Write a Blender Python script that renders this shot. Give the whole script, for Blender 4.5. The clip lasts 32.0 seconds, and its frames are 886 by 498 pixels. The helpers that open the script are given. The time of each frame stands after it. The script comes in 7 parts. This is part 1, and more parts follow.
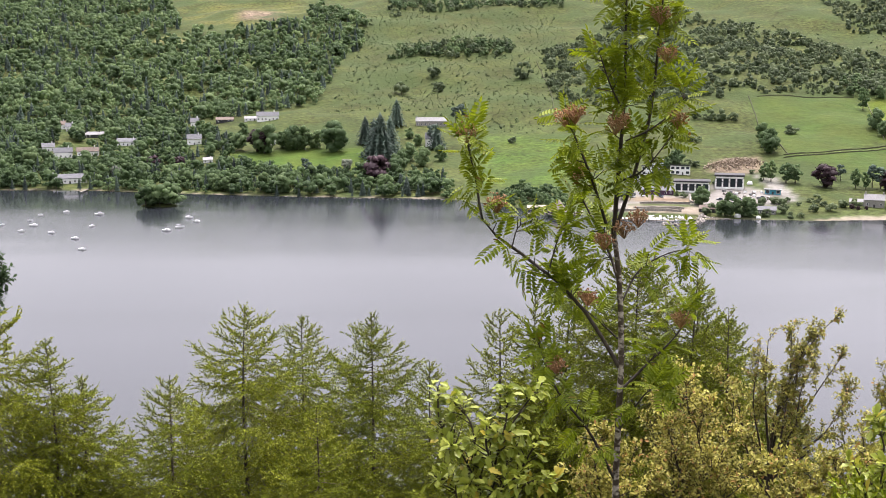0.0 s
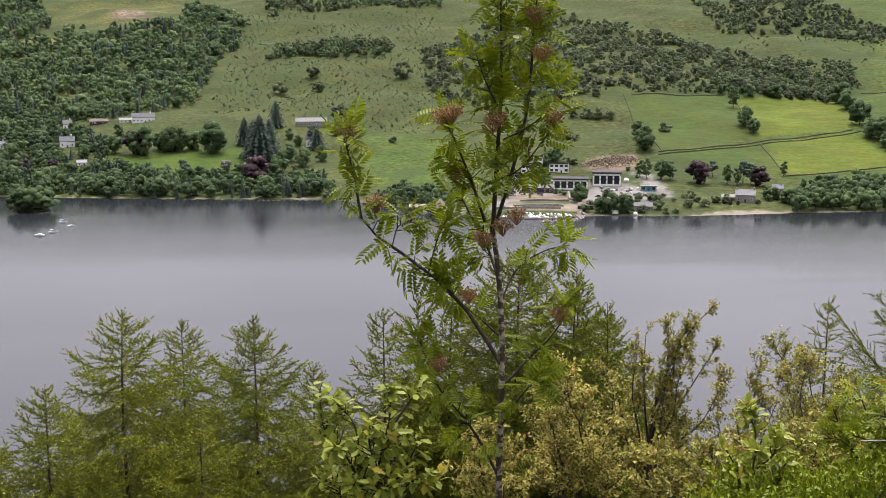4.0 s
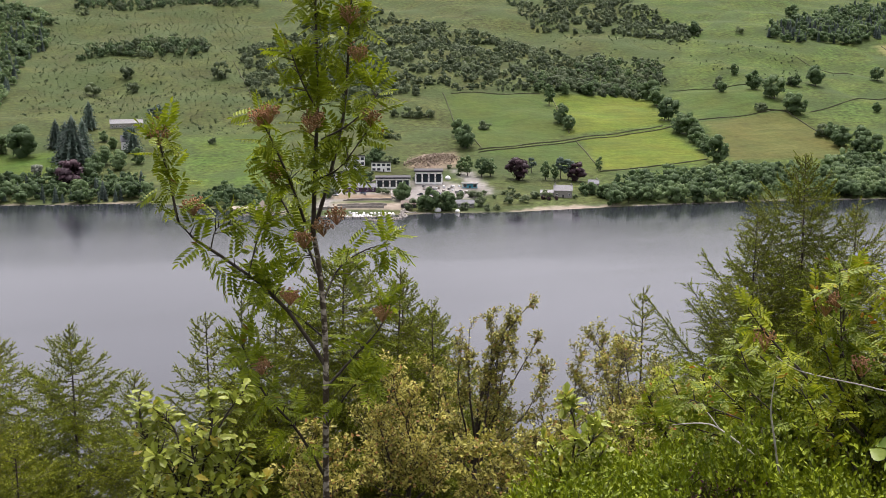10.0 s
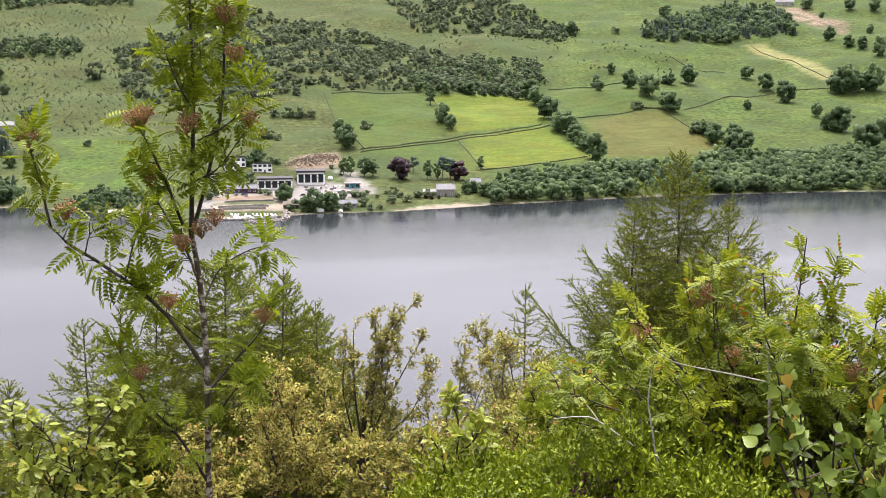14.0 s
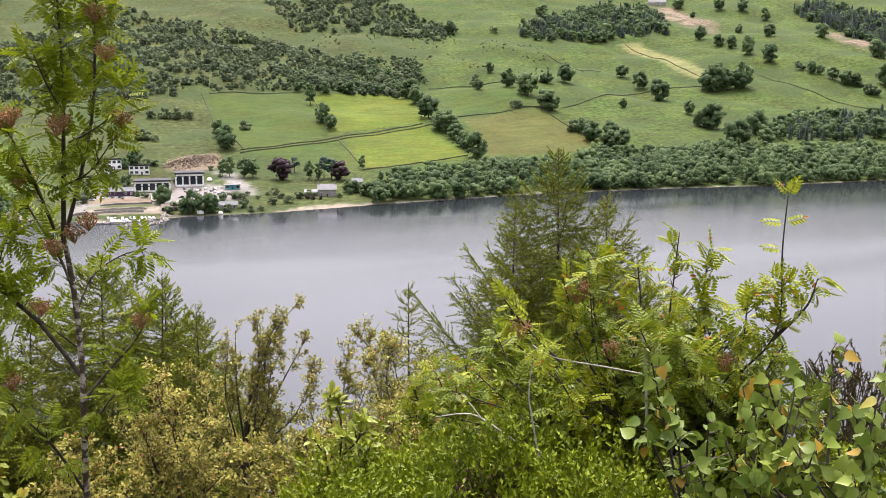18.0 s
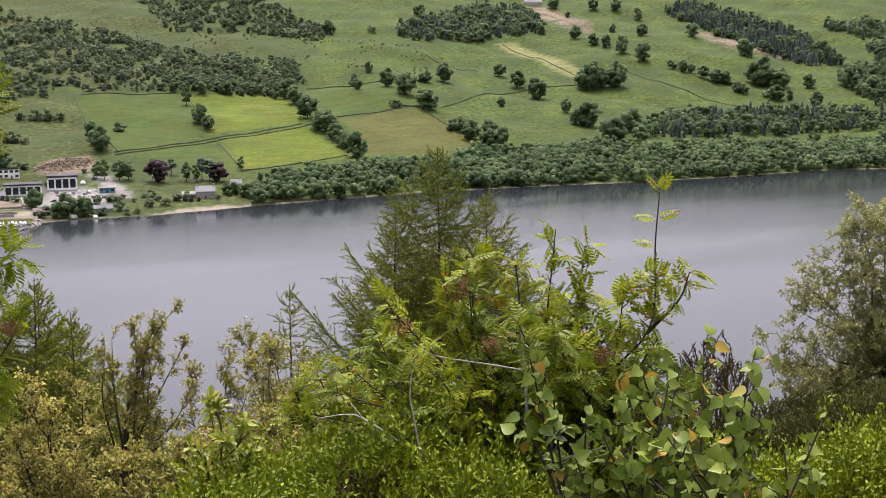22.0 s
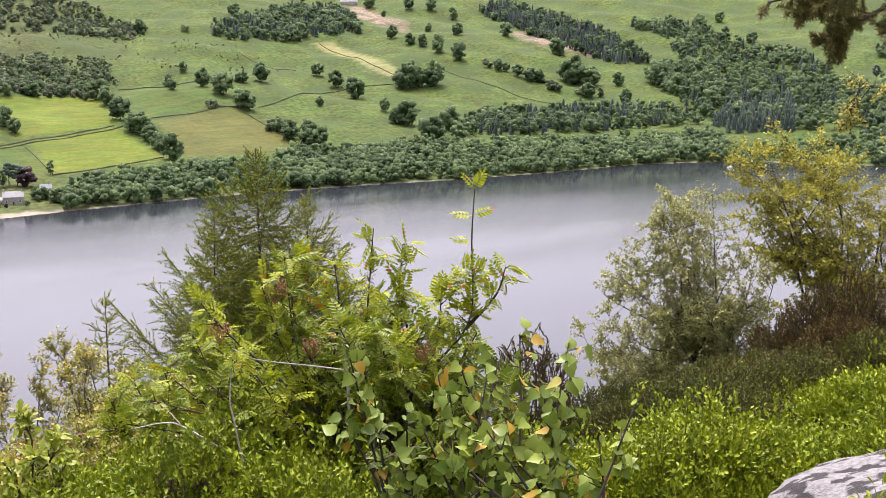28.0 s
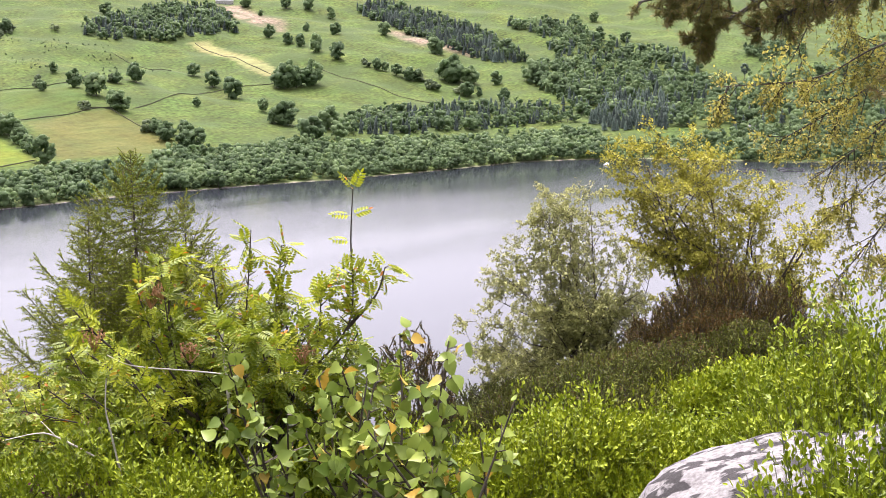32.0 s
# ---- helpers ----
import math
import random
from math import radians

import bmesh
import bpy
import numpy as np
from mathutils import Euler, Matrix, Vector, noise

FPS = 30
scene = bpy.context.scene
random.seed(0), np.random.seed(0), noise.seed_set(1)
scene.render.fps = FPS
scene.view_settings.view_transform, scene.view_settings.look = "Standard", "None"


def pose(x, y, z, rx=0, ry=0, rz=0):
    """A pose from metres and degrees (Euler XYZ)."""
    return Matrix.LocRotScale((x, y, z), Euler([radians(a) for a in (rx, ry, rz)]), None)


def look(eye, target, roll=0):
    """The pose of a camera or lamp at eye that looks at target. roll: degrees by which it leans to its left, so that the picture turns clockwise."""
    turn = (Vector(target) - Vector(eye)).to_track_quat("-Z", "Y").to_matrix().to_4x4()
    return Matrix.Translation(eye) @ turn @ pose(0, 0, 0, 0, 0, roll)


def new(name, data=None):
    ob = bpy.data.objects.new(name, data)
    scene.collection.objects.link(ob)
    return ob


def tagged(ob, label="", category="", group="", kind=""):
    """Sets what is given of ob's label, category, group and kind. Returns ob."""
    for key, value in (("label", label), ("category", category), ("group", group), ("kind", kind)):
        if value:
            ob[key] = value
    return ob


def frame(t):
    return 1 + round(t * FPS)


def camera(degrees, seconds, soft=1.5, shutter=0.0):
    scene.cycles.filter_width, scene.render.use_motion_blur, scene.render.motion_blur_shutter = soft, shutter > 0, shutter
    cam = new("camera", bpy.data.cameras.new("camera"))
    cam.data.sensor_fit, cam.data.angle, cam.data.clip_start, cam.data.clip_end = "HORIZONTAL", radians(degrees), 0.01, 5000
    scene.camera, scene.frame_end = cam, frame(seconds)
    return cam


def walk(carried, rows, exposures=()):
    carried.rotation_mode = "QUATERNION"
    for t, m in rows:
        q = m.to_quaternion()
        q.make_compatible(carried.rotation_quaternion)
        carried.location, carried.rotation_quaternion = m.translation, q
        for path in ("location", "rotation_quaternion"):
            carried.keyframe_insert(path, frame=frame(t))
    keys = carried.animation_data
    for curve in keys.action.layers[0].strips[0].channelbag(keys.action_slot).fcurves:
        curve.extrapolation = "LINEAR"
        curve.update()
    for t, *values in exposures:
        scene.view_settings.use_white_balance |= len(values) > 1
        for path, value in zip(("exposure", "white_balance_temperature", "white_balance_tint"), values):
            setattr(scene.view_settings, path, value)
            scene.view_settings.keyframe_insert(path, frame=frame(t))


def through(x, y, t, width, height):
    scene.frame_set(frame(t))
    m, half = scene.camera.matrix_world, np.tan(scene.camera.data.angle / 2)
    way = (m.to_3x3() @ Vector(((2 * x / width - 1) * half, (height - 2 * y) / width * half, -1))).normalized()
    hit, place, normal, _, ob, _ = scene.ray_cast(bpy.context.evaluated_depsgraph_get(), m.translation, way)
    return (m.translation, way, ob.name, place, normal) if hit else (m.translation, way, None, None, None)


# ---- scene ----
EYE_Z = 115.0
SHORE = [(-3200, 1500), (-900, 1000), (-330, 894), (-265, 892), (-181, 872), (-94, 857), (2, 846), (35, 820), (52, 798), (95, 764),
         (140, 748), (180, 752), (232, 745), (310, 751), (435, 752), (548, 735), (610, 719), (700, 708), (800, 702), (850, 682),
         (900, 645), (935, 590), (965, 535), (1027, 480), (1300, 330), (3200, -250)]


def swell(x, y, size, seed):
    """Smooth rolling noise from a few crossed waves, about -1 to 1."""
    k = 2 * math.pi / size
    v = 0
    for i in range(5):
        a = seed * 1.7 + i * 2.399
        f = k * (0.7 + 0.23 * i)
        v = v + np.sin(f * (x * math.cos(a) + y * math.sin(a)) + seed * 3.1 + i * 1.3)
    return v / 2.6


def edge_distance(x, y, line, closed=False):
    """Distance to a polyline, and which side: positive on its left-hand (far) side."""
    best = np.full(np.shape(x), 1e9)
    side = np.zeros(np.shape(x))
    pts = list(line) + ([line[0]] if closed else [])
    for (ax, ay), (bx, by) in zip(pts, pts[1:]):
        dx, dy = bx - ax, by - ay
        u = np.clip(((x - ax) * dx + (y - ay) * dy) / (dx * dx + dy * dy), 0, 1)
        d = np.hypot(x - ax - u * dx, y - ay - u * dy)
        s = dx * (y - ay) - dy * (x - ax)
        near = d < best - 1e-6
        best = np.where(near, d, best)
        side = np.where(near, np.sign(s), side)
    return best, side


def inside(x, y, poly):
    hit = np.zeros(np.shape(x), bool)
    for (ax, ay), (bx, by) in zip(poly, list(poly[1:]) + [poly[0]]):
        cross = (ay > y) != (by > y)
        hit ^= cross & (x < (bx - ax) * (y - ay) / ((by - ay) or 1e-9) + ax)
    return hit


HILL_S = np.array([0, 8, 30, 80, 220, 400, 700, 1000, 1400, 1800, 2600, 4500])
HILL_Z = np.array([0, 1.0, 3.2, 8.5, 31, 64, 126, 190, 265, 320, 380, 420])


def height(x, y):
    """The ground: the far hillside, the loch's bed and the near bank, one sheet."""
    x, y = np.asarray(x, float), np.asarray(y, float)
    d, side = edge_distance(x, y, SHORE)
    s = d * side
    sm = (np.interp(s - 12, HILL_S, HILL_Z) + np.interp(s, HILL_S, HILL_Z) + np.interp(s + 12, HILL_S, HILL_Z)) / 3
    sm = np.where(s < 14, np.interp(s, HILL_S, HILL_Z), sm)
    grow = np.clip((s - 60) / 300, 0, 1)
    far = sm + grow * (5.0 * swell(x, y, 420, 1) + 3.0 * swell(x, y, 160, 2) + 1.1 * swell(x, y, 60, 3))
    far = np.where(s < 0, np.maximum(0.1 * s - 0.25, -9.0), far)
    isle = np.exp(-(((x + 192) / 18) ** 2 + ((y - 812) / 11) ** 2) ** 3)
    far = np.maximum(far, -9 + 10.6 * isle)
    # near bank: a small ledge round the viewer, then a steep wooded slope
    u = x * 0.375 + y * 0.927
    v = x * 0.927 - y * 0.375
    r = np.hypot(x, y)
    edge = 4.9 - 2.9 * np.clip((0.1 - v) / 1.1, 0, 1)
    ledge = EYE_Z - 1.62 - 0.05 * np.clip(u, -50, edge) - 0.6 * np.maximum(u - edge, 0) + 0.3 * np.maximum(-u - 1.5, 0)
    bank = np.clip((v - 0.9) / 3.0, 0, 1)
    ledge = ledge + 0.3 * bank * bank * (3 - 2 * bank) * np.clip((9 - r) / 5, 0, 1)
    ledge = ledge + 0.06 * swell(x, y, 1.3, 5) * np.clip(r, 0, 1) + np.clip(r / 60, 0, 1) * 1.5 * swell(x, y, 45, 6)
    return np.where(r < 420, np.maximum(far, ledge), np.maximum(far, np.where(u < 60, ledge, -9)))


# ---- camera and its walk: a slow pan from one spot ----
cam = camera(40.15, 32.0, soft=0.65)
walk(cam, [
    (0.0, pose(0.000, -0.000, EYE_Z, 79.90, 0, 0.00)),
    (2.0, pose(0.005, -0.002, EYE_Z, 79.90, 0, -2.81)),
    (3.5, pose(0.008, -0.003, EYE_Z, 79.89, 0, -4.93)),
    (5.5, pose(0.013, -0.005, EYE_Z, 79.89, 0, -7.73)),
    (7.0, pose(0.016, -0.007, EYE_Z, 79.88, 0, -9.83)),
    (9.0, pose(0.021, -0.008, EYE_Z, 79.87, 0, -12.64)),
    (11.0, pose(0.025, -0.010, EYE_Z, 79.86, 0, -15.45)),
    (13.0, pose(0.030, -0.012, EYE_Z, 79.85, 0, -18.24)),
    (14.5, pose(0.034, -0.014, EYE_Z, 79.84, 0, -20.31)),
    (16.5, pose(0.038, -0.015, EYE_Z, 79.83, 0, -23.12)),
    (18.0, pose(0.042, -0.017, EYE_Z, 79.82, 0, -25.24)),
    (20.0, pose(0.046, -0.019, EYE_Z, 79.81, 0, -28.07)),
    (22.0, pose(0.051, -0.021, EYE_Z, 79.80, 0, -30.91)),
    (24.0, pose(0.056, -0.022, EYE_Z, 79.79, 0, -33.74)),
    (25.5, pose(0.059, -0.024, EYE_Z, 79.78, 0, -35.88)),
    (27.5, pose(0.064, -0.026, EYE_Z, 79.77, 0, -38.71)),
    (29.0, pose(0.067, -0.027, EYE_Z, 79.76, 0, -40.84)),
    (30.5, pose(0.071, -0.029, EYE_Z, 79.75, 0, -42.96)),
    (32.0, pose(0.074, -0.030, EYE_Z, 79.74, 0, -45.08)),
], exposures=[(t, e + 0.6, 6500 if t < 20 else 6420, g) for t, e, g in ((0, 0.05, 21), (3, -0.38, 21), (8, -0.5, 21), (10, -0.4, 21), (13, 0.12, 21), (16.5, 0.12, 21), (19, -0.12, 22), (22, -0.35, 24), (25, -0.25, 26), (28, 0.17, 27), (32, 0.53, 27))])

# ---- sky and sun: bright overcast ----
world = bpy.data.worlds.new("overcast_sky")
scene.world = world
world.use_nodes = True
wn, wl = world.node_tree.nodes, world.node_tree.links
wn.clear()
sky = wn.new("ShaderNodeTexSky")
sky.sky_type, sky.sun_disc = "NISHITA", False
sky.sun_elevation, sky.sun_rotation = radians(70), radians(20)
sky.dust_density = 4.0
grey = wn.new("ShaderNodeHueSaturation")
grey.inputs["Saturation"].default_value = 0.2
coords = wn.new("ShaderNodeTexCoord")
cloud = wn.new("ShaderNodeTexNoise")
cloud.inputs["Scale"].default_value, cloud.inputs["Detail"].default_value = 2.2, 5
ramp = wn.new("ShaderNodeMapRange")
ramp.inputs["From Min"].default_value, ramp.inputs["From Max"].default_value = 0.3, 0.7
ramp.inputs["To Min"].default_value, ramp.inputs["To Max"].default_value = 0.9, 1.1
mul = wn.new("ShaderNodeVectorMath")
mul.operation = "SCALE"
back = wn.new("ShaderNodeBackground")
back.inputs["Strength"].default_value = 0.34
out = wn.new("ShaderNodeOutputWorld")
wl.new(sky.outputs[0], grey.inputs["Color"])
wl.new(coords.outputs["Generated"], cloud.inputs["Vector"])
wl.new(cloud.outputs["Fac"], ramp.inputs["Value"])
wl.new(grey.outputs[0], mul.inputs[0])
parts = wn.new("ShaderNodeSeparateXYZ")
zenith = wn.new("ShaderNodeMapRange")
zenith.inputs["To Min"].default_value, zenith.inputs["To Max"].default_value = 0.49, 1.45
both = wn.new("ShaderNodeMath")
both.operation = "MULTIPLY"
wl.new(coords.outputs["Generated"], parts.inputs[0])
wl.new(parts.outputs["Z"], zenith.inputs["Value"])
wl.new(zenith.outputs[0], both.inputs[0])
wl.new(ramp.outputs[0], both.inputs[1])
wl.new(both.outputs[0], mul.inputs["Scale"])
wl.new(mul.outputs[0], back.inputs["Color"])
wl.new(back.outputs[0], out.inputs["Surface"])
sun = new("sun", bpy.data.lights.new("sun", "SUN"))
sun.data.energy, sun.data.angle, sun.data.color = 2.2, radians(14), (1.0, 0.96, 0.9)
sun.matrix_world = look((0, 0, 0), (-0.117, -0.321, -0.94))


# ---- materials ----
def nodes_of(name):
    m = bpy.data.materials.new(name)
    m.use_nodes = True
    return m, m.node_tree.nodes, m.node_tree.links, m.node_tree.nodes["Principled BSDF"]


def noise_node(n, l, scale, detail=4, coord="Object", stretch=None):
    tc = n.new("ShaderNodeTexCoord")
    t = n.new("ShaderNodeTexNoise")
    t.inputs["Scale"].default_value, t.inputs["Detail"].default_value = scale, detail
    if stretch:
        mp = n.new("ShaderNodeMapping")
        mp.inputs["Scale"].default_value = stretch
        l.new(tc.outputs[coord], mp.inputs["Vector"])
        l.new(mp.outputs[0], t.inputs["Vector"])
    else:
        l.new(tc.outputs[coord], t.inputs["Vector"])
    return t


def mixed(n, l, fac, a, b):
    """Mix two colours; a and b are colours or sockets."""
    m = n.new("ShaderNodeMix")
    m.data_type = "RGBA"
    l.new(fac, m.inputs["Factor"])
    for v, i in ((a, 6), (b, 7)):
        if isinstance(v, tuple):
            m.inputs[i].default_value = (*v, 1)
        else:
            l.new(v, m.inputs[i])
    return m.outputs[2]


def span(n, l, sock, lo, hi, a=0.0, b=1.0):
    m = n.new("ShaderNodeMapRange")
    for k, v in (("From Min", lo), ("From Max", hi), ("To Min", a), ("To Max", b)):
        m.inputs[k].default_value = v
    l.new(sock, m.inputs["Value"])
    return m.outputs[0]


def bumped(n, l, bsdf, sock, strength, dist):
    b = n.new("ShaderNodeBump")
    b.inputs["Strength"].default_value, b.inputs["Distance"].default_value = strength, dist
    l.new(sock, b.inputs["Height"])
    l.new(b.outputs[0], bsdf.inputs["Normal"])


def surface(name, dark, light, scale=8.0, rough=0.8, bump=0.3, dist=0.02, coarse=None, metal=0.0, vary=0.25):
    """Two-scale mottled surface between two base colours, varied a little from object to object."""
    m, n, l, b = nodes_of(name)
    fine = noise_node(n, l, scale, 6)
    big = noise_node(n, l, coarse or scale * 0.17, 3)
    c = mixed(n, l, span(n, l, fine.outputs["Fac"], 0.3, 0.7), dark, light)
    mid = tuple((a + e) / 2 * 0.8 for a, e in zip(dark, light))
    c = mixed(n, l, span(n, l, big.outputs["Fac"], 0.45, 0.75, 0, 0.6), c, mid)
    info = n.new("ShaderNodeObjectInfo")
    hsv = n.new("ShaderNodeHueSaturation")
    l.new(span(n, l, info.outputs["Random"], 0, 1, 1 - vary, 1 + vary), hsv.inputs["Value"])
    l.new(c, hsv.inputs["Color"])
    l.new(hsv.outputs[0], b.inputs["Base Color"])
    b.inputs["Roughness"].default_value, b.inputs["Metallic"].default_value = rough, metal
    b.inputs["Specular IOR Level"].default_value = 0.25
    if bump:
        bumped(n, l, b, fine.outputs["Fac"], bump, dist)
    return m


def foliage(name, dark, light, autumn=None, share=0.1, rough=0.6, through=0.25, tone=True, scale=0.5, chance=0.55, sheen=0.15):
    """Leaves: colour runs from dark to light by a per-plant tone and per-leaf chance, with some light passing through."""
    m, n, l, b = nodes_of(name)
    geo = n.new("ShaderNodeNewGeometry")
    fine = noise_node(n, l, scale, 3)
    isl = geo.outputs["Random Per Island"]
    mix = n.new("ShaderNodeMath")
    mix.operation = "MULTIPLY_ADD"
    l.new(isl, mix.inputs[0])
    mix.inputs[1].default_value = chance
    l.new(span(n, l, fine.outputs["Fac"], 0.3, 0.7, 0, 0.45), mix.inputs[2])
    c = mixed(n, l, mix.outputs[0], dark, light)
    if autumn:
        c = mixed(n, l, span(n, l, isl, 1 - share, 1 - share + 0.02), c, autumn)
    if tone:
        at = n.new("ShaderNodeAttribute")
        at.attribute_name = "tone"
        hsv = n.new("ShaderNodeHueSaturation")
        l.new(span(n, l, at.outputs["Fac"], 0, 1, 0.6, 1.45), hsv.inputs["Value"])
        l.new(span(n, l, at.outputs["Fac"], 0, 1, 0.515, 0.485), hsv.inputs["Hue"])
        l.new(c, hsv.inputs["Color"])
        c = hsv.outputs[0]
    info = n.new("ShaderNodeObjectInfo")
    each = n.new("ShaderNodeHueSaturation")
    l.new(span(n, l, info.outputs["Random"], 0, 1, 0.82, 1.18), each.inputs["Value"])
    l.new(span(n, l, info.outputs["Random"], 0, 1, 0.507, 0.493), each.inputs["Hue"])
    l.new(c, each.inputs["Color"])
    c = each.outputs[0]
    l.new(c, b.inputs["Base Color"])
    b.inputs["Roughness"].default_value = rough
    b.inputs["Specular IOR Level"].default_value = sheen
    if through:
        tr = n.new("ShaderNodeBsdfTranslucent")
        l.new(c, tr.inputs["Color"])
        ms = n.new("ShaderNodeMixShader")
        ms.inputs[0].default_value = through
        outn = n["Material Output"]
        l.new(b.outputs[0], ms.inputs[1])
        l.new(tr.outputs[0], ms.inputs[2])
        l.new(ms.outputs[0], outn.inputs["Surface"])
    return m


# ---- mesh helpers ----
def mesh_from(name, verts, faces, mats=(), slots=None, tones=None, smooth=False):
    """A mesh from arrays: verts (n,3), faces (m,3) or a list of such arrays with 3 or 4 corners."""
    me = bpy.data.meshes.new(name)
    verts = np.asarray(verts, np.float32)
    groups = faces if isinstance(faces, list) else [faces]
    groups = [np.asarray(g, np.int32) for g in groups if len(g)]
    loops = np.concatenate([g.ravel() for g in groups])
    totals = np.concatenate([np.full(len(g), g.shape[1], np.int32) for g in groups])
    starts = np.concatenate([[0], np.cumsum(totals)[:-1]]).astype(np.int32)
    me.vertices.add(len(verts))
    me.vertices.foreach_set("co", verts.ravel())
    me.loops.add(len(loops))
    me.loops.foreach_set("vertex_index", loops)
    me.polygons.add(len(totals))
    me.polygons.foreach_set("loop_start", starts)
    for m in mats:
        me.materials.append(m)
    if slots is not None:
        me.polygons.foreach_set("material_index", np.asarray(slots, np.int32))
    me.polygons.foreach_set("use_smooth", np.full(len(totals), smooth))
    if tones is not None:
        a = me.attributes.new("tone", "FLOAT", "POINT")
        a.data.foreach_set("value", np.asarray(tones, np.float32))
    me.update(calc_edges=True)
    return me


def part(name, data, parent=None, label=""):
    ob = new(name, data)
    ob.parent = parent
    if label:
        tagged(ob, label)
    return ob


def ground_z(x, y):
    return float(height(x, y))


def joined(chunks):
    """Join (verts, faces) chunks of equal face size."""
    vs, fs, k = [], [], 0
    for v, f in chunks:
        vs.append(np.asarray(v, float))
        fs.append(np.asarray(f, int) + k)
        k += len(v)
    return np.concatenate(vs), np.concatenate(fs)


def tube(points, radii, sides=6):
    """A tapered tube through points, closed at its tip; quads."""
    pts = [Vector([float(q) for q in p]) for p in points]
    vs, fs = [], []
    for i, p in enumerate(pts):
        a = (pts[min(i + 1, len(pts) - 1)] - pts[max(i - 1, 0)]).normalized()
        u = a.orthogonal().normalized()
        w = a.cross(u)
        for k in range(sides):
            t = 2 * math.pi * k / sides
            vs.append(p + float(radii[i]) * (math.cos(t) * u + math.sin(t) * w))
    for i in range(len(pts) - 1):
        for k in range(sides):
            a, b = i * sides + k, i * sides + (k + 1) % sides
            fs.append((a, b, b + sides, a + sides))
    return np.array([tuple(v) for v in vs]), np.array(fs)


def box_arrays(cx, cy, cz, sx, sy, sz):
    """A box standing on cz: verts and quads."""
    v = [(cx + dx * sx / 2, cy + dy * sy / 2, cz + dz * sz) for dz in (0, 1) for dx, dy in ((-1, -1), (1, -1), (1, 1), (-1, 1))]
    f = [(0, 3, 2, 1), (4, 5, 6, 7), (0, 1, 5, 4), (1, 2, 6, 5), (2, 3, 7, 6), (3, 0, 4, 7)]
    return np.array(v), np.array(f)


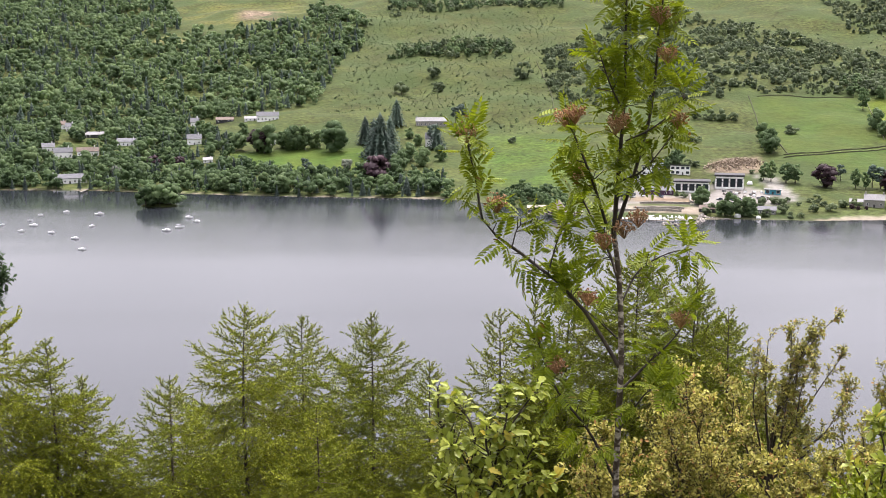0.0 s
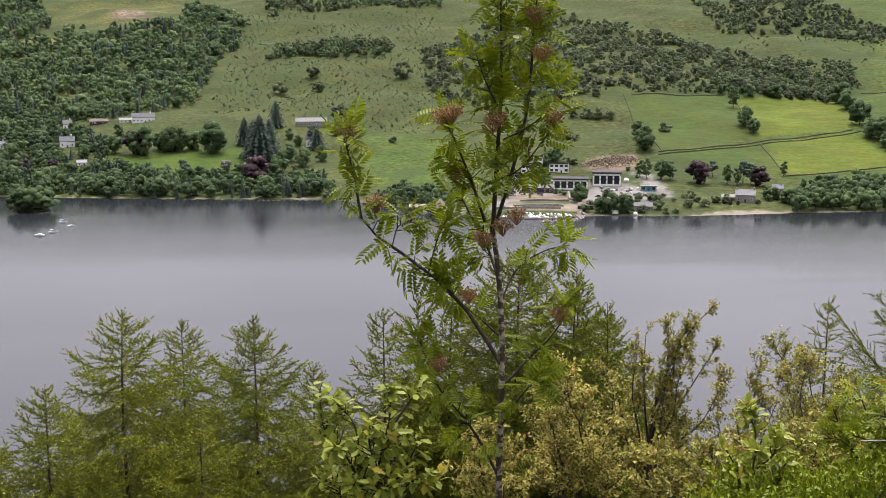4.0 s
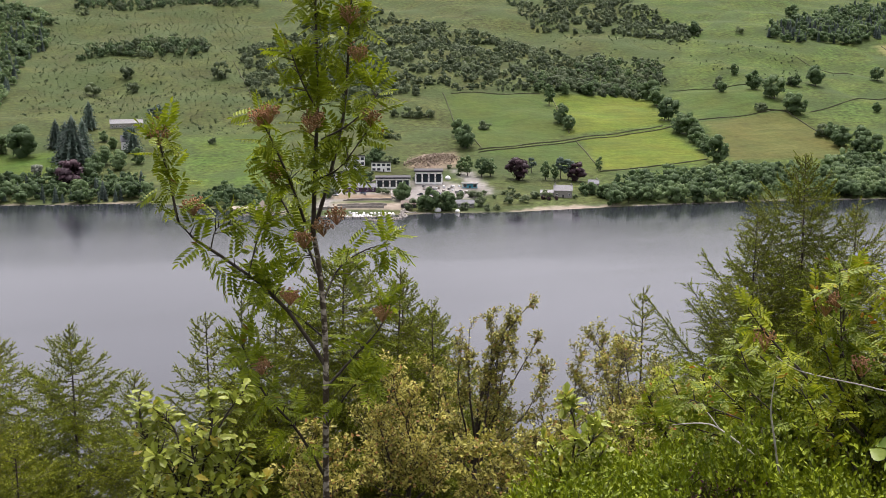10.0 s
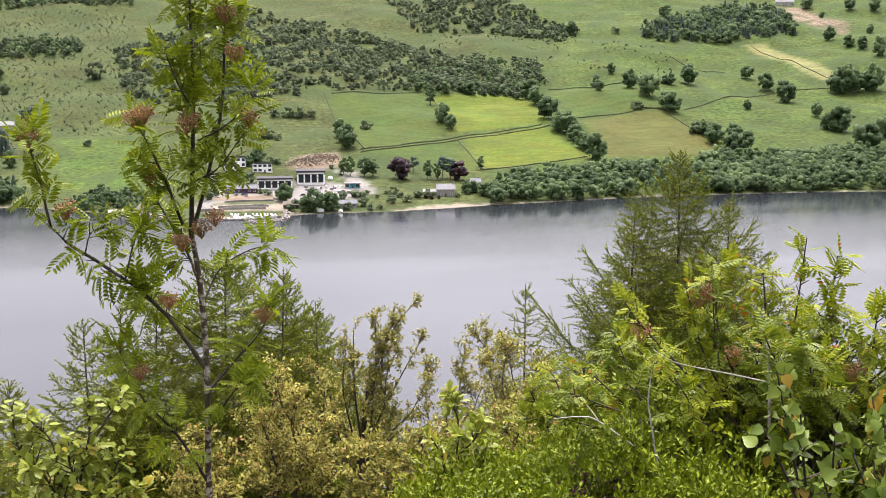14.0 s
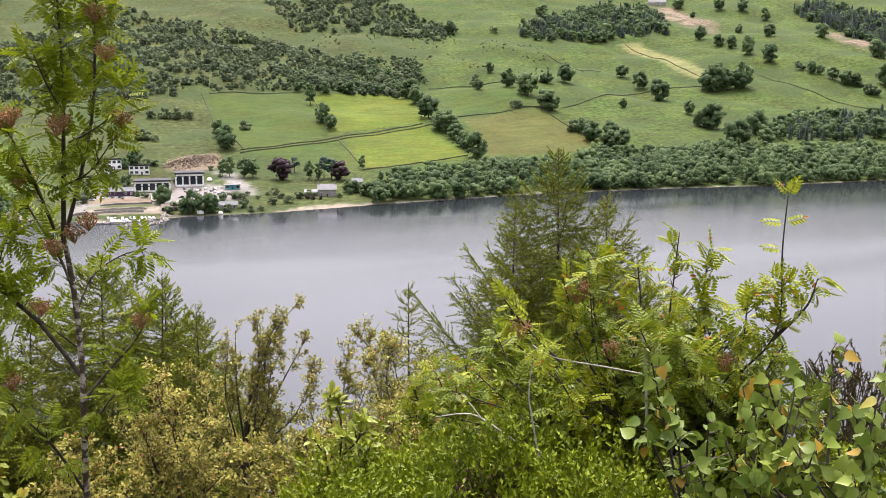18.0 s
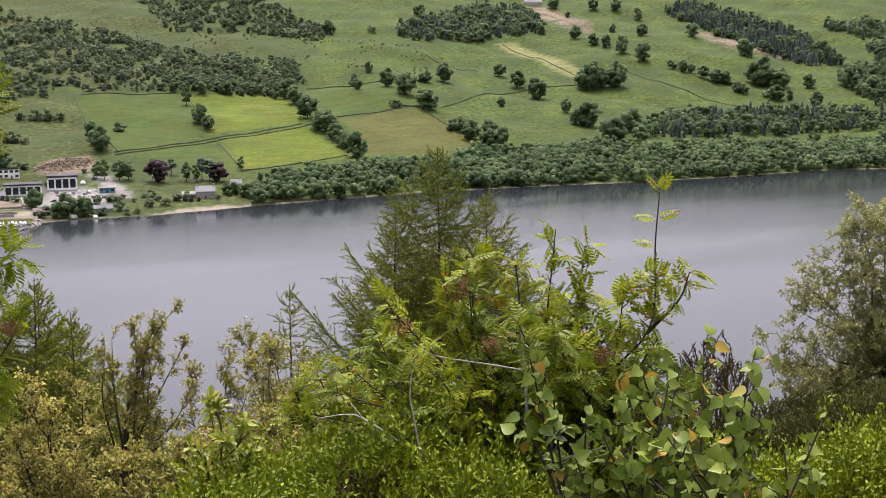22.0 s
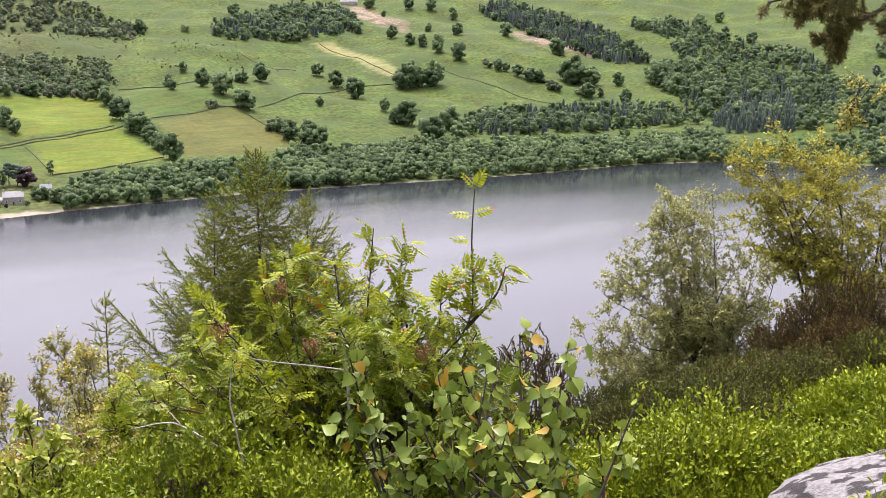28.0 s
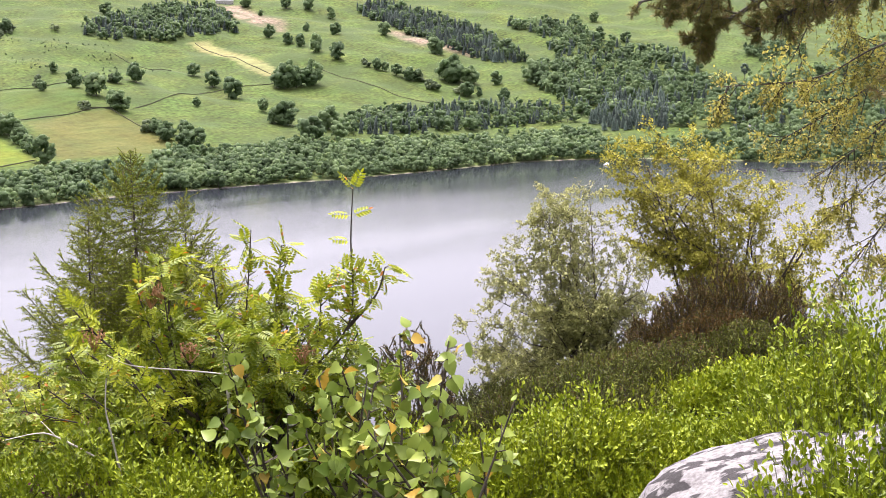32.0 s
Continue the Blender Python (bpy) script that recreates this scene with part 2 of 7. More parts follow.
# ---- land cover: pastures, hay fields, moor, bare earth ----
PASTURE, BRIGHT, HAY, MOOR = (0.0415, 0.0635, 0.0128), (0.069, 0.093, 0.0112), (0.06, 0.0655, 0.0165), (0.042, 0.0535, 0.0152)
LAWN = (0.044, 0.074, 0.012)
PALE, EARTH, GRAVEL, SOIL, BEACH = (0.132, 0.132, 0.0495), (0.145, 0.112, 0.077), (0.17, 0.162, 0.145), (0.0198, 0.0198, 0.0106), (0.2, 0.172, 0.132)
COVER = [
    (PASTURE, 60, [(330, 800), (420, 1900), (2600, 2400), (2600, -300), (900, 540), (560, 735)]),
    (MOOR, 60, [(180, 1080), (240, 1700), (700, 1900), (640, 1500), (520, 1180), (380, 1090)]),
    (BRIGHT, 3, [(354, 948), (444, 980), (437, 879), (415, 867), (342, 857)]),
    (BRIGHT, 3, [(381, 1098), (483, 1120), (454, 994), (349, 959), (355, 995)]),
    (PASTURE, 3, [(276, 1094), (374, 1107), (347, 960), (263, 917), (263, 1002)]),
    (PASTURE, 3, [(258, 915), (350, 944), (339, 857), (281, 886)]),
    (HAY, 3, [(488, 995), (576, 1000), (569, 887), (539, 869), (454, 874)]),
    (PASTURE, 3, [(515, 1128), (601, 1090), (579, 1007), (489, 1005)]),
    (PALE, 2, [(838, 1273), (869, 1275), (863, 1124), (836, 1092), (823, 1102)]),
    (EARTH, 8, [(1040, 1522), (1075, 1492), (1039, 1339), (1001, 1301), (987, 1351)]),
    (EARTH, 8, [(1160, 1269), (1183, 1220), (1155, 1097), (1140, 1081), (1119, 1192)]),
    (LAWN, 5, [(-177, 1000), (-106, 1010), (-54, 1003), (-63, 930), (-101, 925), (-167, 967)]),
    (LAWN, 12, [(37, 1057), (112, 1038), (91, 848), (29, 879)]),
    (GRAVEL, 3, [(105, 775), (128, 830), (163, 823), (192, 825), (202, 817), (225, 797), (222, 785), (167, 787), (159, 764)]),
    (EARTH, 4, [(193, 878), (204, 908), (240, 918), (234, 878), (217, 871)]),
    (PASTURE, 2, [(122, 793), (145, 790), (144, 780), (123, 783)]),
    (MOOR, 2, [(185, 848), (213, 844), (214, 831), (188, 829)]),
    (MOOR, 2, [(151, 824), (165, 832), (165, 819), (153, 812)]),
    (EARTH, 2, [(132, 805), (164, 799), (163, 792), (131, 797)]),
    (BEACH, 1.5, [(232, 748), (253, 748), (283, 754), (311, 757), (310, 753), (279, 742), (249, 736), (228, 734)]),
    (GRAVEL, 2, [(232, 871), (238, 873), (238, 799), (225, 792)]),
    (GRAVEL, 2, [(184, 844), (200, 846), (214, 836), (228, 810), (206, 803), (187, 810)]),
    (GRAVEL, 1.5, [(221, 875), (226, 874), (239, 804), (233, 791), (228, 810)]),
    (EARTH, 1.5, [(126, 815), (169, 807), (168, 791), (124, 799)]),
    (BEACH, 1.5, [(122, 791), (167, 787), (166, 764), (119, 773)]),
    (BEACH, 1, [(233, 748), (256, 756), (284, 758), (310, 755), (309, 751), (281, 749), (251, 742), (230, 736)]),
    (PASTURE, 1.5, [(132, 794), (164, 790), (162, 782), (131, 785)]),
    (PALE, 3, [(-358, 1520), (-340, 1531), (-313, 1506), (-312, 1477)]),
    (HAY, 12, [(-373, 1728), (-195, 1747), (-187, 1611), (-241, 1529), (-317, 1576)]),
    (EARTH, 10, [(-270, 1646), (-214, 1644), (-216, 1597), (-257, 1587)]),
]


def cover_colour(x, y):
    d, side = edge_distance(x, y, SHORE)
    s = d * side
    c = np.empty(x.shape + (3,))
    c[:] = MOOR
    for colour, soft, poly in COVER:
        e, _ = edge_distance(x, y, poly, True)
        w = np.clip(0.5 + np.where(inside(x, y, poly), e, -e) / (2 * soft), 0, 1)[..., None]
        c = c * (1 - w) + np.array(colour) * w
    smooth = np.zeros(x.shape)
    for colour, soft, poly in COVER:
        if soft < 6:
            smooth = np.maximum(smooth, inside(x, y, poly))
    rough = np.clip(swell(x, y, 90, 8) + 0.6 * swell(x, y, 33, 9), -1.5, 1.5)[..., None]
    c = c * (1 + 0.15 * rough * (1 - 0.6 * smooth[..., None]))
    wet = np.clip(1 - np.abs(s - 0.5) / 3, 0, 1)[..., None]
    c = c * (1 - wet) + np.array(BEACH) * wet
    r = np.hypot(x, y)
    near = np.clip((500 - r) / 40, 0, 1)[..., None]
    c = c * (1 - near) + np.array(SOIL) * near
    return np.concatenate([c, (1 - 0.7 * smooth)[..., None]], -1)


def ground_material():
    m, n, l, b = nodes_of("land")
    at = n.new("ShaderNodeAttribute")
    at.attribute_name = "cover"
    big, mid, fine = noise_node(n, l, 0.035, 5), noise_node(n, l, 0.25, 6), noise_node(n, l, 2.5, 5)
    hsv = n.new("ShaderNodeHueSaturation")
    l.new(at.outputs["Color"], hsv.inputs["Color"])
    tuft = n.new("ShaderNodeMix")
    l.new(at.outputs["Alpha"], tuft.inputs[0])
    tuft.inputs[2].default_value = 1.0
    l.new(span(n, l, mid.outputs["Fac"], 0.3, 0.7, 0.5, 1.5), tuft.inputs[3])
    streak = noise_node(n, l, 0.045, 6, stretch=(1.0, 3.2, 1))
    band = n.new("ShaderNodeMath")
    band.operation = "MULTIPLY"
    l.new(tuft.outputs[0], band.inputs[0])
    l.new(span(n, l, streak.outputs["Fac"], 0.32, 0.68, 0.83, 1.17), band.inputs[1])
    l.new(band.outputs[0], hsv.inputs["Value"])
    l.new(span(n, l, big.outputs["Fac"], 0.3, 0.7, 0.478, 0.518), hsv.inputs["Hue"])
    dark = n.new("ShaderNodeMath")
    dark.operation = "MULTIPLY"
    l.new(span(n, l, fine.outputs["Fac"], 0.5, 0.75, 0, 0.4), dark.inputs[0])
    l.new(at.outputs["Alpha"], dark.inputs[1])
    c = mixed(n, l, dark.outputs[0], hsv.outputs[0], (0.04, 0.05, 0.019))
    fern = noise_node(n, l, 0.021, 8)
    some = n.new("ShaderNodeMath")
    some.operation = "MULTIPLY"
    l.new(span(n, l, fern.outputs["Fac"], 0.48, 0.6, 0, 0.75), some.inputs[0])
    l.new(at.outputs["Alpha"], some.inputs[1])
    c = mixed(n, l, some.outputs[0], c, (0.034, 0.052, 0.016))
    l.new(c, b.inputs["Base Color"])
    b.inputs["Roughness"].default_value = 0.95
    b.inputs["Specular IOR Level"].default_value = 0.1
    bumped(n, l, b, mid.outputs["Fac"], 0.6, 1.0)
    return m


def build_ground():
    az = np.radians(np.concatenate([np.linspace(-24, 70, 330), np.arange(74, 334, 4)]))
    rad = np.concatenate([[0.02], np.geomspace(0.4, 9, 36), np.geomspace(9.6, 700, 60), np.arange(705, 1300, 6), np.arange(1308, 2000, 9), np.geomspace(2030, 4800, 22)])
    A, R = np.meshgrid(az, rad)
    X, Y = R * np.sin(A), R * np.cos(A)
    Z = height(X, Y)
    na, nr = len(az), len(rad)
    i = np.arange(nr - 1)[:, None] * na
    k = np.arange(na)[None, :]
    k2 = (k + 1) % na
    quads = np.stack([i + k, i + na + k, i + na + k2, i + k2], -1).reshape(-1, 4)[:, ::-1]
    me = mesh_from("ground", np.stack([X, Y, Z], -1).reshape(-1, 3), quads[:, ::-1], [ground_material()], smooth=True)
    col = me.attributes.new("cover", "FLOAT_COLOR", "POINT")
    rgb = cover_colour(X.ravel(), Y.ravel())
    col.data.foreach_set("color", rgb.astype(np.float32).ravel())
    return tagged(new("ground", me), "grassy hillside, fields and steep wooded bank", "ground", kind="structure")


def build_water():
    m, n, l, b = nodes_of("loch_water")
    ripple = noise_node(n, l, 0.9, 5, stretch=(1.0, 0.55, 1))
    swells = noise_node(n, l, 0.05, 3, stretch=(0.5, 1.6, 1))
    lanes = noise_node(n, l, 0.006, 4, stretch=(0.35, 1.6, 1))
    b.inputs["Base Color"].default_value = (0.016, 0.019, 0.022, 1)
    b.inputs["IOR"].default_value = 1.33
    b.inputs["Specular IOR Level"].default_value = 0.5
    l.new(span(n, l, lanes.outputs["Fac"], 0.35, 0.65, 0.08, 0.16), b.inputs["Roughness"])
    add = n.new("ShaderNodeMath")
    add.operation = "MULTIPLY_ADD"
    l.new(swells.outputs["Fac"], add.inputs[0])
    add.inputs[1].default_value = 0.8
    l.new(ripple.outputs["Fac"], add.inputs[2])
    bumped(n, l, b, add.outputs[0], 0.1, 0.3)
    ruffle = n["Bump"]
    l.new(span(n, l, lanes.outputs["Fac"], 0.4, 0.6, 0.05, 0.17), ruffle.inputs["Strength"])
    v = np.array([(-4600, -4600, 0), (4600, -4600, 0), (4600, 4600, 0), (-4600, 4600, 0)], float)
    return tagged(new("water", mesh_from("water", v, np.array([(0, 1, 2, 3)]), [m])), "calm grey loch water with faint ripples", "water", kind="structure")


build_ground()
build_water()

# ---- tree kinds seen from afar ----
BARK = surface("bark", (0.0375, 0.0315, 0.0255), (0.0975, 0.0863, 0.0713), 9, 0.9, 0.6, 0.02)
# GREEN and DARK carry extra blue: distance haze put into the colour.
GREEN = foliage("broad_leaves", (0.075, 0.124, 0.055), (0.136, 0.197, 0.083), scale=0.35, through=0.62, chance=0.4)
DARK = foliage("spruce_needles", (0.04, 0.063, 0.05), (0.074, 0.102, 0.076), scale=0.5, through=0.4, chance=0.35)
COPPER = foliage("copper_leaves", (0.0148, 0.00888, 0.0118), (0.0444, 0.0222, 0.0259), scale=0.5, through=0.1)
SCRUB = foliage("scrub_leaves", (0.08, 0.112, 0.058), (0.138, 0.172, 0.09), scale=0.5, through=0.62, chance=0.35)
SILVER = foliage("silver_leaves", (0.074, 0.0888, 0.0666), (0.185, 0.2, 0.148), scale=0.5, through=0.1)

T_ = (1 + 5 ** 0.5) / 2
ICO_V = np.array([(-1, T_, 0), (1, T_, 0), (-1, -T_, 0), (1, -T_, 0), (0, -1, T_), (0, 1, T_), (0, -1, -T_), (0, 1, -T_), (T_, 0, -1), (T_, 0, 1), (-T_, 0, -1), (-T_, 0, 1)]) / 1.902
ICO_F = np.array([(0, 11, 5), (0, 5, 1), (0, 1, 7), (0, 7, 10), (0, 10, 11), (1, 5, 9), (5, 11, 4), (11, 10, 2), (10, 7, 6), (7, 1, 8), (3, 9, 4), (3, 4, 2), (3, 2, 6), (3, 6, 8), (3, 8, 9), (4, 9, 5), (2, 4, 11), (6, 2, 10), (8, 6, 7), (9, 8, 1)])


def unit(v):
    v = np.asarray(v, float)
    return v / (np.linalg.norm(v, axis=-1, keepdims=True) + 1e-9)


def leaf_spray(rng, centres, normals, size):
    """Loose leaf clusters: one small tilted triangle at each centre."""
    n = len(centres)
    u = rng.normal(size=(n, 3))
    u /= np.linalg.norm(u, axis=1)[:, None]
    w = np.cross(u, normals + 0.6 * rng.normal(size=(n, 3)))
    w /= np.linalg.norm(w, axis=1)[:, None] + 1e-9
    s = size * rng.uniform(0.6, 1.4, (n, 1))
    v = np.stack([centres + u * s, centres - 0.6 * u * s + 0.7 * w * s, centres - 0.5 * u * s - 0.7 * w * s], 1).reshape(-1, 3)
    return v, np.arange(3 * n).reshape(-1, 3)


TOP_F = ICO_F[np.argsort(-ICO_V[ICO_F].mean(1)[:, 2])[:15]]


def broad_crown(rng, clumps, sprays, wide=0.42, low=0.16, leaf=0.035, upright=0.0, big=1.0):
    """A crown of uneven clumps on an egg-shaped shell, with loose leaf clusters that break its outline. Unit height."""
    chunks, cents, norms = [], [], []
    for _ in range(clumps):
        d = rng.normal(size=3)
        d /= np.linalg.norm(d)
        zc = low + (1 - low) * 0.5
        rr = rng.uniform(0.55, 0.86)
        taper = 1 - upright * max(0, d[2])
        c = np.array([d[0] * wide * rr * taper, d[1] * wide * rr * taper, zc + d[2] * (1 - low) * 0.5 * rr])
        r = big * rng.uniform(0.10, 0.2) * (wide / 0.42)
        v = ICO_V * r * rng.uniform(0.7, 1.25, (12, 1)) * np.array([1.05, 1.05, 0.95])
        chunks.append((v + c, TOP_F))
        k = max(1, sprays // clumps)
        dd = rng.normal(size=(k, 3))
        dd /= np.linalg.norm(dd, axis=1)[:, None]
        cents.append(c + dd * r * np.array([1.15, 1.15, 0.9]))
        norms.append(dd)
    chunks.append(leaf_spray(rng, np.concatenate(cents), np.concatenate(norms), leaf))
    return joined(chunks)


def spruce_crown(rng, skirts=5, sides=8, wide=0.2):
    """A dense narrow spire: jagged skirts of boughs, one above the other, and loose twig ends."""
    chunks, cents = [], []
    for t in range(skirts):
        f = t / skirts
        z, r = 0.05 + 0.9 * f, wide * (1 - f) ** 0.85 + 0.015
        ring = []
        for k in range(2 * sides):
            a = math.pi * (k + rng.uniform(-0.3, 0.3)) / sides
            rr = r * (rng.uniform(0.9, 1.2) if k % 2 else rng.uniform(0.55, 0.75))
            ring.append((rr * math.cos(a), rr * math.sin(a), z - (0.03 if k % 2 else -0.02)))
        top = (0, 0, min(1.0, z + 1.7 / skirts))
        n = len(ring)
        chunks.append((ring + [top], [(k, (k + 1) % n, n) for k in range(n)]))
        cents += [q for q in ring[1::2]]
    c = np.array(cents)
    chunks.append(leaf_spray(rng, c, unit(c * np.array([1, 1, 0.2])), 0.035))
    return joined(chunks)


def trunk_arrays(h, r, rng, sides=3):
    v, f = tube([(0, 0, -0.03), (rng.uniform(-.01, .01), rng.uniform(-.01, .01), h)], [r, r * 0.4], sides)
    return v, np.concatenate([f[:, [0, 1, 2]], f[:, [0, 2, 3]]])


def wood(name, label, poly, spacing, kinds, hmin, hmax, mats, gaps=0.0, seed=1, keep_out=()):
    """Trees scattered over a patch of land, joined: kinds is a list of (crown verts, crown faces, trunk height, trunk radius, weight, slot)."""
    rng = np.random.default_rng(seed)
    p = np.array(poly, float)
    lo, hi = p.min(0), p.max(0)
    gx, gy = np.meshgrid(np.arange(lo[0], hi[0], spacing), np.arange(lo[1], hi[1], spacing))
    x = gx.ravel() + rng.uniform(-0.48, 0.48, gx.size) * spacing
    y = gy.ravel() + rng.uniform(-0.48, 0.48, gx.size) * spacing
    ok = inside(x, y, poly)
    if gaps:
        ok &= (swell(x, y, 75, seed) + 0.7 * swell(x, y, 31, seed + 3) + rng.normal(size=x.size) * 0.25) > gaps
    for kx, ky, kr in keep_out:
        ok &= np.hypot(x - kx, y - ky) > kr
    x, y = x[ok], y[ok]
    d, side = edge_distance(x, y, SHORE)
    ok = (d * side > 0.8) | (height(x, y) > 0.3)
    x, y = x[ok], y[ok]
    z = height(x, y)
    n = len(x)
    wts = np.array([k[4] for k in kinds], float)
    pick = rng.choice(len(kinds), n, p=wts / wts.sum())
    h = rng.uniform(hmin, hmax, n)
    h *= np.where(rng.random(n) < 0.2, 0.65, 1.0)
    yaw = rng.uniform(0, 6.283, n)
    tone = np.clip(0.45 + 0.2 * swell(x, y, 60, seed + 1) + rng.normal(size=n) * 0.27, 0, 1)
    vs, fs, sl, tn, base = [], [], [], [], 0
    for k, (cv, cf, th, tr, _, slot) in enumerate(kinds):
        idx = np.nonzero(pick == k)[0]
        if not len(idx):
            continue
        tv, tf = trunk_arrays(th, tr, rng)
        v = np.concatenate([cv, tv])
        f = np.concatenate([cf, tf + len(cv)])
        c, s = np.cos(yaw[idx]), np.sin(yaw[idx])
        wide = rng.uniform(0.85, 1.25, len(idx)) * h[idx]
        X = x[idx, None] + (c[:, None] * v[:, 0] - s[:, None] * v[:, 1]) * wide[:, None]
        Y = y[idx, None] + (s[:, None] * v[:, 0] + c[:, None] * v[:, 1]) * wide[:, None]
        Z = z[idx, None] - 0.2 + v[:, 2] * h[idx, None]
        vs.append(np.stack([X, Y, Z], -1).reshape(-1, 3))
        fs.append((f[None] + (np.arange(len(idx)) * len(v))[:, None, None]).reshape(-1, 3) + base)
        sl.append(np.tile(np.concatenate([np.full(len(cf), slot), np.zeros(len(tf))]), len(idx)))
        tn.append(np.repeat(tone[idx], len(v)))
        base += len(v) * len(idx)
    me = mesh_from(name, np.concatenate(vs), np.concatenate(fs), mats, np.concatenate(sl), np.concatenate(tn), True)
    return tagged(new(name, me), label, "woodland", kind="stuff")


RNG = np.random.default_rng(11)
BROAD = [broad_crown(RNG, 9, 81, RNG.uniform(0.34, 0.42), RNG.uniform(-0.02, 0.08), 0.058, big=1.1) for _ in range(6)]
TALL = [broad_crown(RNG, 7, 63, RNG.uniform(0.22, 0.28), 0.02, 0.052, upright=0.55, big=1.4) for _ in range(3)]
SPIRE = [spruce_crown(RNG, 5, 7, RNG.uniform(0.17, 0.23)) for _ in range(4)]
SHRUB = [broad_crown(RNG, 5, 40, 0.48, -0.15, 0.085, big=1.5) for _ in range(5)]
LEAFY = [(v, f, 0.35, 0.018, 1.0, 1) for v, f in BROAD] + [(v, f, 0.3, 0.014, 0.8, 1) for v, f in TALL]
MIXED = LEAFY + [(v, f, 0.3, 0.012, 0.6, 2) for v, f in SPIRE]
FIRS = [(v, f, 0.3, 0.012, 1.0, 2) for v, f in SPIRE]
BUSHES = [(v, f, 0.15, 0.03, 1.0, 3) for v, f in SHRUB]
WOOD_MATS = [BARK, GREEN, DARK, SCRUB]

# houses stand in these clearings
CLEAR = [(-314.8, 1002.8, 11), (-311.4, 991.3, 9), (-307.6, 978.8, 8), (-334.2, 1025.9, 11), (-330.0, 1012.6, 9), (-326.5, 1001.1, 8), (-295.8, 1008.5, 11), (-292.5, 997.0, 9), (-289.3, 985.4, 8), (-271.0, 1041.3, 11), (-267.6, 1027.7, 9), (-264.4, 1015.1, 8), (-212.4, 1035.4, 11), (-209.9, 1022.7, 9), (-207.4, 1009.9, 8), (-284.1, 918.0, 11), (-280.1, 904.6, 9), (-310.6, 1074.0, 11), (-306.1, 1057.6, 9), (-301.5, 1041.2, 8), (-342.4, 1099.9, 11), (-337.0, 1081.7, 9)]
CLEAR += [(-336, 1515, 26), (-348, 1517, 18), (-331.2, 1062.6, 8), (-190.3, 978.7, 11), (-188.1, 966.9, 9), (-185.7, 954.1, 8), (-226.9, 1111.1, 11), (-222.2, 1087.5, 9), (-218.7, 1069.9, 8), (-202.0, 1126.0, 11), (-198.6, 1106.3, 9), (-195.0, 1085.6, 8), (-159.7, 1108.6, 11), (-157.5, 1092.7, 9), (-155.3, 1076.9, 8), (-174.3, 1113.4, 11), (-172.1, 1098.6, 9), (-169.7, 1082.8, 8), (-143.8, 1028.0, 11), (-142.1, 1015.1, 9), (-140.1, 1000.2, 8), (-314.6, 1031.1, 10), (-306.8, 1020.9, 10), (-323.5, 1045.1, 10)]
wood("woodland", "dense mixed wood on the hillside", [(-769, 1862), (-397, 1796), (-328, 1541), (-251, 1501), (-173, 1548), (-171, 1673), (-97, 1574), (-96, 1450), (-115, 1357), (-121, 1168), (-161, 1144), (-256, 1137), (-413, 1134), (-477, 1136)], 9.2, MIXED, 10, 17, WOOD_MATS, -0.9, 21, CLEAR)
wood("woodland", "broadleaved wood between the houses and the loch", [(-474, 1127), (-240, 1138), (-182, 1043), (-167, 967), (-97, 922), (-36, 918), (7, 900), (6, 815), (-87, 825), (-176, 843), (-258, 867), (-296, 870), (-369, 870)], 6.8, MIXED, 7, 13.5, WOOD_MATS, -1.4, 22, CLEAR)
wood("woodland", "belt of lochside broadleaved trees", [(36, 846), (56, 856), (81, 833), (82, 771), (57, 771), (41, 795)], 6.5, LEAFY, 6, 10, WOOD_MATS, 0, 23)
wood("scrub", "scattered grey-green bushes on rough moor", [(108, 1356), (165, 1454), (291, 1598), (329, 1495), (398, 1408), (423, 1376), (459, 1298), (546, 1230), (522, 1147), (482, 1097), (377, 1114), (285, 1107), (205, 1077), (112, 1142), (105, 1232)], 7.5, BUSHES, 3.5, 8.5, WOOD_MATS, -0.5, 24)
wood("scrub", "scattered grey-green bushes on rough moor", [(478, 1555), (660, 1566), (665, 1364), (623, 1323), (545, 1397), (463, 1413)], 8.0, BUSHES, 3.5, 9, WOOD_MATS, -0.6, 25)
wood("woodland", "dense low wood under the moor", [(378, 1171), (484, 1240), (546, 1215), (505, 1128), (470, 1112), (369, 1107)], 7.0, LEAFY + BUSHES, 6, 10, WOOD_MATS, -0.8, 26)
wood("woodland", "belt of broadleaved trees along the far shore", [(294, 726), (319, 788), (344, 817), (400, 834), (504, 829), (553, 858), (647, 817), (558, 702), (445, 715), (344, 725)], 7.0, LEAFY, 9, 14, WOOD_MATS, -1.2, 27)
wood("plantation", "small plantation of conifers and broadleaved trees", [(720, 1324), (804, 1403), (947, 1499), (1013, 1449), (933, 1302), (813, 1283), (735, 1282)], 8.5, MIXED + FIRS, 10, 16, WOOD_MATS, -1.5, 28)
wood("woodland", "belt of broadleaved trees along the far shore", [(455, 719), (521, 805), (661, 839), (708, 809), (893, 773), (951, 752), (938, 708), (868, 642), (809, 668), (688, 683), (538, 710)], 7.0, LEAFY, 9, 14, WOOD_MATS, -1.2, 29)
wood("plantation", "belt of dark conifers below the fields", [(726, 870), (788, 918), (864, 925), (1020, 861), (979, 782), (946, 805), (726, 845)], 7.5, MIXED + FIRS, 9, 15, WOOD_MATS, -1.5, 30)
wood("plantation", "strip of tall dark conifers between fields", [(1214, 1395), (1279, 1398), (1222, 1113), (1176, 1022), (1131, 1048), (1141, 1137)], 6.2, FIRS + FIRS + LEAFY[:2], 11, 16, WOOD_MATS, -2, 31)
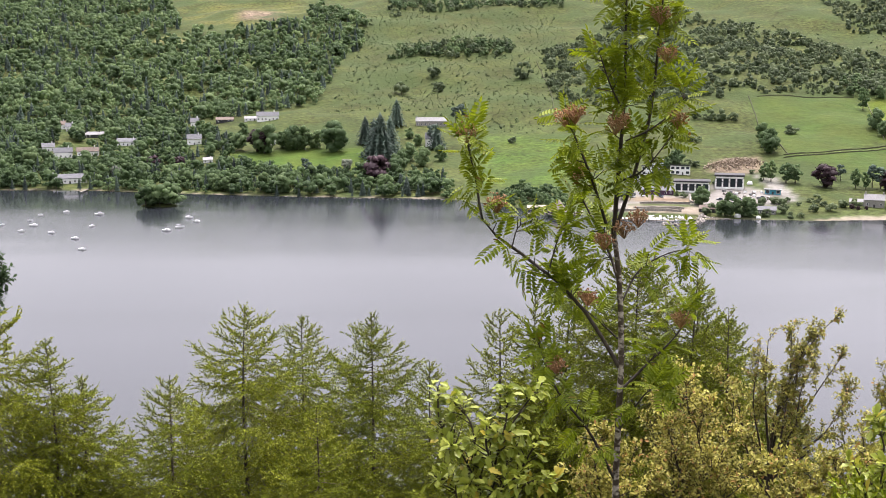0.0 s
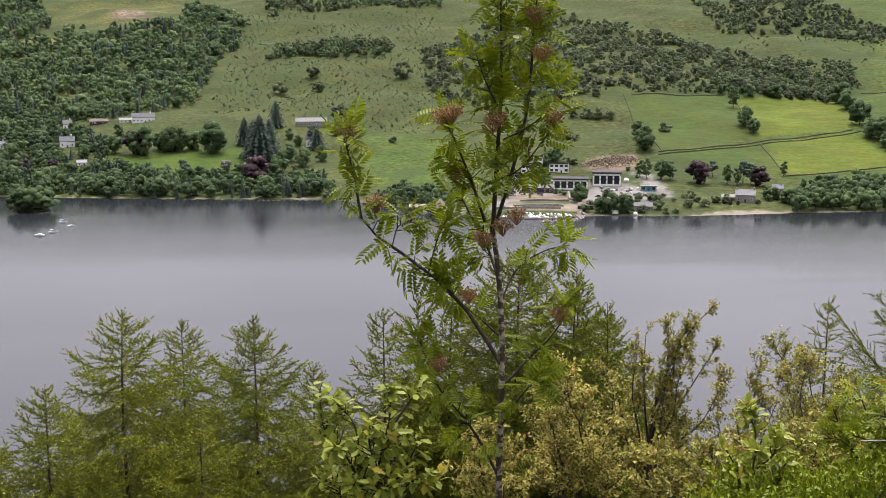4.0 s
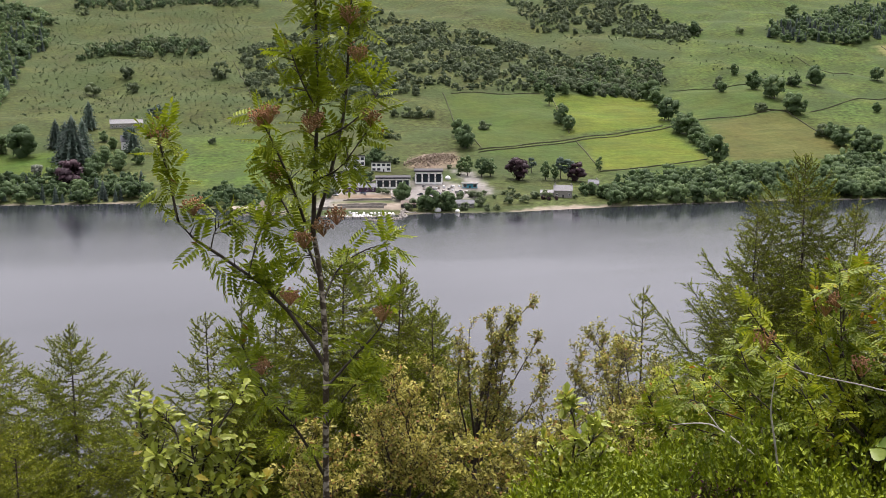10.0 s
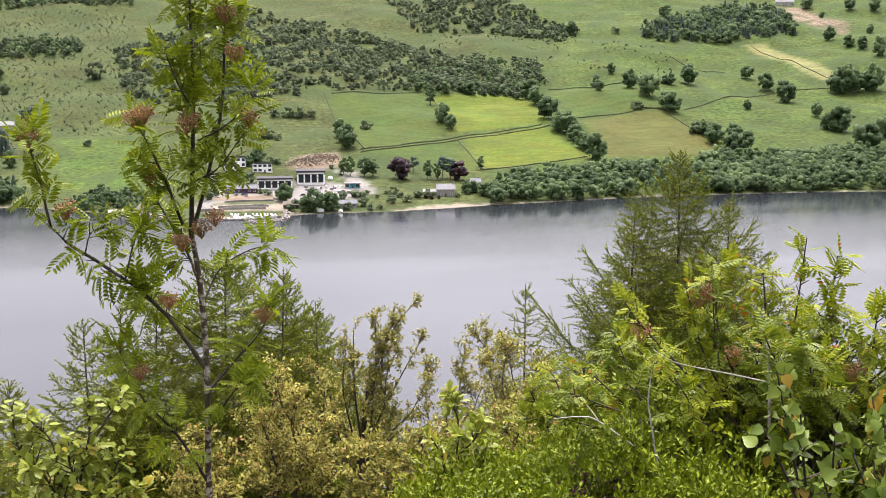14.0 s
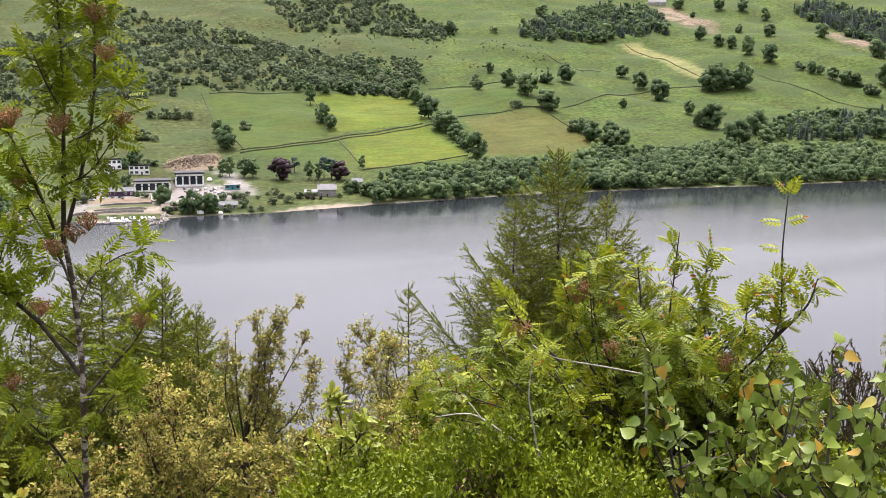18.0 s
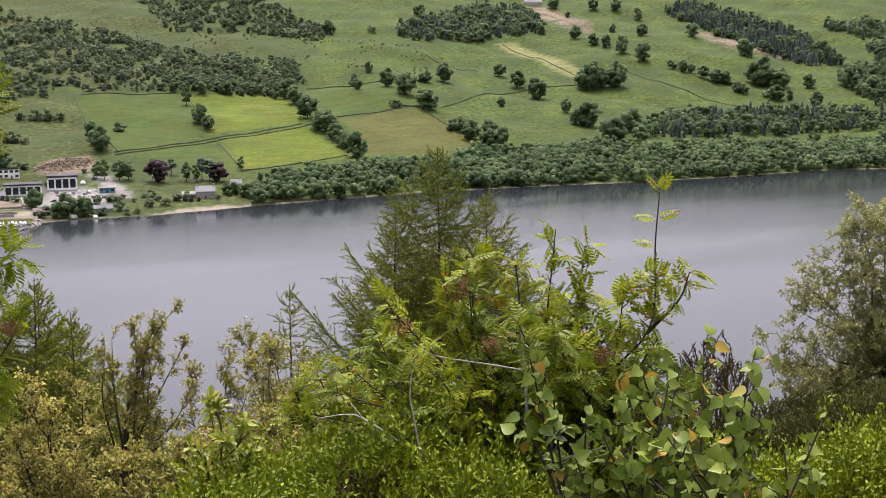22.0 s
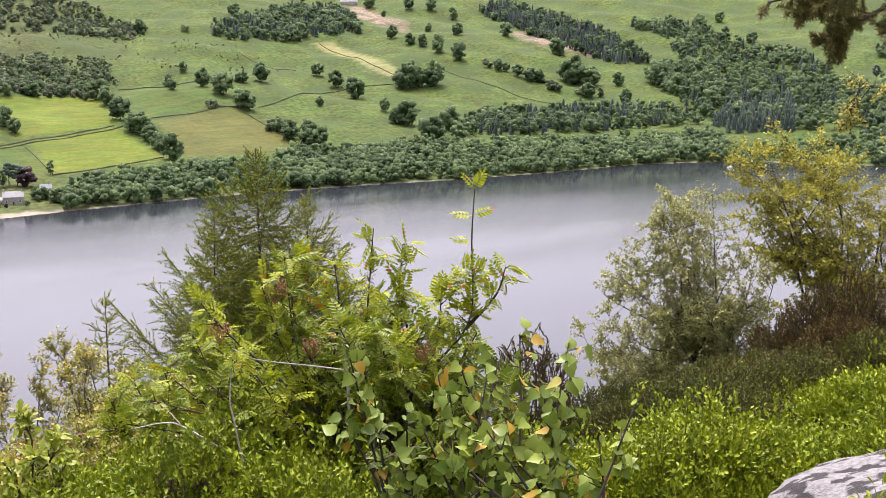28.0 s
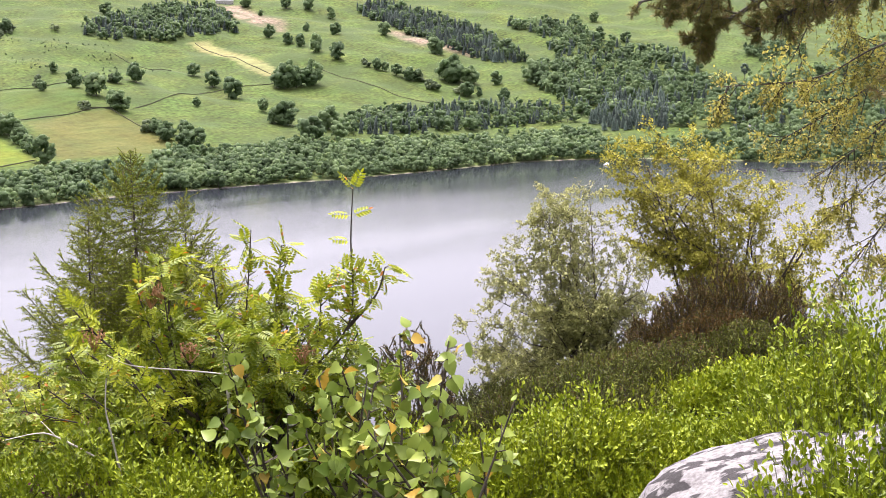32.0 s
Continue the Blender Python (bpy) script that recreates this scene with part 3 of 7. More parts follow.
wood("woodland", "mixed woods on the far hillside", [(1298, 1183), (1391, 1107), (1307, 1021), (1315, 955), (1327, 887), (1269, 801), (1220, 722), (1082, 638), (1027, 695), (1001, 785), (1064, 899), (1080, 947), (1194, 992), (1274, 1079)], 9.5, MIXED, 10, 17, WOOD_MATS, -0.9, 32)
wood("plantation", "block of dark spruce plantation", [(987, 770), (1069, 820), (1130, 781), (1061, 718), (1015, 700), (974, 743)], 7.0, FIRS, 13, 17, WOOD_MATS, -2, 33)
wood("woodland", "trees along the bend of the loch", [(837, 619), (916, 679), (968, 671), (1026, 626), (1078, 595), (1167, 546), (995, 459), (923, 508), (889, 541)], 9, LEAFY, 9, 15, WOOD_MATS, -1.2, 34)
wood("woodland", "mixed woods beyond the bend of the loch", [(1172, 728), (1304, 784), (1349, 749), (1485, 694), (1581, 676), (1086, 458), (1018, 506), (990, 586), (1040, 641)], 10, MIXED, 9, 15, WOOD_MATS, -1.1, 39)
wood("woodland", "clump of broadleaved trees between far fields", [(1382, 840), (1481, 871), (1522, 831), (1429, 771), (1378, 797)], 9, LEAFY, 9, 14, WOOD_MATS, -2, 40)
wood("woodland", "clump of broadleaved trees between far fields", [(1483, 768), (1710, 809), (1761, 764), (1620, 701), (1449, 727)], 10, MIXED, 9, 14, WOOD_MATS, -0.8, 41)
wood("scrub", "wood band across the rough pasture", [(-59, 1361), (-15, 1376), (76, 1357), (79, 1428), (-16, 1421), (-54, 1410)], 7, LEAFY + BUSHES, 6, 11, WOOD_MATS, -1.6, 35)
wood("scrub", "scattered bushes on the upper moor", [(-71, 1646), (-74, 1730), (163, 1655), (160, 1616), (49, 1635)], 8, LEAFY + BUSHES, 5, 10, WOOD_MATS, -0.8, 36)
wood("scrub", "sparse small bushes on rough grass", [(-102, 1647), (147, 1603), (143, 1211), (93, 1041), (-75, 1144), (-107, 1117), (-103, 1258)], 11, BUSHES, 1.0, 3.0, WOOD_MATS, 0.15, 37)

wood("scrub", "dark tussocks and low gorse on rough grass", [(-102, 1647), (147, 1603), (143, 1211), (93, 1041), (-75, 1144), (-107, 1117), (-103, 1258)], 7.5, BUSHES, 0.7, 1.8, WOOD_MATS, 0.0, 42)
wood("scrub", "dark tussocks and low gorse on rough grass", [(330, 1500), (480, 1420), (640, 1330), (720, 1290), (740, 1150), (620, 1120), (540, 1240), (420, 1380)], 9, BUSHES, 0.8, 2.6, WOOD_MATS, 0.2, 43)
wood("island_trees", "thick trees on the small islet", [(-207, 812), (-200, 819), (-185, 819), (-177, 813), (-183, 806), (-201, 805)], 3.4, LEAFY, 9, 17, WOOD_MATS, -9, 38)


# ---- near plants: helpers ----
def ribbons(p0, p1, w0, w1):
    """Many thin twigs at once, each a narrow tapered strip; quads."""
    p0, p1 = np.asarray(p0, float).reshape(-1, 3), np.asarray(p1, float).reshape(-1, 3)
    a = p1 - p0
    u = unit(np.cross(a, np.array([0.3, 0.9, 0.25])))
    v = np.stack([p0 - u * w0, p0 + u * w0, p1 + u * w1, p1 - u * w1], 1).reshape(-1, 3)
    return v, np.arange(len(v)).reshape(-1, 4)



def curve_points(ctrl, n):
    """A smooth path through control points."""
    c = np.asarray(ctrl, float)
    if len(c) == 2:
        return c[0] + (c[1] - c[0]) * np.linspace(0, 1, n)[:, None]
    p = np.concatenate([[2 * c[0] - c[1]], c, [2 * c[-1] - c[-2]]])
    u = np.linspace(0, len(c) - 1 - 1e-6, n)
    i = u.astype(int)
    t = (u - i)[:, None]
    a, b, d, e = p[i], p[i + 1], p[i + 2], p[i + 3]
    return 0.5 * (2 * b + (d - a) * t + (2 * a - 5 * b + 4 * d - e) * t ** 2 + (3 * b - a - 3 * d + e) * t ** 3)


def sticks(p0, p1, r0, r1, sides=3):
    """Many short tapered rods at once; quads."""
    p0, p1 = np.asarray(p0, float).reshape(-1, 3), np.asarray(p1, float).reshape(-1, 3)
    n = len(p0)
    r0, r1 = np.broadcast_to(r0, n)[:, None], np.broadcast_to(r1, n)[:, None]
    a = unit(p1 - p0)
    u = unit(np.cross(a, np.where(np.abs(a[:, 2:]) > 0.9, [[1.0, 0, 0]], [[0, 0, 1.0]])))
    w = np.cross(a, u)
    rings = []
    for p, r in ((p0, r0), (p1, r1)):
        for k in range(sides):
            t = 2 * math.pi * k / sides
            rings.append(p + r * (math.cos(t) * u + math.sin(t) * w))
    v = np.stack(rings, 1).reshape(-1, 3)
    f = np.array([(k, (k + 1) % sides, sides + (k + 1) % sides, sides + k) for k in range(sides)])
    return v, (f[None] + (np.arange(n) * 2 * sides)[:, None, None]).reshape(-1, 4)


def place(tv, tf, pos, fwd, up, size):
    """Copies of a leaf (along +x, face up +z) at many places."""
    pos, fwd, up = np.asarray(pos, float), unit(fwd), np.asarray(up, float)
    y = unit(np.cross(up, fwd))
    z = np.cross(fwd, y)
    s = np.broadcast_to(size, len(pos))[:, None, None]
    v = pos[:, None, :] + s * (tv[None, :, 0:1] * fwd[:, None] + tv[None, :, 1:2] * y[:, None] + tv[None, :, 2:3] * z[:, None])
    f = tf[None] + (np.arange(len(pos)) * len(tv))[:, None, None]
    return v.reshape(-1, 3), f.reshape(-1, tf.shape[1])


def blade(outline, fold=0.12, droop=0.15):
    """A folded leaf from half-widths along its length: [(along, half width), ...]."""
    v, f = [], []
    for x, w in outline:
        z = -droop * x * x
        v += [(x, 0, z), (x, w, z + fold * w * 2), (x, -w, z + fold * w * 2)]
    for i in range(len(outline) - 1):
        a, b = 3 * i, 3 * i + 3
        f += [(a, b, b + 1), (a, b + 1, a + 1), (a, b + 2, b), (a, a + 2, b + 2)]
    return np.array(v), np.array(f)


OVAL = (np.array([(0, 0, 0), (0.3, 0.24, 0.06), (0.7, 0.22, 0.03), (1, 0, -0.1), (0.7, -0.22, 0.03), (0.3, -0.24, 0.06)]), np.array([(0, 3, 1), (1, 3, 2), (0, 5, 3), (5, 4, 3)]))
ROUND = blade([(0, 0.03), (0.06, 0.24), (0.13, 0.33), (0.2, 0.37), (0.3, 0.42), (0.42, 0.36), (0.5, 0.36), (0.62, 0.24), (0.7, 0.22), (0.84, 0.1), (1, 0.0)], 0.12, 0.25)
TINY = (np.array([(0, 0, 0), (0.5, 0.28, 0.05), (1, 0, -0.1), (0.5, -0.28, 0.05)]), np.array([(0, 1, 2), (0, 2, 3)]))
LOBED = blade([(0, 0.02), (0.2, 0.14), (0.3, 0.1), (0.45, 0.25), (0.55, 0.17), (0.72, 0.28), (0.85, 0.16), (1, 0.03)], 0.1, 0.2)
SMALL = (np.array([(0, 0, 0), (0.5, 0.3, 0.05), (1, 0, -0.1), (0.5, -0.3, 0.05)]), np.array([(0, 1, 2), (0, 2, 3)]))


def pinnate(pairs=6, broad=0.17):
    """A rowan leaf: separate oval leaflets in pairs along a drooping stalk, one at its end."""
    chunks = []
    stalk = np.array([(0, 0.012, 0), (0, -0.012, 0), (1, 0, -0.16)])
    chunks.append((stalk, np.array([(0, 1, 2)])))
    spots = [(0.24 + 0.68 * i / (pairs - 1), s) for i in range(pairs) for s in (1, -1)] + [(0.98, 0)]
    for x, s in spots:
        a = 0 if s == 0 else s * radians(66)
        ln = 0.3 if s == 0 else 0.34 * (0.8 + 0.3 * math.sin(math.pi * x))
        c, q = math.cos(a), math.sin(a)
        v = [(0.04, 0, 0), (0.32, broad, 0.03), (0.72, broad * 0.88, -0.02), (1, 0, -0.16), (0.72, -broad * 0.88, -0.02), (0.32, -broad, 0.03)]
        w = [(x + ln * (c * p[0] - q * p[1]), ln * (q * p[0] + c * p[1]), -0.16 * x * x + ln * p[2] + 0.02 - 0.1 * abs(q) * ln * p[0]) for p in v]
        chunks.append((np.array(w), np.array([(0, 3, 1), (1, 3, 2), (0, 5, 3), (5, 4, 3)])))
    return joined(chunks)


PINNATE = pinnate()
PINNATE_BROAD = pinnate(5, 0.215)


def side_twigs(rng, path, count, length, u0=0.15, angle=55, up=0.25, shorten=0.5, flat=1.0):
    """Starts, ends and headings of side twigs along a path."""
    n = len(path)
    u = np.sort(rng.uniform(u0, 1, count))
    i = np.clip((u * (n - 1)).astype(int), 0, n - 2)
    t = (u * (n - 1) - i)[:, None]
    p = path[i] * (1 - t) + path[i + 1] * t
    a = unit(path[i + 1] - path[i])
    side = unit(np.cross(a, rng.normal(size=(count, 3))) * np.array([1, 1, flat]))
    ang = np.radians(rng.normal(angle, 12, count))[:, None]
    d = unit(a * np.cos(ang) + side * np.sin(ang) + np.array([0, 0, up]))
    ln = length * rng.uniform(0.5, 1.2, count) * (1 - shorten * u)
    return p, p + d * ln[:, None], d, ln


def leaves_along(rng, p0, p1, per, out=0.8, spread=0.9, hang=0.0):
    """Leaf places and headings along twigs, alternately to the sides, plus one at each tip."""
    n = len(p0)
    u = np.linspace(0.25, 1.0, per)[None, :, None] + rng.uniform(-0.06, 0.06, (n, per, 1))
    a = unit(p1 - p0)[:, None]
    pos = p0[:, None] + (p1 - p0)[:, None] * np.clip(u, 0, 1.02)
    rnd = rng.normal(size=(n, per, 3)) * np.array([1, 1, 0.5])
    side = unit(np.cross(np.broadcast_to(a, rnd.shape), rnd))
    fwd = unit(a * (1 - out * np.linspace(1, 0.4, per)[None, :, None]) + spread * side - np.array([0, 0, hang]))
    up = np.array([0, -0.6 * (hang > 0), 1.0 - 0.5 * (hang > 0)]) + (0.35 + 0.25 * (hang > 0)) * rng.normal(size=(n, per, 3))
    return pos.reshape(-1, 3), fwd.reshape(-1, 3), up.reshape(-1, 3)


def plant(name, label, category, at, group=""):
    e = new(name)
    e.location = at
    e.empty_display_size = 0.2
    return tagged(e, label, category, group)


def sub(name, parent, arrays, mat, label="", smooth=False):
    """A part in world numbers, set under its plant."""
    v, f = arrays
    v = np.asarray(v) - np.array(parent.location)
    ob = part(name, mesh_from(name, v, f, [mat], smooth=smooth), parent, label)
    if name in ("foliage", "needle_cover", "brushwood", "understorey", "stalk_spray", "heath_cover", "bloom", "fruit_head"):
        tagged(ob, kind="stuff")
    return ob


def limb(ctrl, r0, r1, n=12, sides=7):
    p = curve_points(ctrl, n)
    return p, tube(p, list(np.linspace(r0, r1, n)), sides)


# ---- leaf and bark kinds near the viewer ----
ROWAN_LEAF = foliage("rowan_leaves", (0.082, 0.12, 0.005), (0.275, 0.325, 0.012), (0.15, 0.072, 0.012), 0.02, 0.45, 0.42, False, 6, sheen=0.16)
ROWAN_FRESH = foliage("young_rowan_leaves", (0.085, 0.125, 0.005), (0.34, 0.375, 0.016), (0.32, 0.12, 0.012), 0.03, 0.45, 0.35, False, 6, sheen=0.15)
ROWAN_DEEP = foliage("inner_rowan_leaves", (0.042, 0.078, 0.005), (0.17, 0.215, 0.014), (0.22, 0.08, 0.012), 0.02, 0.45, 0.28, False, 6, sheen=0.2)
LARCH_LEAF = foliage("larch_needles", (0.066, 0.096, 0.007), (0.25, 0.275, 0.02), None, 0, 0.55, 0.18, False, 1.5, sheen=0.12)
OAK_LEAF = foliage("scrub_oak_leaves", (0.11, 0.115, 0.018), (0.37, 0.345, 0.065), (0.25, 0.14, 0.04), 0.08, 0.5, 0.3, False, 3, sheen=0.2)
YOUNG_OAK = foliage("sapling_leaves", (0.1, 0.145, 0.012), (0.33, 0.37, 0.05), (0.34, 0.29, 0.03), 0.08, 0.42, 0.32, False, 5, sheen=0.25)
BLAEBERRY = foliage("blaeberry_leaves", (0.04, 0.074, 0.0025), (0.235, 0.285, 0.01), (0.22, 0.1, 0.015), 0.006, 0.45, 0.14, False, 6, sheen=0.14)
ASPEN_LEAF = foliage("aspen_leaves", (0.062, 0.11, 0.012), (0.25, 0.31, 0.048), (0.34, 0.22, 0.03), 0.14, 0.4, 0.25, False, 7, sheen=0.2)
BIRCH_LEAF = foliage("birch_leaves", (0.13, 0.143, 0.042), (0.36, 0.37, 0.13), None, 0, 0.45, 0.36, False, 2, sheen=0.2)
BEECH_LEAF = foliage("beech_leaves", (0.13, 0.135, 0.014), (0.37, 0.36, 0.05), None, 0, 0.5, 0.35, False, 2, sheen=0.15)
GOLD_LEAF = foliage("hanging_leaves", (0.2, 0.185, 0.035), (0.43, 0.4, 0.09), (0.13, 0.14, 0.03), 0.2, 0.5, 0.45, False, 3)
PINE_LEAF = foliage("pine_needles", (0.07, 0.076, 0.02), (0.2, 0.19, 0.055), (0.19, 0.11, 0.04), 0.15, 0.5, 0.15, False, 5)
HEATH_GREEN = foliage("green_heath", (0.034, 0.044, 0.006), (0.13, 0.15, 0.022), (0.07, 0.045, 0.014), 0.1, 0.7, 0.12, False, 2.5)
HEATHER = foliage("heather_sprigs", (0.05, 0.03, 0.007), (0.155, 0.095, 0.024), (0.06, 0.062, 0.013), 0.3, 0.7, 0.12, False, 2.5)
BLOOM = foliage("heather_bloom", (0.096, 0.018, 0.06), (0.192, 0.048, 0.132), None, 0, 0.6, 0.3, False, 8)
BERRY = foliage("rowan_berries", (0.24, 0.12, 0.06), (0.5, 0.28, 0.14), None, 0, 0.5, 0.2, False, 20)
TWIG = surface("twig_bark", (0.0225, 0.018, 0.0135), (0.0638, 0.051, 0.0375), 40, 0.8, 0.4, 0.004)
LARCH_WOOD = surface("larch_twigs", (0.0525, 0.045, 0.0263), (0.128, 0.112, 0.0638), 20, 0.8, 0.3, 0.005)
GREENSTEM = surface("green_stem", (0.045, 0.06, 0.0188), (0.0975, 0.112, 0.0375), 40, 0.7, 0.1, 0.002)
PALE_BARK = surface("dead_wood", (0.24, 0.22, 0.185), (0.5, 0.465, 0.4), 25, 0.8, 0.5, 0.005)


def rowan_bark():
    """Grey-brown bark with pale bands round the stem."""
    m, n, l, b = nodes_of("rowan_bark")
    bands = noise_node(n, l, 9, 7, stretch=(3, 3, 5))
    fine = noise_node(n, l, 60, 4)
    c = mixed(n, l, span(n, l, bands.outputs["Fac"], 0.48, 0.58), (0.06, 0.046, 0.033), (0.38, 0.335, 0.275))
    c = mixed(n, l, span(n, l, fine.outputs["Fac"], 0.45, 0.7, 0, 0.6), c, (0.09, 0.075, 0.055))
    l.new(c, b.inputs["Base Color"])
    b.inputs["Roughness"].default_value = 0.85
    b.inputs["Specular IOR Level"].default_value = 0.1
    bumped(n, l, b, bands.outputs["Fac"], 0.5, 0.004)
    return m


ROWAN_BARK = rowan_bark()


def berry_cluster(rng, at, n=26, size=0.05):
    """A flat-topped head of small fruits on forked stalks."""
    a, r = rng.uniform(0, 6.283, n), size * 1.5 * np.sqrt(rng.random(n))
    c = np.asarray(at) + np.stack([r * np.cos(a), r * np.sin(a), 0.012 * rng.normal(size=n) - 4 * r * r], -1)
    chunks = [(ICO_V * rng.uniform(0.003, 0.0046) + q, ICO_F) for q in c]
    foot = np.asarray(at) - np.array([0, 0, 0.055])
    v, f = sticks(np.tile(foot, (n // 3, 1)), c[: n // 3], 0.0013, 0.001)
    chunks.append((v, np.concatenate([f[:, [0, 1, 2]], f[:, [0, 2, 3]]])))
    return joined(chunks)


def leafy(rng, paths, twigs, twig_len, per, leaf, size, u0=0.15, up=0.25, angle=55, again=0, out=0.8, hang=0.0, shorten=0.5, flat=1.0):
    """Twigs and leaves for a set of branches: returns twig rods (quads) and leaf faces (triangles)."""
    rods, lv = [], []
    for path in paths:
        total = np.linalg.norm(np.diff(path, axis=0), axis=1).sum()
        k = max(2, int(twigs * total))
        p0, p1, d, ln = side_twigs(rng, path, k, twig_len, u0, angle, up, shorten, flat)
        rods.append(sticks(p0, p1, 0.0028 + 0.0025 * twig_len, 0.0012))
        sets = [(p0, p1)]
        if again:
            for a, b in zip(p0, p1):
                q0, q1, _, _ = side_twigs(rng, np.array([a, (a + b) / 2, b]), again, twig_len * 0.5, 0.25, 50, up, 0.5, flat)
                sets.append((q0, q1))
            rods.append(ribbons(np.concatenate([s[0] for s in sets[1:]]), np.concatenate([s[1] for s in sets[1:]]), 0.002, 0.001))
        tip = path[-1][None]
        sets.append((path[-3][None], tip))
        a, b = np.concatenate([s[0] for s in sets]), np.concatenate([s[1] for s in sets])
        pos, fwd, upv = leaves_along(rng, a, b, per, out, 0.9, hang)
        lv.append(place(*leaf, pos, fwd, upv, size * rng.uniform(0.6, 1.25, len(pos))))
    return joined(rods), joined(lv)


# ---- the tall rowan ----
def tall_rowan():
    rng = np.random.default_rng(3)
    base = (0.746, 4.944, 112.726)
    tree = plant("rowan_tree", "slender rowan with pinnate leaves and rusty berry clusters", "tree", base)
    stem, arr = limb([base, (0.741, 4.945, 113.138), (0.750, 4.943, 113.639), (0.734, 4.946, 113.978), (0.703, 4.950, 114.216)], 0.0155, 0.0105, 20, 10)
    sub("trunk", tree, arr, ROWAN_BARK, "pale-banded grey trunk", True)
    lines = [
        ([(0.706, 4.950, 114.169), (0.717, 4.928, 114.453), (0.729, 4.896, 114.775), (0.726, 4.897, 115.086), (0.728, 4.896, 115.326)], 0.014, 0.004),
        ([(0.723, 4.947, 114.228), (0.802, 4.986, 114.470), (0.864, 5.026, 114.723), (0.881, 5.023, 114.998), (0.904, 5.019, 115.245)], 0.012, 0.004),
        ([(0.743, 4.944, 113.614), (0.578, 4.916, 113.877), (0.385, 4.885, 114.062), (0.174, 4.847, 114.232), (0.139, 4.848, 114.393), (0.090, 4.849, 114.602)], 0.013, 0.005),
        ([(0.673, 4.955, 114.227), (0.611, 4.862, 114.391), (0.542, 4.820, 114.555), (0.479, 4.776, 114.681)], 0.009, 0.004),
        ([(0.732, 4.946, 113.978), (0.696, 5.052, 114.103), (0.597, 5.166, 114.305), (0.546, 5.171, 114.450)], 0.009, 0.003),
        ([(0.737, 4.945, 113.113), (0.605, 4.862, 113.368), (0.469, 4.827, 113.550), (0.385, 4.835, 113.765)], 0.01, 0.004),
        ([(0.755, 4.943, 113.516), (0.885, 5.023, 113.617), (1.007, 5.051, 113.734), (1.093, 5.084, 113.900)], 0.009, 0.003),
        ([(0.741, 4.945, 113.882), (0.827, 5.032, 114.009), (0.940, 5.013, 114.086), (1.042, 4.992, 114.113)], 0.006, 0.003),
        ([(0.739, 4.895, 114.571), (0.823, 4.830, 114.622), (0.907, 4.815, 114.690), (0.959, 4.805, 114.757)], 0.006, 0.003),
        ([(0.733, 4.946, 114.404), (0.805, 4.833, 114.463), (0.901, 4.766, 114.605)], 0.006, 0.003),
        ([(0.729, 4.896, 114.685), (0.664, 4.855, 114.799), (0.617, 4.861, 114.932)], 0.006, 0.003),
        ([(0.736, 4.946, 113.736), (0.643, 5.059, 113.807), (0.527, 5.123, 113.892)], 0.006, 0.003),
        ([(0.431, 4.881, 114.027), (0.464, 4.878, 114.157), (0.497, 4.875, 114.228)], 0.005, 0.002),
        ([(0.750, 4.943, 113.341), (0.832, 4.829, 113.526), (0.898, 4.817, 113.578)], 0.006, 0.002),
        ([(0.279, 4.872, 114.135), (0.311, 4.850, 114.232), (0.402, 4.843, 114.244)], 0.004, 0.002),
    ]
    paths = []
    for ctrl, a, b in lines:
        p, arr = limb(ctrl, a * 0.75, b * 0.75, 12, 6)
        sub("branch", tree, arr, TWIG, "dark slender branch", True)
        paths.append(p)
    rods, lv = leafy(rng, paths, 26, 0.085, 3, PINNATE, 0.104, 0.22, 0.1, 60, 0, 0.7)
    sub("brushwood", tree, rods, TWIG)
    sub("foliage", tree, lv, ROWAN_LEAF, "fresh green pinnate leaves")
    for q in [(0.095, 4.849, 114.616), (0.479, 4.776, 114.692), (0.518, 4.772, 114.701), (0.711, 4.878, 114.674), (0.690, 4.851, 114.654), (0.905, 4.968, 114.930), (0.929, 4.811, 114.679),
              (0.599, 4.914, 113.937), (0.538, 4.870, 114.459), (0.218, 4.835, 114.338), (0.734, 4.845, 114.233), (0.659, 4.876, 114.181), (0.878, 4.973, 115.087), (0.467, 4.827, 113.671), (1.006, 5.000, 113.821), (0.796, 4.886, 114.273)]:
        sub("fruit_head", tree, berry_cluster(rng, q, 110, 0.03), BERRY, "rusty unripe berries")


tall_rowan()


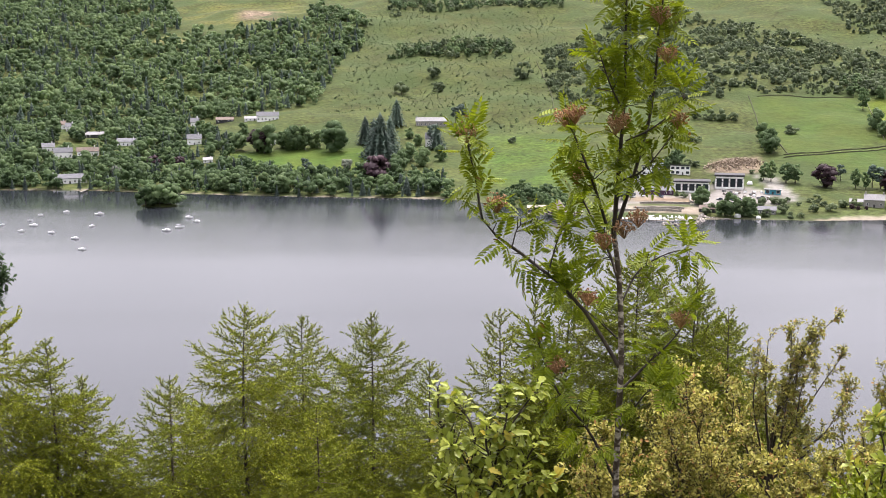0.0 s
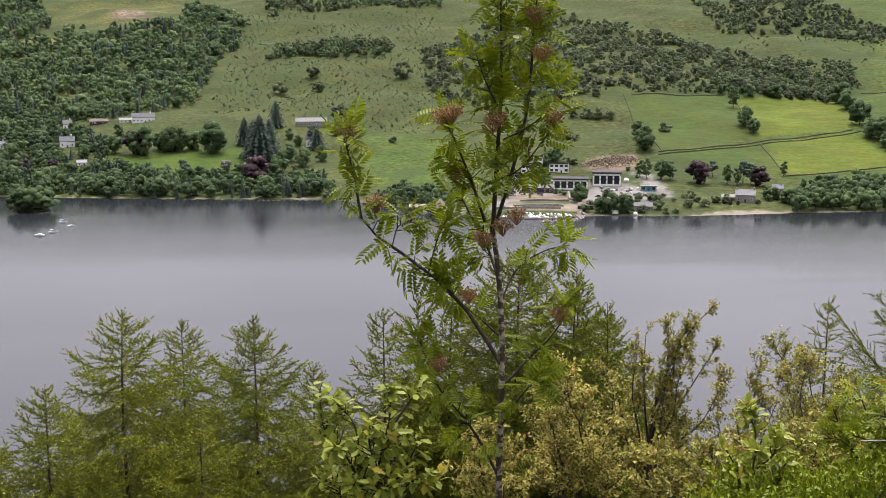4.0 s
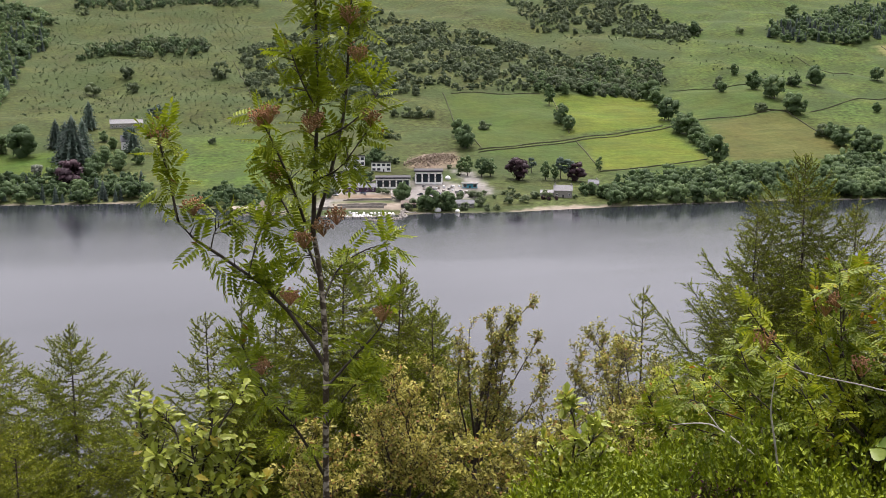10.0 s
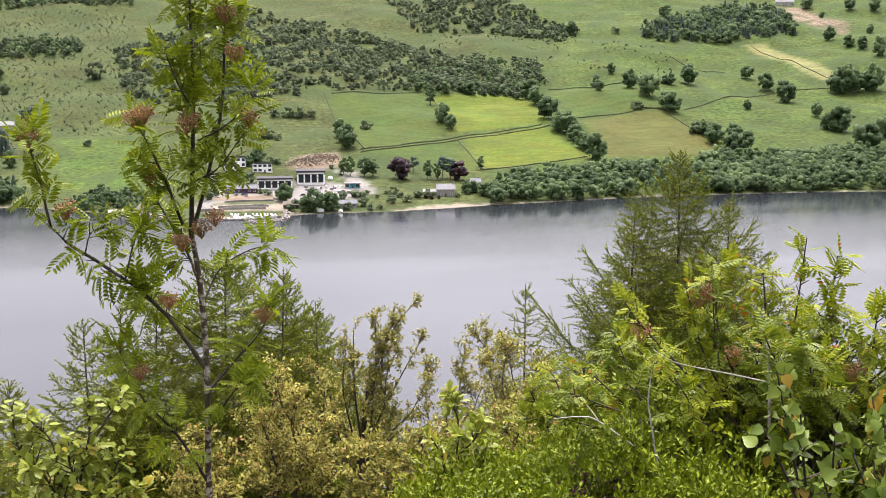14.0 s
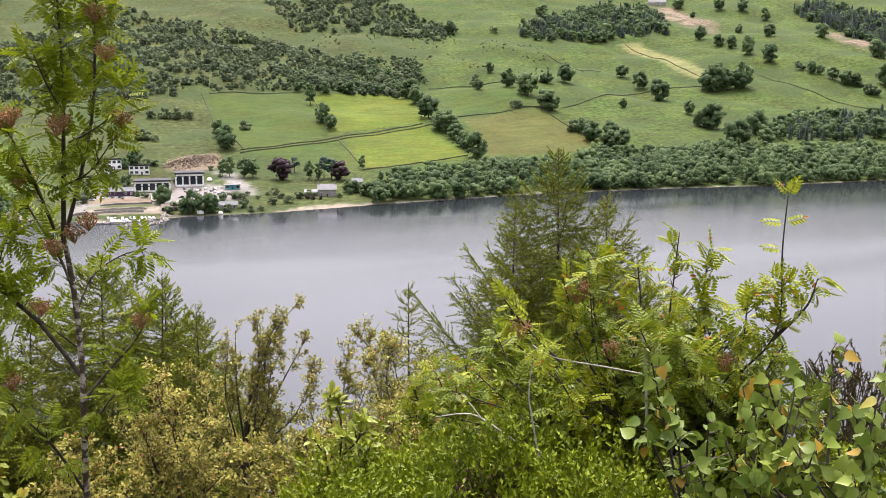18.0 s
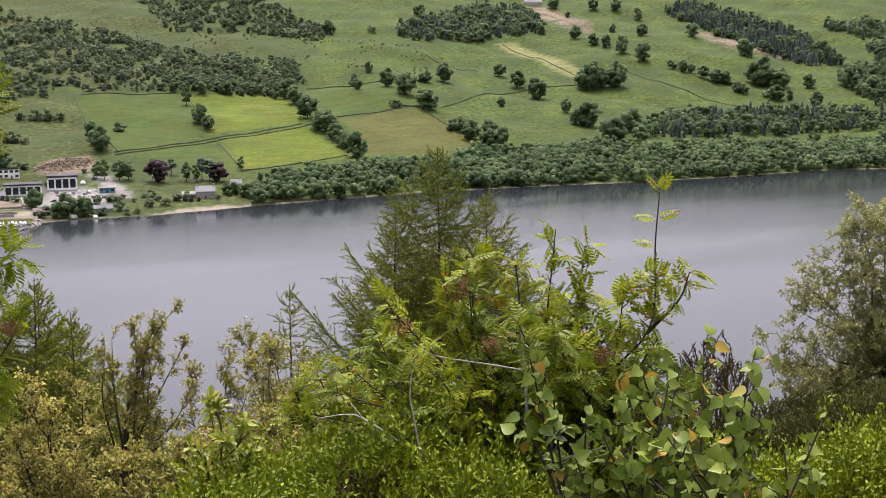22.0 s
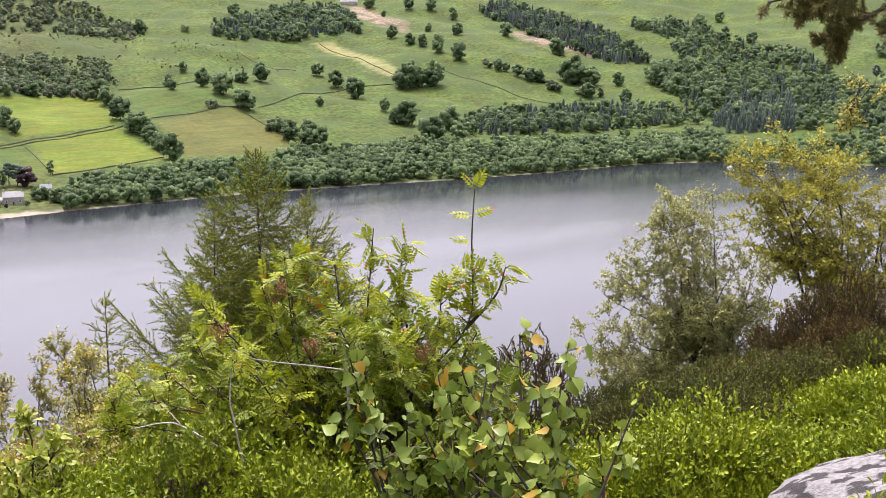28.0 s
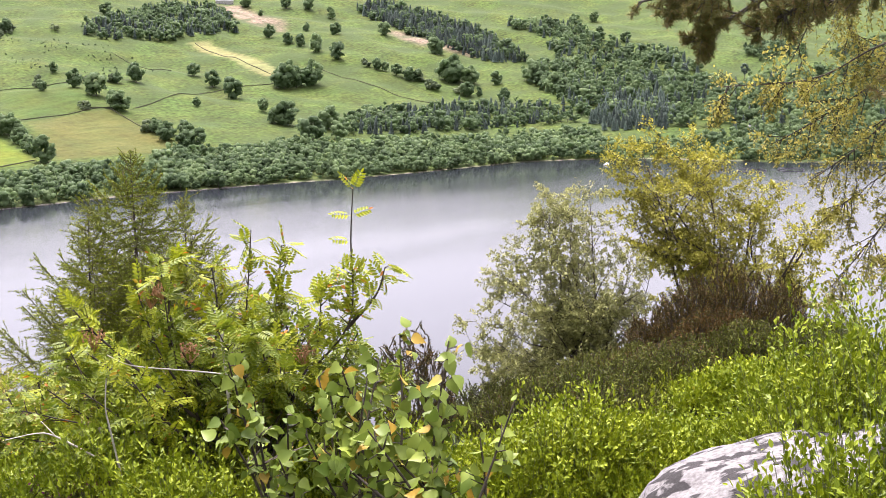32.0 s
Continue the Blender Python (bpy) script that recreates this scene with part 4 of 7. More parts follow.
# ---- larches on the slope below ----
def larch(tip, tall, spread, seed, rise=0.5, thin=1.0, boughs=None, reach=3.9, curl=0.14, needle=(0.022, 0.042, 0.0088), label="young larch with feathery light green needles"):
    """A larch by its tip: short upswept shoots at the top, long spreading boughs below with drooping needle-set sprays on both sides."""
    rng = np.random.default_rng(seed)
    tip = np.array(tip)
    base = tip - np.array([0, 0, tall])
    tree = plant("larch_tree", label, "tree", tuple(base))
    wob = rng.normal(size=2) * 0.05
    path, arr = limb([base, base + (0.0, 0, tall * 0.4), base + (wob[0], wob[1], tall * 0.75), tip], 0.0075 * tall, 0.004, 14, 7)
    sub("trunk", tree, arr, TWIG, "dark straight trunk", True)
    n = int((boughs or 135) * reach / 4.2)
    f = (np.arange(n) + rng.uniform(0.1, 0.9, n)) / n
    tw0, tw1 = [], []
    for k, u in enumerate(f):
        z = tip[2] - 0.1 - u * (reach - 0.1)
        a = k * 2.4 + rng.uniform(-0.4, 0.4)
        low = u * reach
        ln = (0.08 + spread * min(1.0, low / 2.9) ** 1.05) * rng.uniform(0.5, 1.35)
        lift = radians(40 - 52 * min(1, low / 1.6) ** 0.6 + rng.uniform(-10, 10)) + radians(75) * (rise - 0.5)
        out = np.array([math.cos(a), math.sin(a), 0])
        d = out * math.cos(lift) + np.array([0, 0, math.sin(lift)])
        c0 = np.array([path[0][0] + (tip[0] - base[0]), tip[1], z])
        sag = np.array([0, 0, 0.12 * ln * min(1, low)])
        pts = curve_points([c0, c0 + d * ln * 0.55 - sag, c0 + d * ln + np.array([0, 0, curl * ln * min(1, 0.3 + low)])], 9)
        tw0.append(pts[1:-1])
        tw1.append(pts[2:])
        m = max(3, int(ln * 32 * thin))
        uu = (np.arange(m) + rng.random(m)) / m * 0.86 + 0.12
        i = np.clip((uu * 8).astype(int), 0, 7)
        p = pts[i] + (pts[i + 1] - pts[i]) * (uu * 8 - i)[:, None]
        along = unit(pts[i + 1] - pts[i])
        flat = np.cross(out, (0, 0, 1.0)) * np.where(np.arange(m) % 2, 1, -1)[:, None]
        hang = min(1, low / 1.5) * (1.25 - rise)
        dd = unit(0.7 * along + flat * rng.uniform(0.25, 0.9, (m, 1)) + np.array([0, 0, 0.4 - 1.0 * hang]) + 0.2 * rng.normal(size=(m, 3)))
        tl = np.clip(0.08 + 0.42 * np.sin(np.clip(1.1 - uu, 0, 1) * 2.6) * min(1, ln), 0.05, 0.6) * rng.uniform(0.5, 1.3, m)
        mid = p + dd * tl[:, None] * 0.5
        end = mid + unit(dd - np.array([0, 0, 0.6 * hang - 0.15])) * tl[:, None] * 0.5
        tw0 += [p, mid]
        tw1 += [mid, end]
        own = joined([sticks(pts[:-1], pts[1:], 0.008, 0.006, 3), ribbons(p, end, 0.0028, 0.001)])
        sub("bough", tree, own, LARCH_WOOD)
    lead = curve_points([tip - np.array([0, 0, 0.5]), tip], 7)
    tw0.append(lead[:-1])
    tw1.append(lead[1:])
    c, d = np.concatenate(tw0), np.concatenate(tw1)
    ln = np.linalg.norm(d - c, axis=1)
    cnt = np.maximum(2, (ln / needle[2]).astype(int))
    idx = np.repeat(np.arange(len(c)), cnt)
    u = rng.random(len(idx))[:, None]
    pos = c[idx] + (d[idx] - c[idx]) * u
    ax = unit(d[idx] - c[idx])
    fwd = unit(0.6 * ax + 0.85 * unit(rng.normal(size=pos.shape)) + np.array([0, 0, 0.1]))
    thorn = (np.array([(0, 0.24, 0), (0, -0.24, 0), (1, 0, 0)]), np.array([(0, 1, 2)]))
    sub("needle_cover", tree, place(*thorn, pos, fwd, rng.normal(size=pos.shape), rng.uniform(needle[0], needle[1], len(pos))), LARCH_LEAF, "soft light green needles")
    return tree


larch((-3.148, 18.737, 110.764), 7.5, 2.3, 41, 0.5)
larch((-2.502, 20.850, 110.123), 7.5, 1.6, 42, 0.56, 0.9)
larch((-1.181, 19.464, 110.467), 7.5, 1.9, 43, 0.62)
larch((-5.760, 17.054, 110.642), 7.0, 1.7, 44, 0.5)
larch((-5.450, 17.679, 109.912), 6.5, 1.4, 55, 0.5)
larch((-6.475, 16.795, 111.367), 7.5, 1.8, 45, 0.5)
larch((-3.979, 17.042, 110.095), 6.5, 1.7, 46, 0.55)
larch((-1.835, 16.901, 109.670), 6.0, 1.6, 57, 0.5)
larch((2.763, 16.769, 111.976), 9.0, 2.3, 47, 0.6, 1.15, 150, 4.2)
larch((3.697, 17.101, 111.502), 8.0, 1.7, 58, 0.62, 1.0, 90)
larch((1.362, 17.440, 111.201), 8.0, 1.5, 48, 0.6, 1.0, 100)
larch((7.239, 16.481, 111.236), 7.0, 1.0, 49, 0.55, 0.7, 80, 3.9, 0.2, (0.02, 0.034, 0.006))
larch((9.737, 16.324, 113.203), 10.0, 1.75, 50, 0.58, 1.0, 175, 5.0, 0.36, (0.022, 0.036, 0.0082))
larch((10.562, 16.164, 112.433), 9.0, 1.4, 51, 0.6, 0.95, 105, 4.4, 0.4, (0.022, 0.036, 0.0082))
larch((9.070, 16.474, 112.352), 9.0, 1.3, 52, 0.58, 0.95, 105, 4.4, 0.4, (0.022, 0.036, 0.0082))
larch((-0.208, 17.999, 110.044), 6.5, 1.5, 53, 0.55)
larch((4.468, 18.467, 110.645), 6.5, 1.3, 54, 0.65)
larch((0.819, 16.980, 111.119), 7.0, 1.35, 74, 0.6, 1.1, 80, 3.4, 0.25)
larch((1.862, 17.300, 111.358), 7.5, 1.30, 75, 0.6, 1.1, 80, 3.4, 0.25)
larch((3.520, 16.427, 111.749), 8.0, 1.30, 76, 0.6, 1.1, 80, 3.4, 0.25)
larch((3.877, 16.038, 111.310), 7.0, 1.10, 77, 0.6, 1.1, 80, 3.4, 0.25)


# ---- scrub oaks: twisted grey stems and small olive leaves ----
def scrub_tree(name, label, category, base, tips, mid, r0, leaf, mat, size, bark, seed, twigs=9, tw=0.3, per=4, again=2, up=0.2, shorten=0.6, flat=1.0, lean=0.07):
    """A many-stemmed small tree: limbs leave a short trunk towards the given tips."""
    rng = np.random.default_rng(seed)
    base, mid = np.array(base), np.array(mid)
    tree = plant(name, label, category, tuple(base))
    _, arr = limb([base, base + (mid - base) * 0.5 + rng.normal(size=3) * 0.03, mid], r0, r0 * 0.7, 8, 8)
    sub("trunk", tree, arr, bark, "", True)
    paths = []
    for t in tips:
        t = np.array(t)
        s = base + (mid - base) * rng.uniform(0.55, 1.0)
        w = np.linalg.norm(t - s)
        a = s + (t - s) * 0.35 + rng.normal(size=3) * lean * w
        b = s + (t - s) * 0.7 + rng.normal(size=3) * lean * w
        p, arr = limb([s, a, b, t], r0 * 0.42, 0.003, 14, 6)
        sub("branch", tree, arr, bark, "", True)
        paths.append(p)
    rods, lv = leafy(rng, paths, twigs, tw, per, leaf, size, 0.2, up, 50, again, shorten=shorten, flat=flat)
    sub("brushwood", tree, rods, bark)
    sub("foliage", tree, lv, mat)
    return tree


scrub_tree("oak_scrub", "stunted oak with twisted stems and small olive leaves", "tree", (3.527, 12.510, 109.293),
           [(4.094, 12.337, 112.067), (3.801, 12.639, 111.789), (3.335, 12.355, 111.724), (2.964, 12.654, 111.412), (2.398, 12.365, 111.336), (2.257, 12.290, 110.800), (2.593, 12.122, 110.387), (4.162, 12.103, 111.234), (3.787, 11.911, 110.812), (3.308, 12.982, 110.767), (3.976, 12.377, 112.007), (3.889, 12.509, 111.802), (3.662, 12.369, 111.960), (3.882, 12.197, 111.640), (3.436, 12.434, 111.822), (4.205, 12.301, 111.703)],
           (3.529, 12.509, 110.502), 0.035, SMALL, OAK_LEAF, 0.04, TWIG, 61, 13, 0.28, 6, 5, 0.45, shorten=0.55, lean=0.04)
scrub_tree("oak_scrub", "stunted oak with twisted stems and small olive leaves", "tree", (4.842, 13.135, 108.899),
           [(4.578, 13.229, 111.091), (4.951, 13.095, 111.173), (5.175, 13.008, 110.838), (4.609, 12.794, 110.734), (5.101, 12.607, 110.418)],
           (4.854, 13.131, 109.837), 0.028, SMALL, OAK_LEAF, 0.042, TWIG, 62, 15, 0.36, 6, 6, 0.4, shorten=0.55, lean=0.05)
scrub_tree("oak_scrub", "stunted oak with arching stems and small olive leaves", "tree", (4.979, 10.920, 109.747),
           [(4.389, 11.168, 111.952), (4.683, 11.049, 111.810), (5.001, 10.910, 111.641), (4.431, 10.721, 111.452), (5.176, 10.607, 111.472), (4.693, 10.609, 111.109), (5.047, 10.447, 111.124)],
           (4.886, 10.962, 110.610), 0.028, SMALL, OAK_LEAF, 0.042, TWIG, 63, 15, 0.36, 6, 6, 0.4, shorten=0.55, lean=0.05)
scrub_tree("oak_scrub", "low oak scrub under the rowan", "tree", (2.315, 11.775, 109.584),
           [(2.099, 11.815, 111.154), (2.422, 11.753, 111.411), (2.697, 11.693, 111.312), (2.907, 11.643, 111.445), (2.254, 11.379, 110.949), (2.624, 11.299, 110.978)],
           (2.403, 11.757, 110.331), 0.028, SMALL, OAK_LEAF, 0.042, TWIG, 64, 15, 0.36, 6, 6, 0.4, shorten=0.55, lean=0.05)

scrub_tree("oak_scrub", "low spreading oak scrub on the slope", "tree", (2.516, 11.218, 109.945),
           [(2.026, 11.315, 111.542), (2.327, 11.258, 111.769), (2.473, 11.022, 111.542), (2.716, 10.863, 111.348), (2.130, 10.991, 111.007), (1.932, 10.824, 110.799), (2.774, 10.642, 110.910), (2.408, 10.730, 111.077)],
           (2.488, 11.224, 110.544), 0.03, SMALL, OAK_LEAF, 0.042, TWIG, 65, 15, 0.36, 6, 6, 0.4, shorten=0.55, lean=0.05)
scrub_tree("oak_scrub", "low spreading oak scrub on the slope", "tree", (4.448, 10.061, 110.255),
           [(4.299, 10.666, 111.810), (4.493, 10.586, 111.989), (4.666, 10.293, 111.724), (4.298, 10.343, 111.401), (4.646, 9.972, 111.494), (4.867, 9.866, 111.727), (4.420, 10.074, 111.203), (3.338, 10.479, 111.091), (3.640, 10.379, 111.158)],
           (4.336, 10.110, 110.808), 0.03, SMALL, OAK_LEAF, 0.042, TWIG, 66, 15, 0.36, 6, 6, 0.4, shorten=0.55, lean=0.05)

for base, tips, mid, seed in [
        ((1.549, 10.885, 109.891), [(1.248, 10.923, 111.100), (1.514, 10.890, 111.258), (1.776, 10.851, 111.084), (1.898, 10.627, 110.931), (1.325, 10.713, 110.891), (1.606, 10.472, 110.903)], (1.557, 10.884, 110.524), 67),
        ((2.910, 9.565, 110.353), [(2.523, 9.674, 111.435), (2.757, 9.610, 111.490), (3.037, 9.526, 111.396), (3.266, 9.450, 111.455), (2.567, 9.455, 111.206), (2.889, 9.362, 111.214), (3.162, 9.275, 111.224)], (2.904, 9.567, 110.877), 68),
        ((3.519, 9.360, 110.337), [(3.190, 9.475, 111.580), (3.420, 9.396, 111.683), (3.693, 9.293, 111.636), (3.915, 9.202, 111.743), (3.263, 9.239, 111.348), (3.622, 9.106, 111.353)], (3.515, 9.361, 110.914), 69),
        ((3.985, 8.072, 110.839), [(3.728, 8.193, 111.939), (3.919, 8.104, 112.173), (4.109, 8.010, 112.272), (4.301, 7.910, 112.104), (3.953, 7.865, 111.888)], (3.973, 8.078, 111.446), 70)]:
    scrub_tree("oak_scrub", "low olive oak scrub filling the slope", "tree", base, tips, mid, 0.025, SMALL, OAK_LEAF, 0.044, TWIG, seed, 14, 0.38, 7, 7)

# ---- saplings with large leaves ----
scrub_tree("oak_sapling", "leafy oak sapling with pale lobed leaves", "sapling", (0.159, 4.389, 112.894),
           [(0.371, 4.378, 113.711), (0.243, 4.336, 113.688), (0.029, 4.392, 113.643), (-0.020, 4.391, 113.689), (0.032, 4.292, 113.503), (0.176, 4.289, 113.579), (0.337, 4.280, 113.505), (0.400, 4.325, 113.352), (0.087, 4.291, 113.347), (0.269, 4.234, 113.396), (-0.034, 4.391, 113.341)],
           (0.175, 4.389, 113.280), 0.012, LOBED, YOUNG_OAK, 0.046, TWIG, 71, 48, 0.11, 5, 0, 0.3)
scrub_tree("oak_sapling", "small sapling with yellow-green lobed leaves", "sapling", (1.503, 3.922, 113.128),
           [(1.456, 3.939, 113.715), (1.561, 3.899, 113.636), (1.402, 3.958, 113.554), (1.573, 3.841, 113.539), (1.462, 3.830, 113.593), (1.409, 3.850, 113.487), (1.538, 3.801, 113.473)],
           (1.497, 3.924, 113.388), 0.008, LOBED, YOUNG_OAK, 0.043, TWIG, 72, 40, 0.08, 5, 0, 0.3)


# ---- bushy rowan at the edge of the ledge ----
def bushy_rowan():
    rng = np.random.default_rng(5)
    base = (2.485, 3.400, 113.171)
    tree = plant("rowan_bush", "bushy rowan with upright shoots and bright leaves", "tree", base)
    lines = [
        [base, (2.476, 3.406, 113.600), (2.515, 3.378, 114.016), (2.536, 3.363, 114.318)],
        [base, (2.602, 3.250, 113.710), (2.724, 3.085, 113.978), (2.745, 3.067, 114.174)],
        [base, (2.565, 3.465, 113.654), (2.654, 3.400, 113.997), (2.679, 3.380, 114.244)],
        [base, (2.409, 3.453, 113.680), (2.435, 3.435, 114.012), (2.424, 3.443, 114.194)],
        [base, (2.321, 3.392, 113.669), (2.218, 3.458, 113.910), (2.157, 3.496, 114.149)],
        [(2.321, 3.392, 113.669), (2.134, 3.393, 113.856), (2.000, 3.471, 114.012), (1.933, 3.508, 114.109)],
        [base, (2.362, 3.604, 113.644), (2.184, 3.712, 113.811), (2.093, 3.763, 113.895)],
        [base, (2.511, 3.194, 113.699), (2.609, 3.117, 113.905), (2.630, 3.099, 114.140)],
        [(2.724, 3.085, 113.978), (2.802, 3.016, 114.101), (2.826, 2.994, 114.199)],
        [base, (2.189, 3.476, 113.580), (2.016, 3.577, 113.701), (1.893, 3.641, 113.823)],
        [base, (2.423, 3.198, 113.630), (2.418, 3.139, 113.846), (2.444, 3.119, 113.964)],
        [(2.409, 3.453, 113.680), (2.303, 3.523, 114.008), (2.317, 3.514, 114.212)],
        [base, (2.207, 3.287, 113.636), (2.099, 3.297, 113.768), (2.034, 3.337, 113.884)],
    ]
    paths = []
    for k, c in enumerate(lines):
        p, arr = limb(c, 0.0065, 0.002, 14, 6)
        sub("branch", tree, arr, TWIG, "", True)
        paths.append(p)
    body = np.array([(2.350, 3.552, 113.830)])
    for k in range(26):
        a = np.array(base) + rng.normal(size=3) * np.array([0.12, 0.12, 0.05]) + np.array([0, 0, 0.25])
        w = body[0] + rng.normal(size=3) * np.array([0.3, 0.16, 0.16])
        p, arr = limb([a, (a + w) / 2 + rng.normal(size=3) * 0.05, w], 0.005, 0.002, 10, 5)
        sub("branch", tree, arr, TWIG, "", True)
        paths.append(p)
    body = np.array([(2.651, 3.211, 113.846)])
    for k in range(30):
        a = np.array(base) + rng.normal(size=3) * np.array([0.12, 0.12, 0.05]) + np.array([0.1, 0, 0.25])
        w = body[0] + rng.normal(size=3) * np.array([0.2, 0.16, 0.13])
        p, arr = limb([a, (a + w) / 2 + rng.normal(size=3) * 0.05, w], 0.005, 0.002, 10, 5)
        sub("branch", tree, arr, TWIG, "", True)
        paths.append(p)
    paths2 = [p[4:] for p in paths]
    # inner branches carry a darker leaf colour than the outer shoots
    for some, mat, label in ((paths2[:13], ROWAN_FRESH, "bright green young pinnate leaves"), (paths2[13:], ROWAN_DEEP, "deep green pinnate leaves")):
        rods, lv = leafy(rng, some, 38, 0.06, 3, PINNATE_BROAD, 0.066, 0.0, 0.15, 60, 0, 0.7)
        sub("brushwood", tree, rods, TWIG)
        sub("foliage", tree, lv, mat, label)
    for q in [(2.196, 3.472, 114.130), (2.223, 3.455, 114.150), (1.983, 3.481, 114.021), (2.548, 3.101, 113.936), (2.300, 3.406, 113.933)]:
        sub("fruit_head", tree, berry_cluster(rng, q, 60, 0.026), BERRY, "rusty unripe berries")
    p, arr = limb([(2.744, 3.068, 114.135), (2.739, 3.072, 114.289), (2.746, 3.066, 114.469)], 0.004, 0.002, 9, 6)
    sub("branch", tree, arr, TWIG, "bare upright leading shoot", True)
    few = np.array([p[8], p[8], p[8], p[6], p[6], p[4]])
    way = np.array([(0.6, 0.2, 0.6), (-0.5, 0.1, 0.7), (0.1, -0.5, 0.8), (0.7, -0.3, 0.3), (-0.8, 0.4, 0.2), (-0.7, 0.2, 0.2)])
    sub("foliage", tree, place(*PINNATE_BROAD, few, way, np.tile((0.0, -0.6, 0.8), (6, 1)), 0.065), ROWAN_FRESH, "small young leaves")
    _, arr = limb([(2.347, 3.253, 113.706), (2.340, 3.257, 113.884), (2.331, 3.264, 113.982), (2.341, 3.257, 114.021)], 0.006, 0.0035, 8, 7)
    sub("dead_stub", tree, arr, PALE_BARK, "broken pale dead stem", True)
    _, arr = limb([(2.333, 3.263, 113.864), (2.219, 3.315, 113.889), (2.059, 3.380, 113.924), (1.993, 3.418, 113.966)], 0.003, 0.0015, 10, 6)
    sub("dead_branch", tree, arr, PALE_BARK, "bare pale branch", True)


bushy_rowan()


# ---- low rowan and dead sticks left of it ----
scrub_tree("rowan_bush", "low rowan bush with yellow-green leaves", "tree", (2.452, 4.927, 112.749),
           [(2.358, 4.972, 113.422), (2.477, 4.915, 113.476), (2.260, 5.016, 113.341), (2.596, 4.854, 113.339), (2.319, 4.769, 113.320), (2.171, 4.946, 113.236)],
           (2.453, 4.927, 113.061), 0.012, PINNATE_BROAD, ROWAN_FRESH, 0.078, TWIG, 73, 30, 0.1, 3, 0, 0.2)


def dead_stick(ctrl, r, side=None):
    p, arr = limb(ctrl, r, r * 0.4, 10, 7)
    e = plant("dead_stick", "bare bleached dead branch among the bushes", "branch", tuple(p[0]), "bleached sticks")
    sub("stem", e, arr, PALE_BARK, "", True)
    if side:
        _, arr = limb(side, r * 0.6, r * 0.3, 8, 6)
        sub("fork", e, arr, PALE_BARK, "", True)


dead_stick([(1.896, 3.185, 113.622), (1.871, 3.200, 113.791), (1.861, 3.205, 113.865), (1.867, 3.202, 113.958)], 0.0036)
dead_stick([(1.849, 3.269, 113.698), (1.752, 3.321, 113.773), (1.703, 3.345, 113.788), (1.621, 3.385, 113.777)], 0.0032, [(1.752, 3.321, 113.773), (1.727, 3.333, 113.811), (1.716, 3.339, 113.826)])


# ---- aspen suckers in front ----
def aspen(base, tips, seed, size=0.04):
    rng = np.random.default_rng(seed)
    base = np.array(base)
    tree = plant("aspen_sucker", "aspen sucker with round grey-green leaves", "sapling", tuple(base), "aspen suckers")
    paths = []
    for t in tips:
        t = np.array(t)
        m1 = base + (t - base) * 0.5 + rng.normal(size=3) * 0.03
        p, arr = limb([base, m1, t], 0.006, 0.002, 10, 6)
        sub("stem", tree, arr, TWIG, "thin red-brown stem", True)
        paths.append(p)
    rods, lv = leafy(rng, paths, 30, 0.08, 3, ROUND, size, 0.12, 0.05, 65, 0, 0.9, 0.55)
    sub("stalk_spray", tree, rods, TWIG)
    sub("foliage", tree, lv, ASPEN_LEAF, "round toothed leaves, some yellowing", True)


aspen((1.943, 2.433, 113.595), [(1.835, 2.512, 114.151), (1.855, 2.436, 114.077), (1.814, 2.527, 113.996), (1.894, 2.344, 114.038), (1.844, 2.319, 113.934)], 81)
aspen((2.055, 2.209, 113.665), [(2.030, 2.297, 114.151), (1.956, 2.294, 114.132), (2.050, 2.213, 114.126), (1.897, 2.278, 113.998), (1.958, 2.161, 114.011), (2.034, 2.091, 114.049)], 82)
aspen((2.107, 2.026, 113.694), [(2.202, 2.072, 114.221), (2.156, 2.118, 114.114), (2.060, 2.072, 114.041), (2.180, 2.023, 114.063), (2.008, 2.053, 113.956)], 83)
aspen((2.064, 1.934, 113.696), [(2.172, 1.818, 114.128), (2.116, 1.880, 114.032), (1.987, 1.941, 114.017), (1.922, 2.070, 114.053), (1.839, 2.140, 114.009)], 84)
aspen((1.966, 2.158, 113.662), [(2.182, 2.232, 114.217), (2.141, 2.270, 114.139), (2.043, 2.355, 114.057)], 85, 0.04)


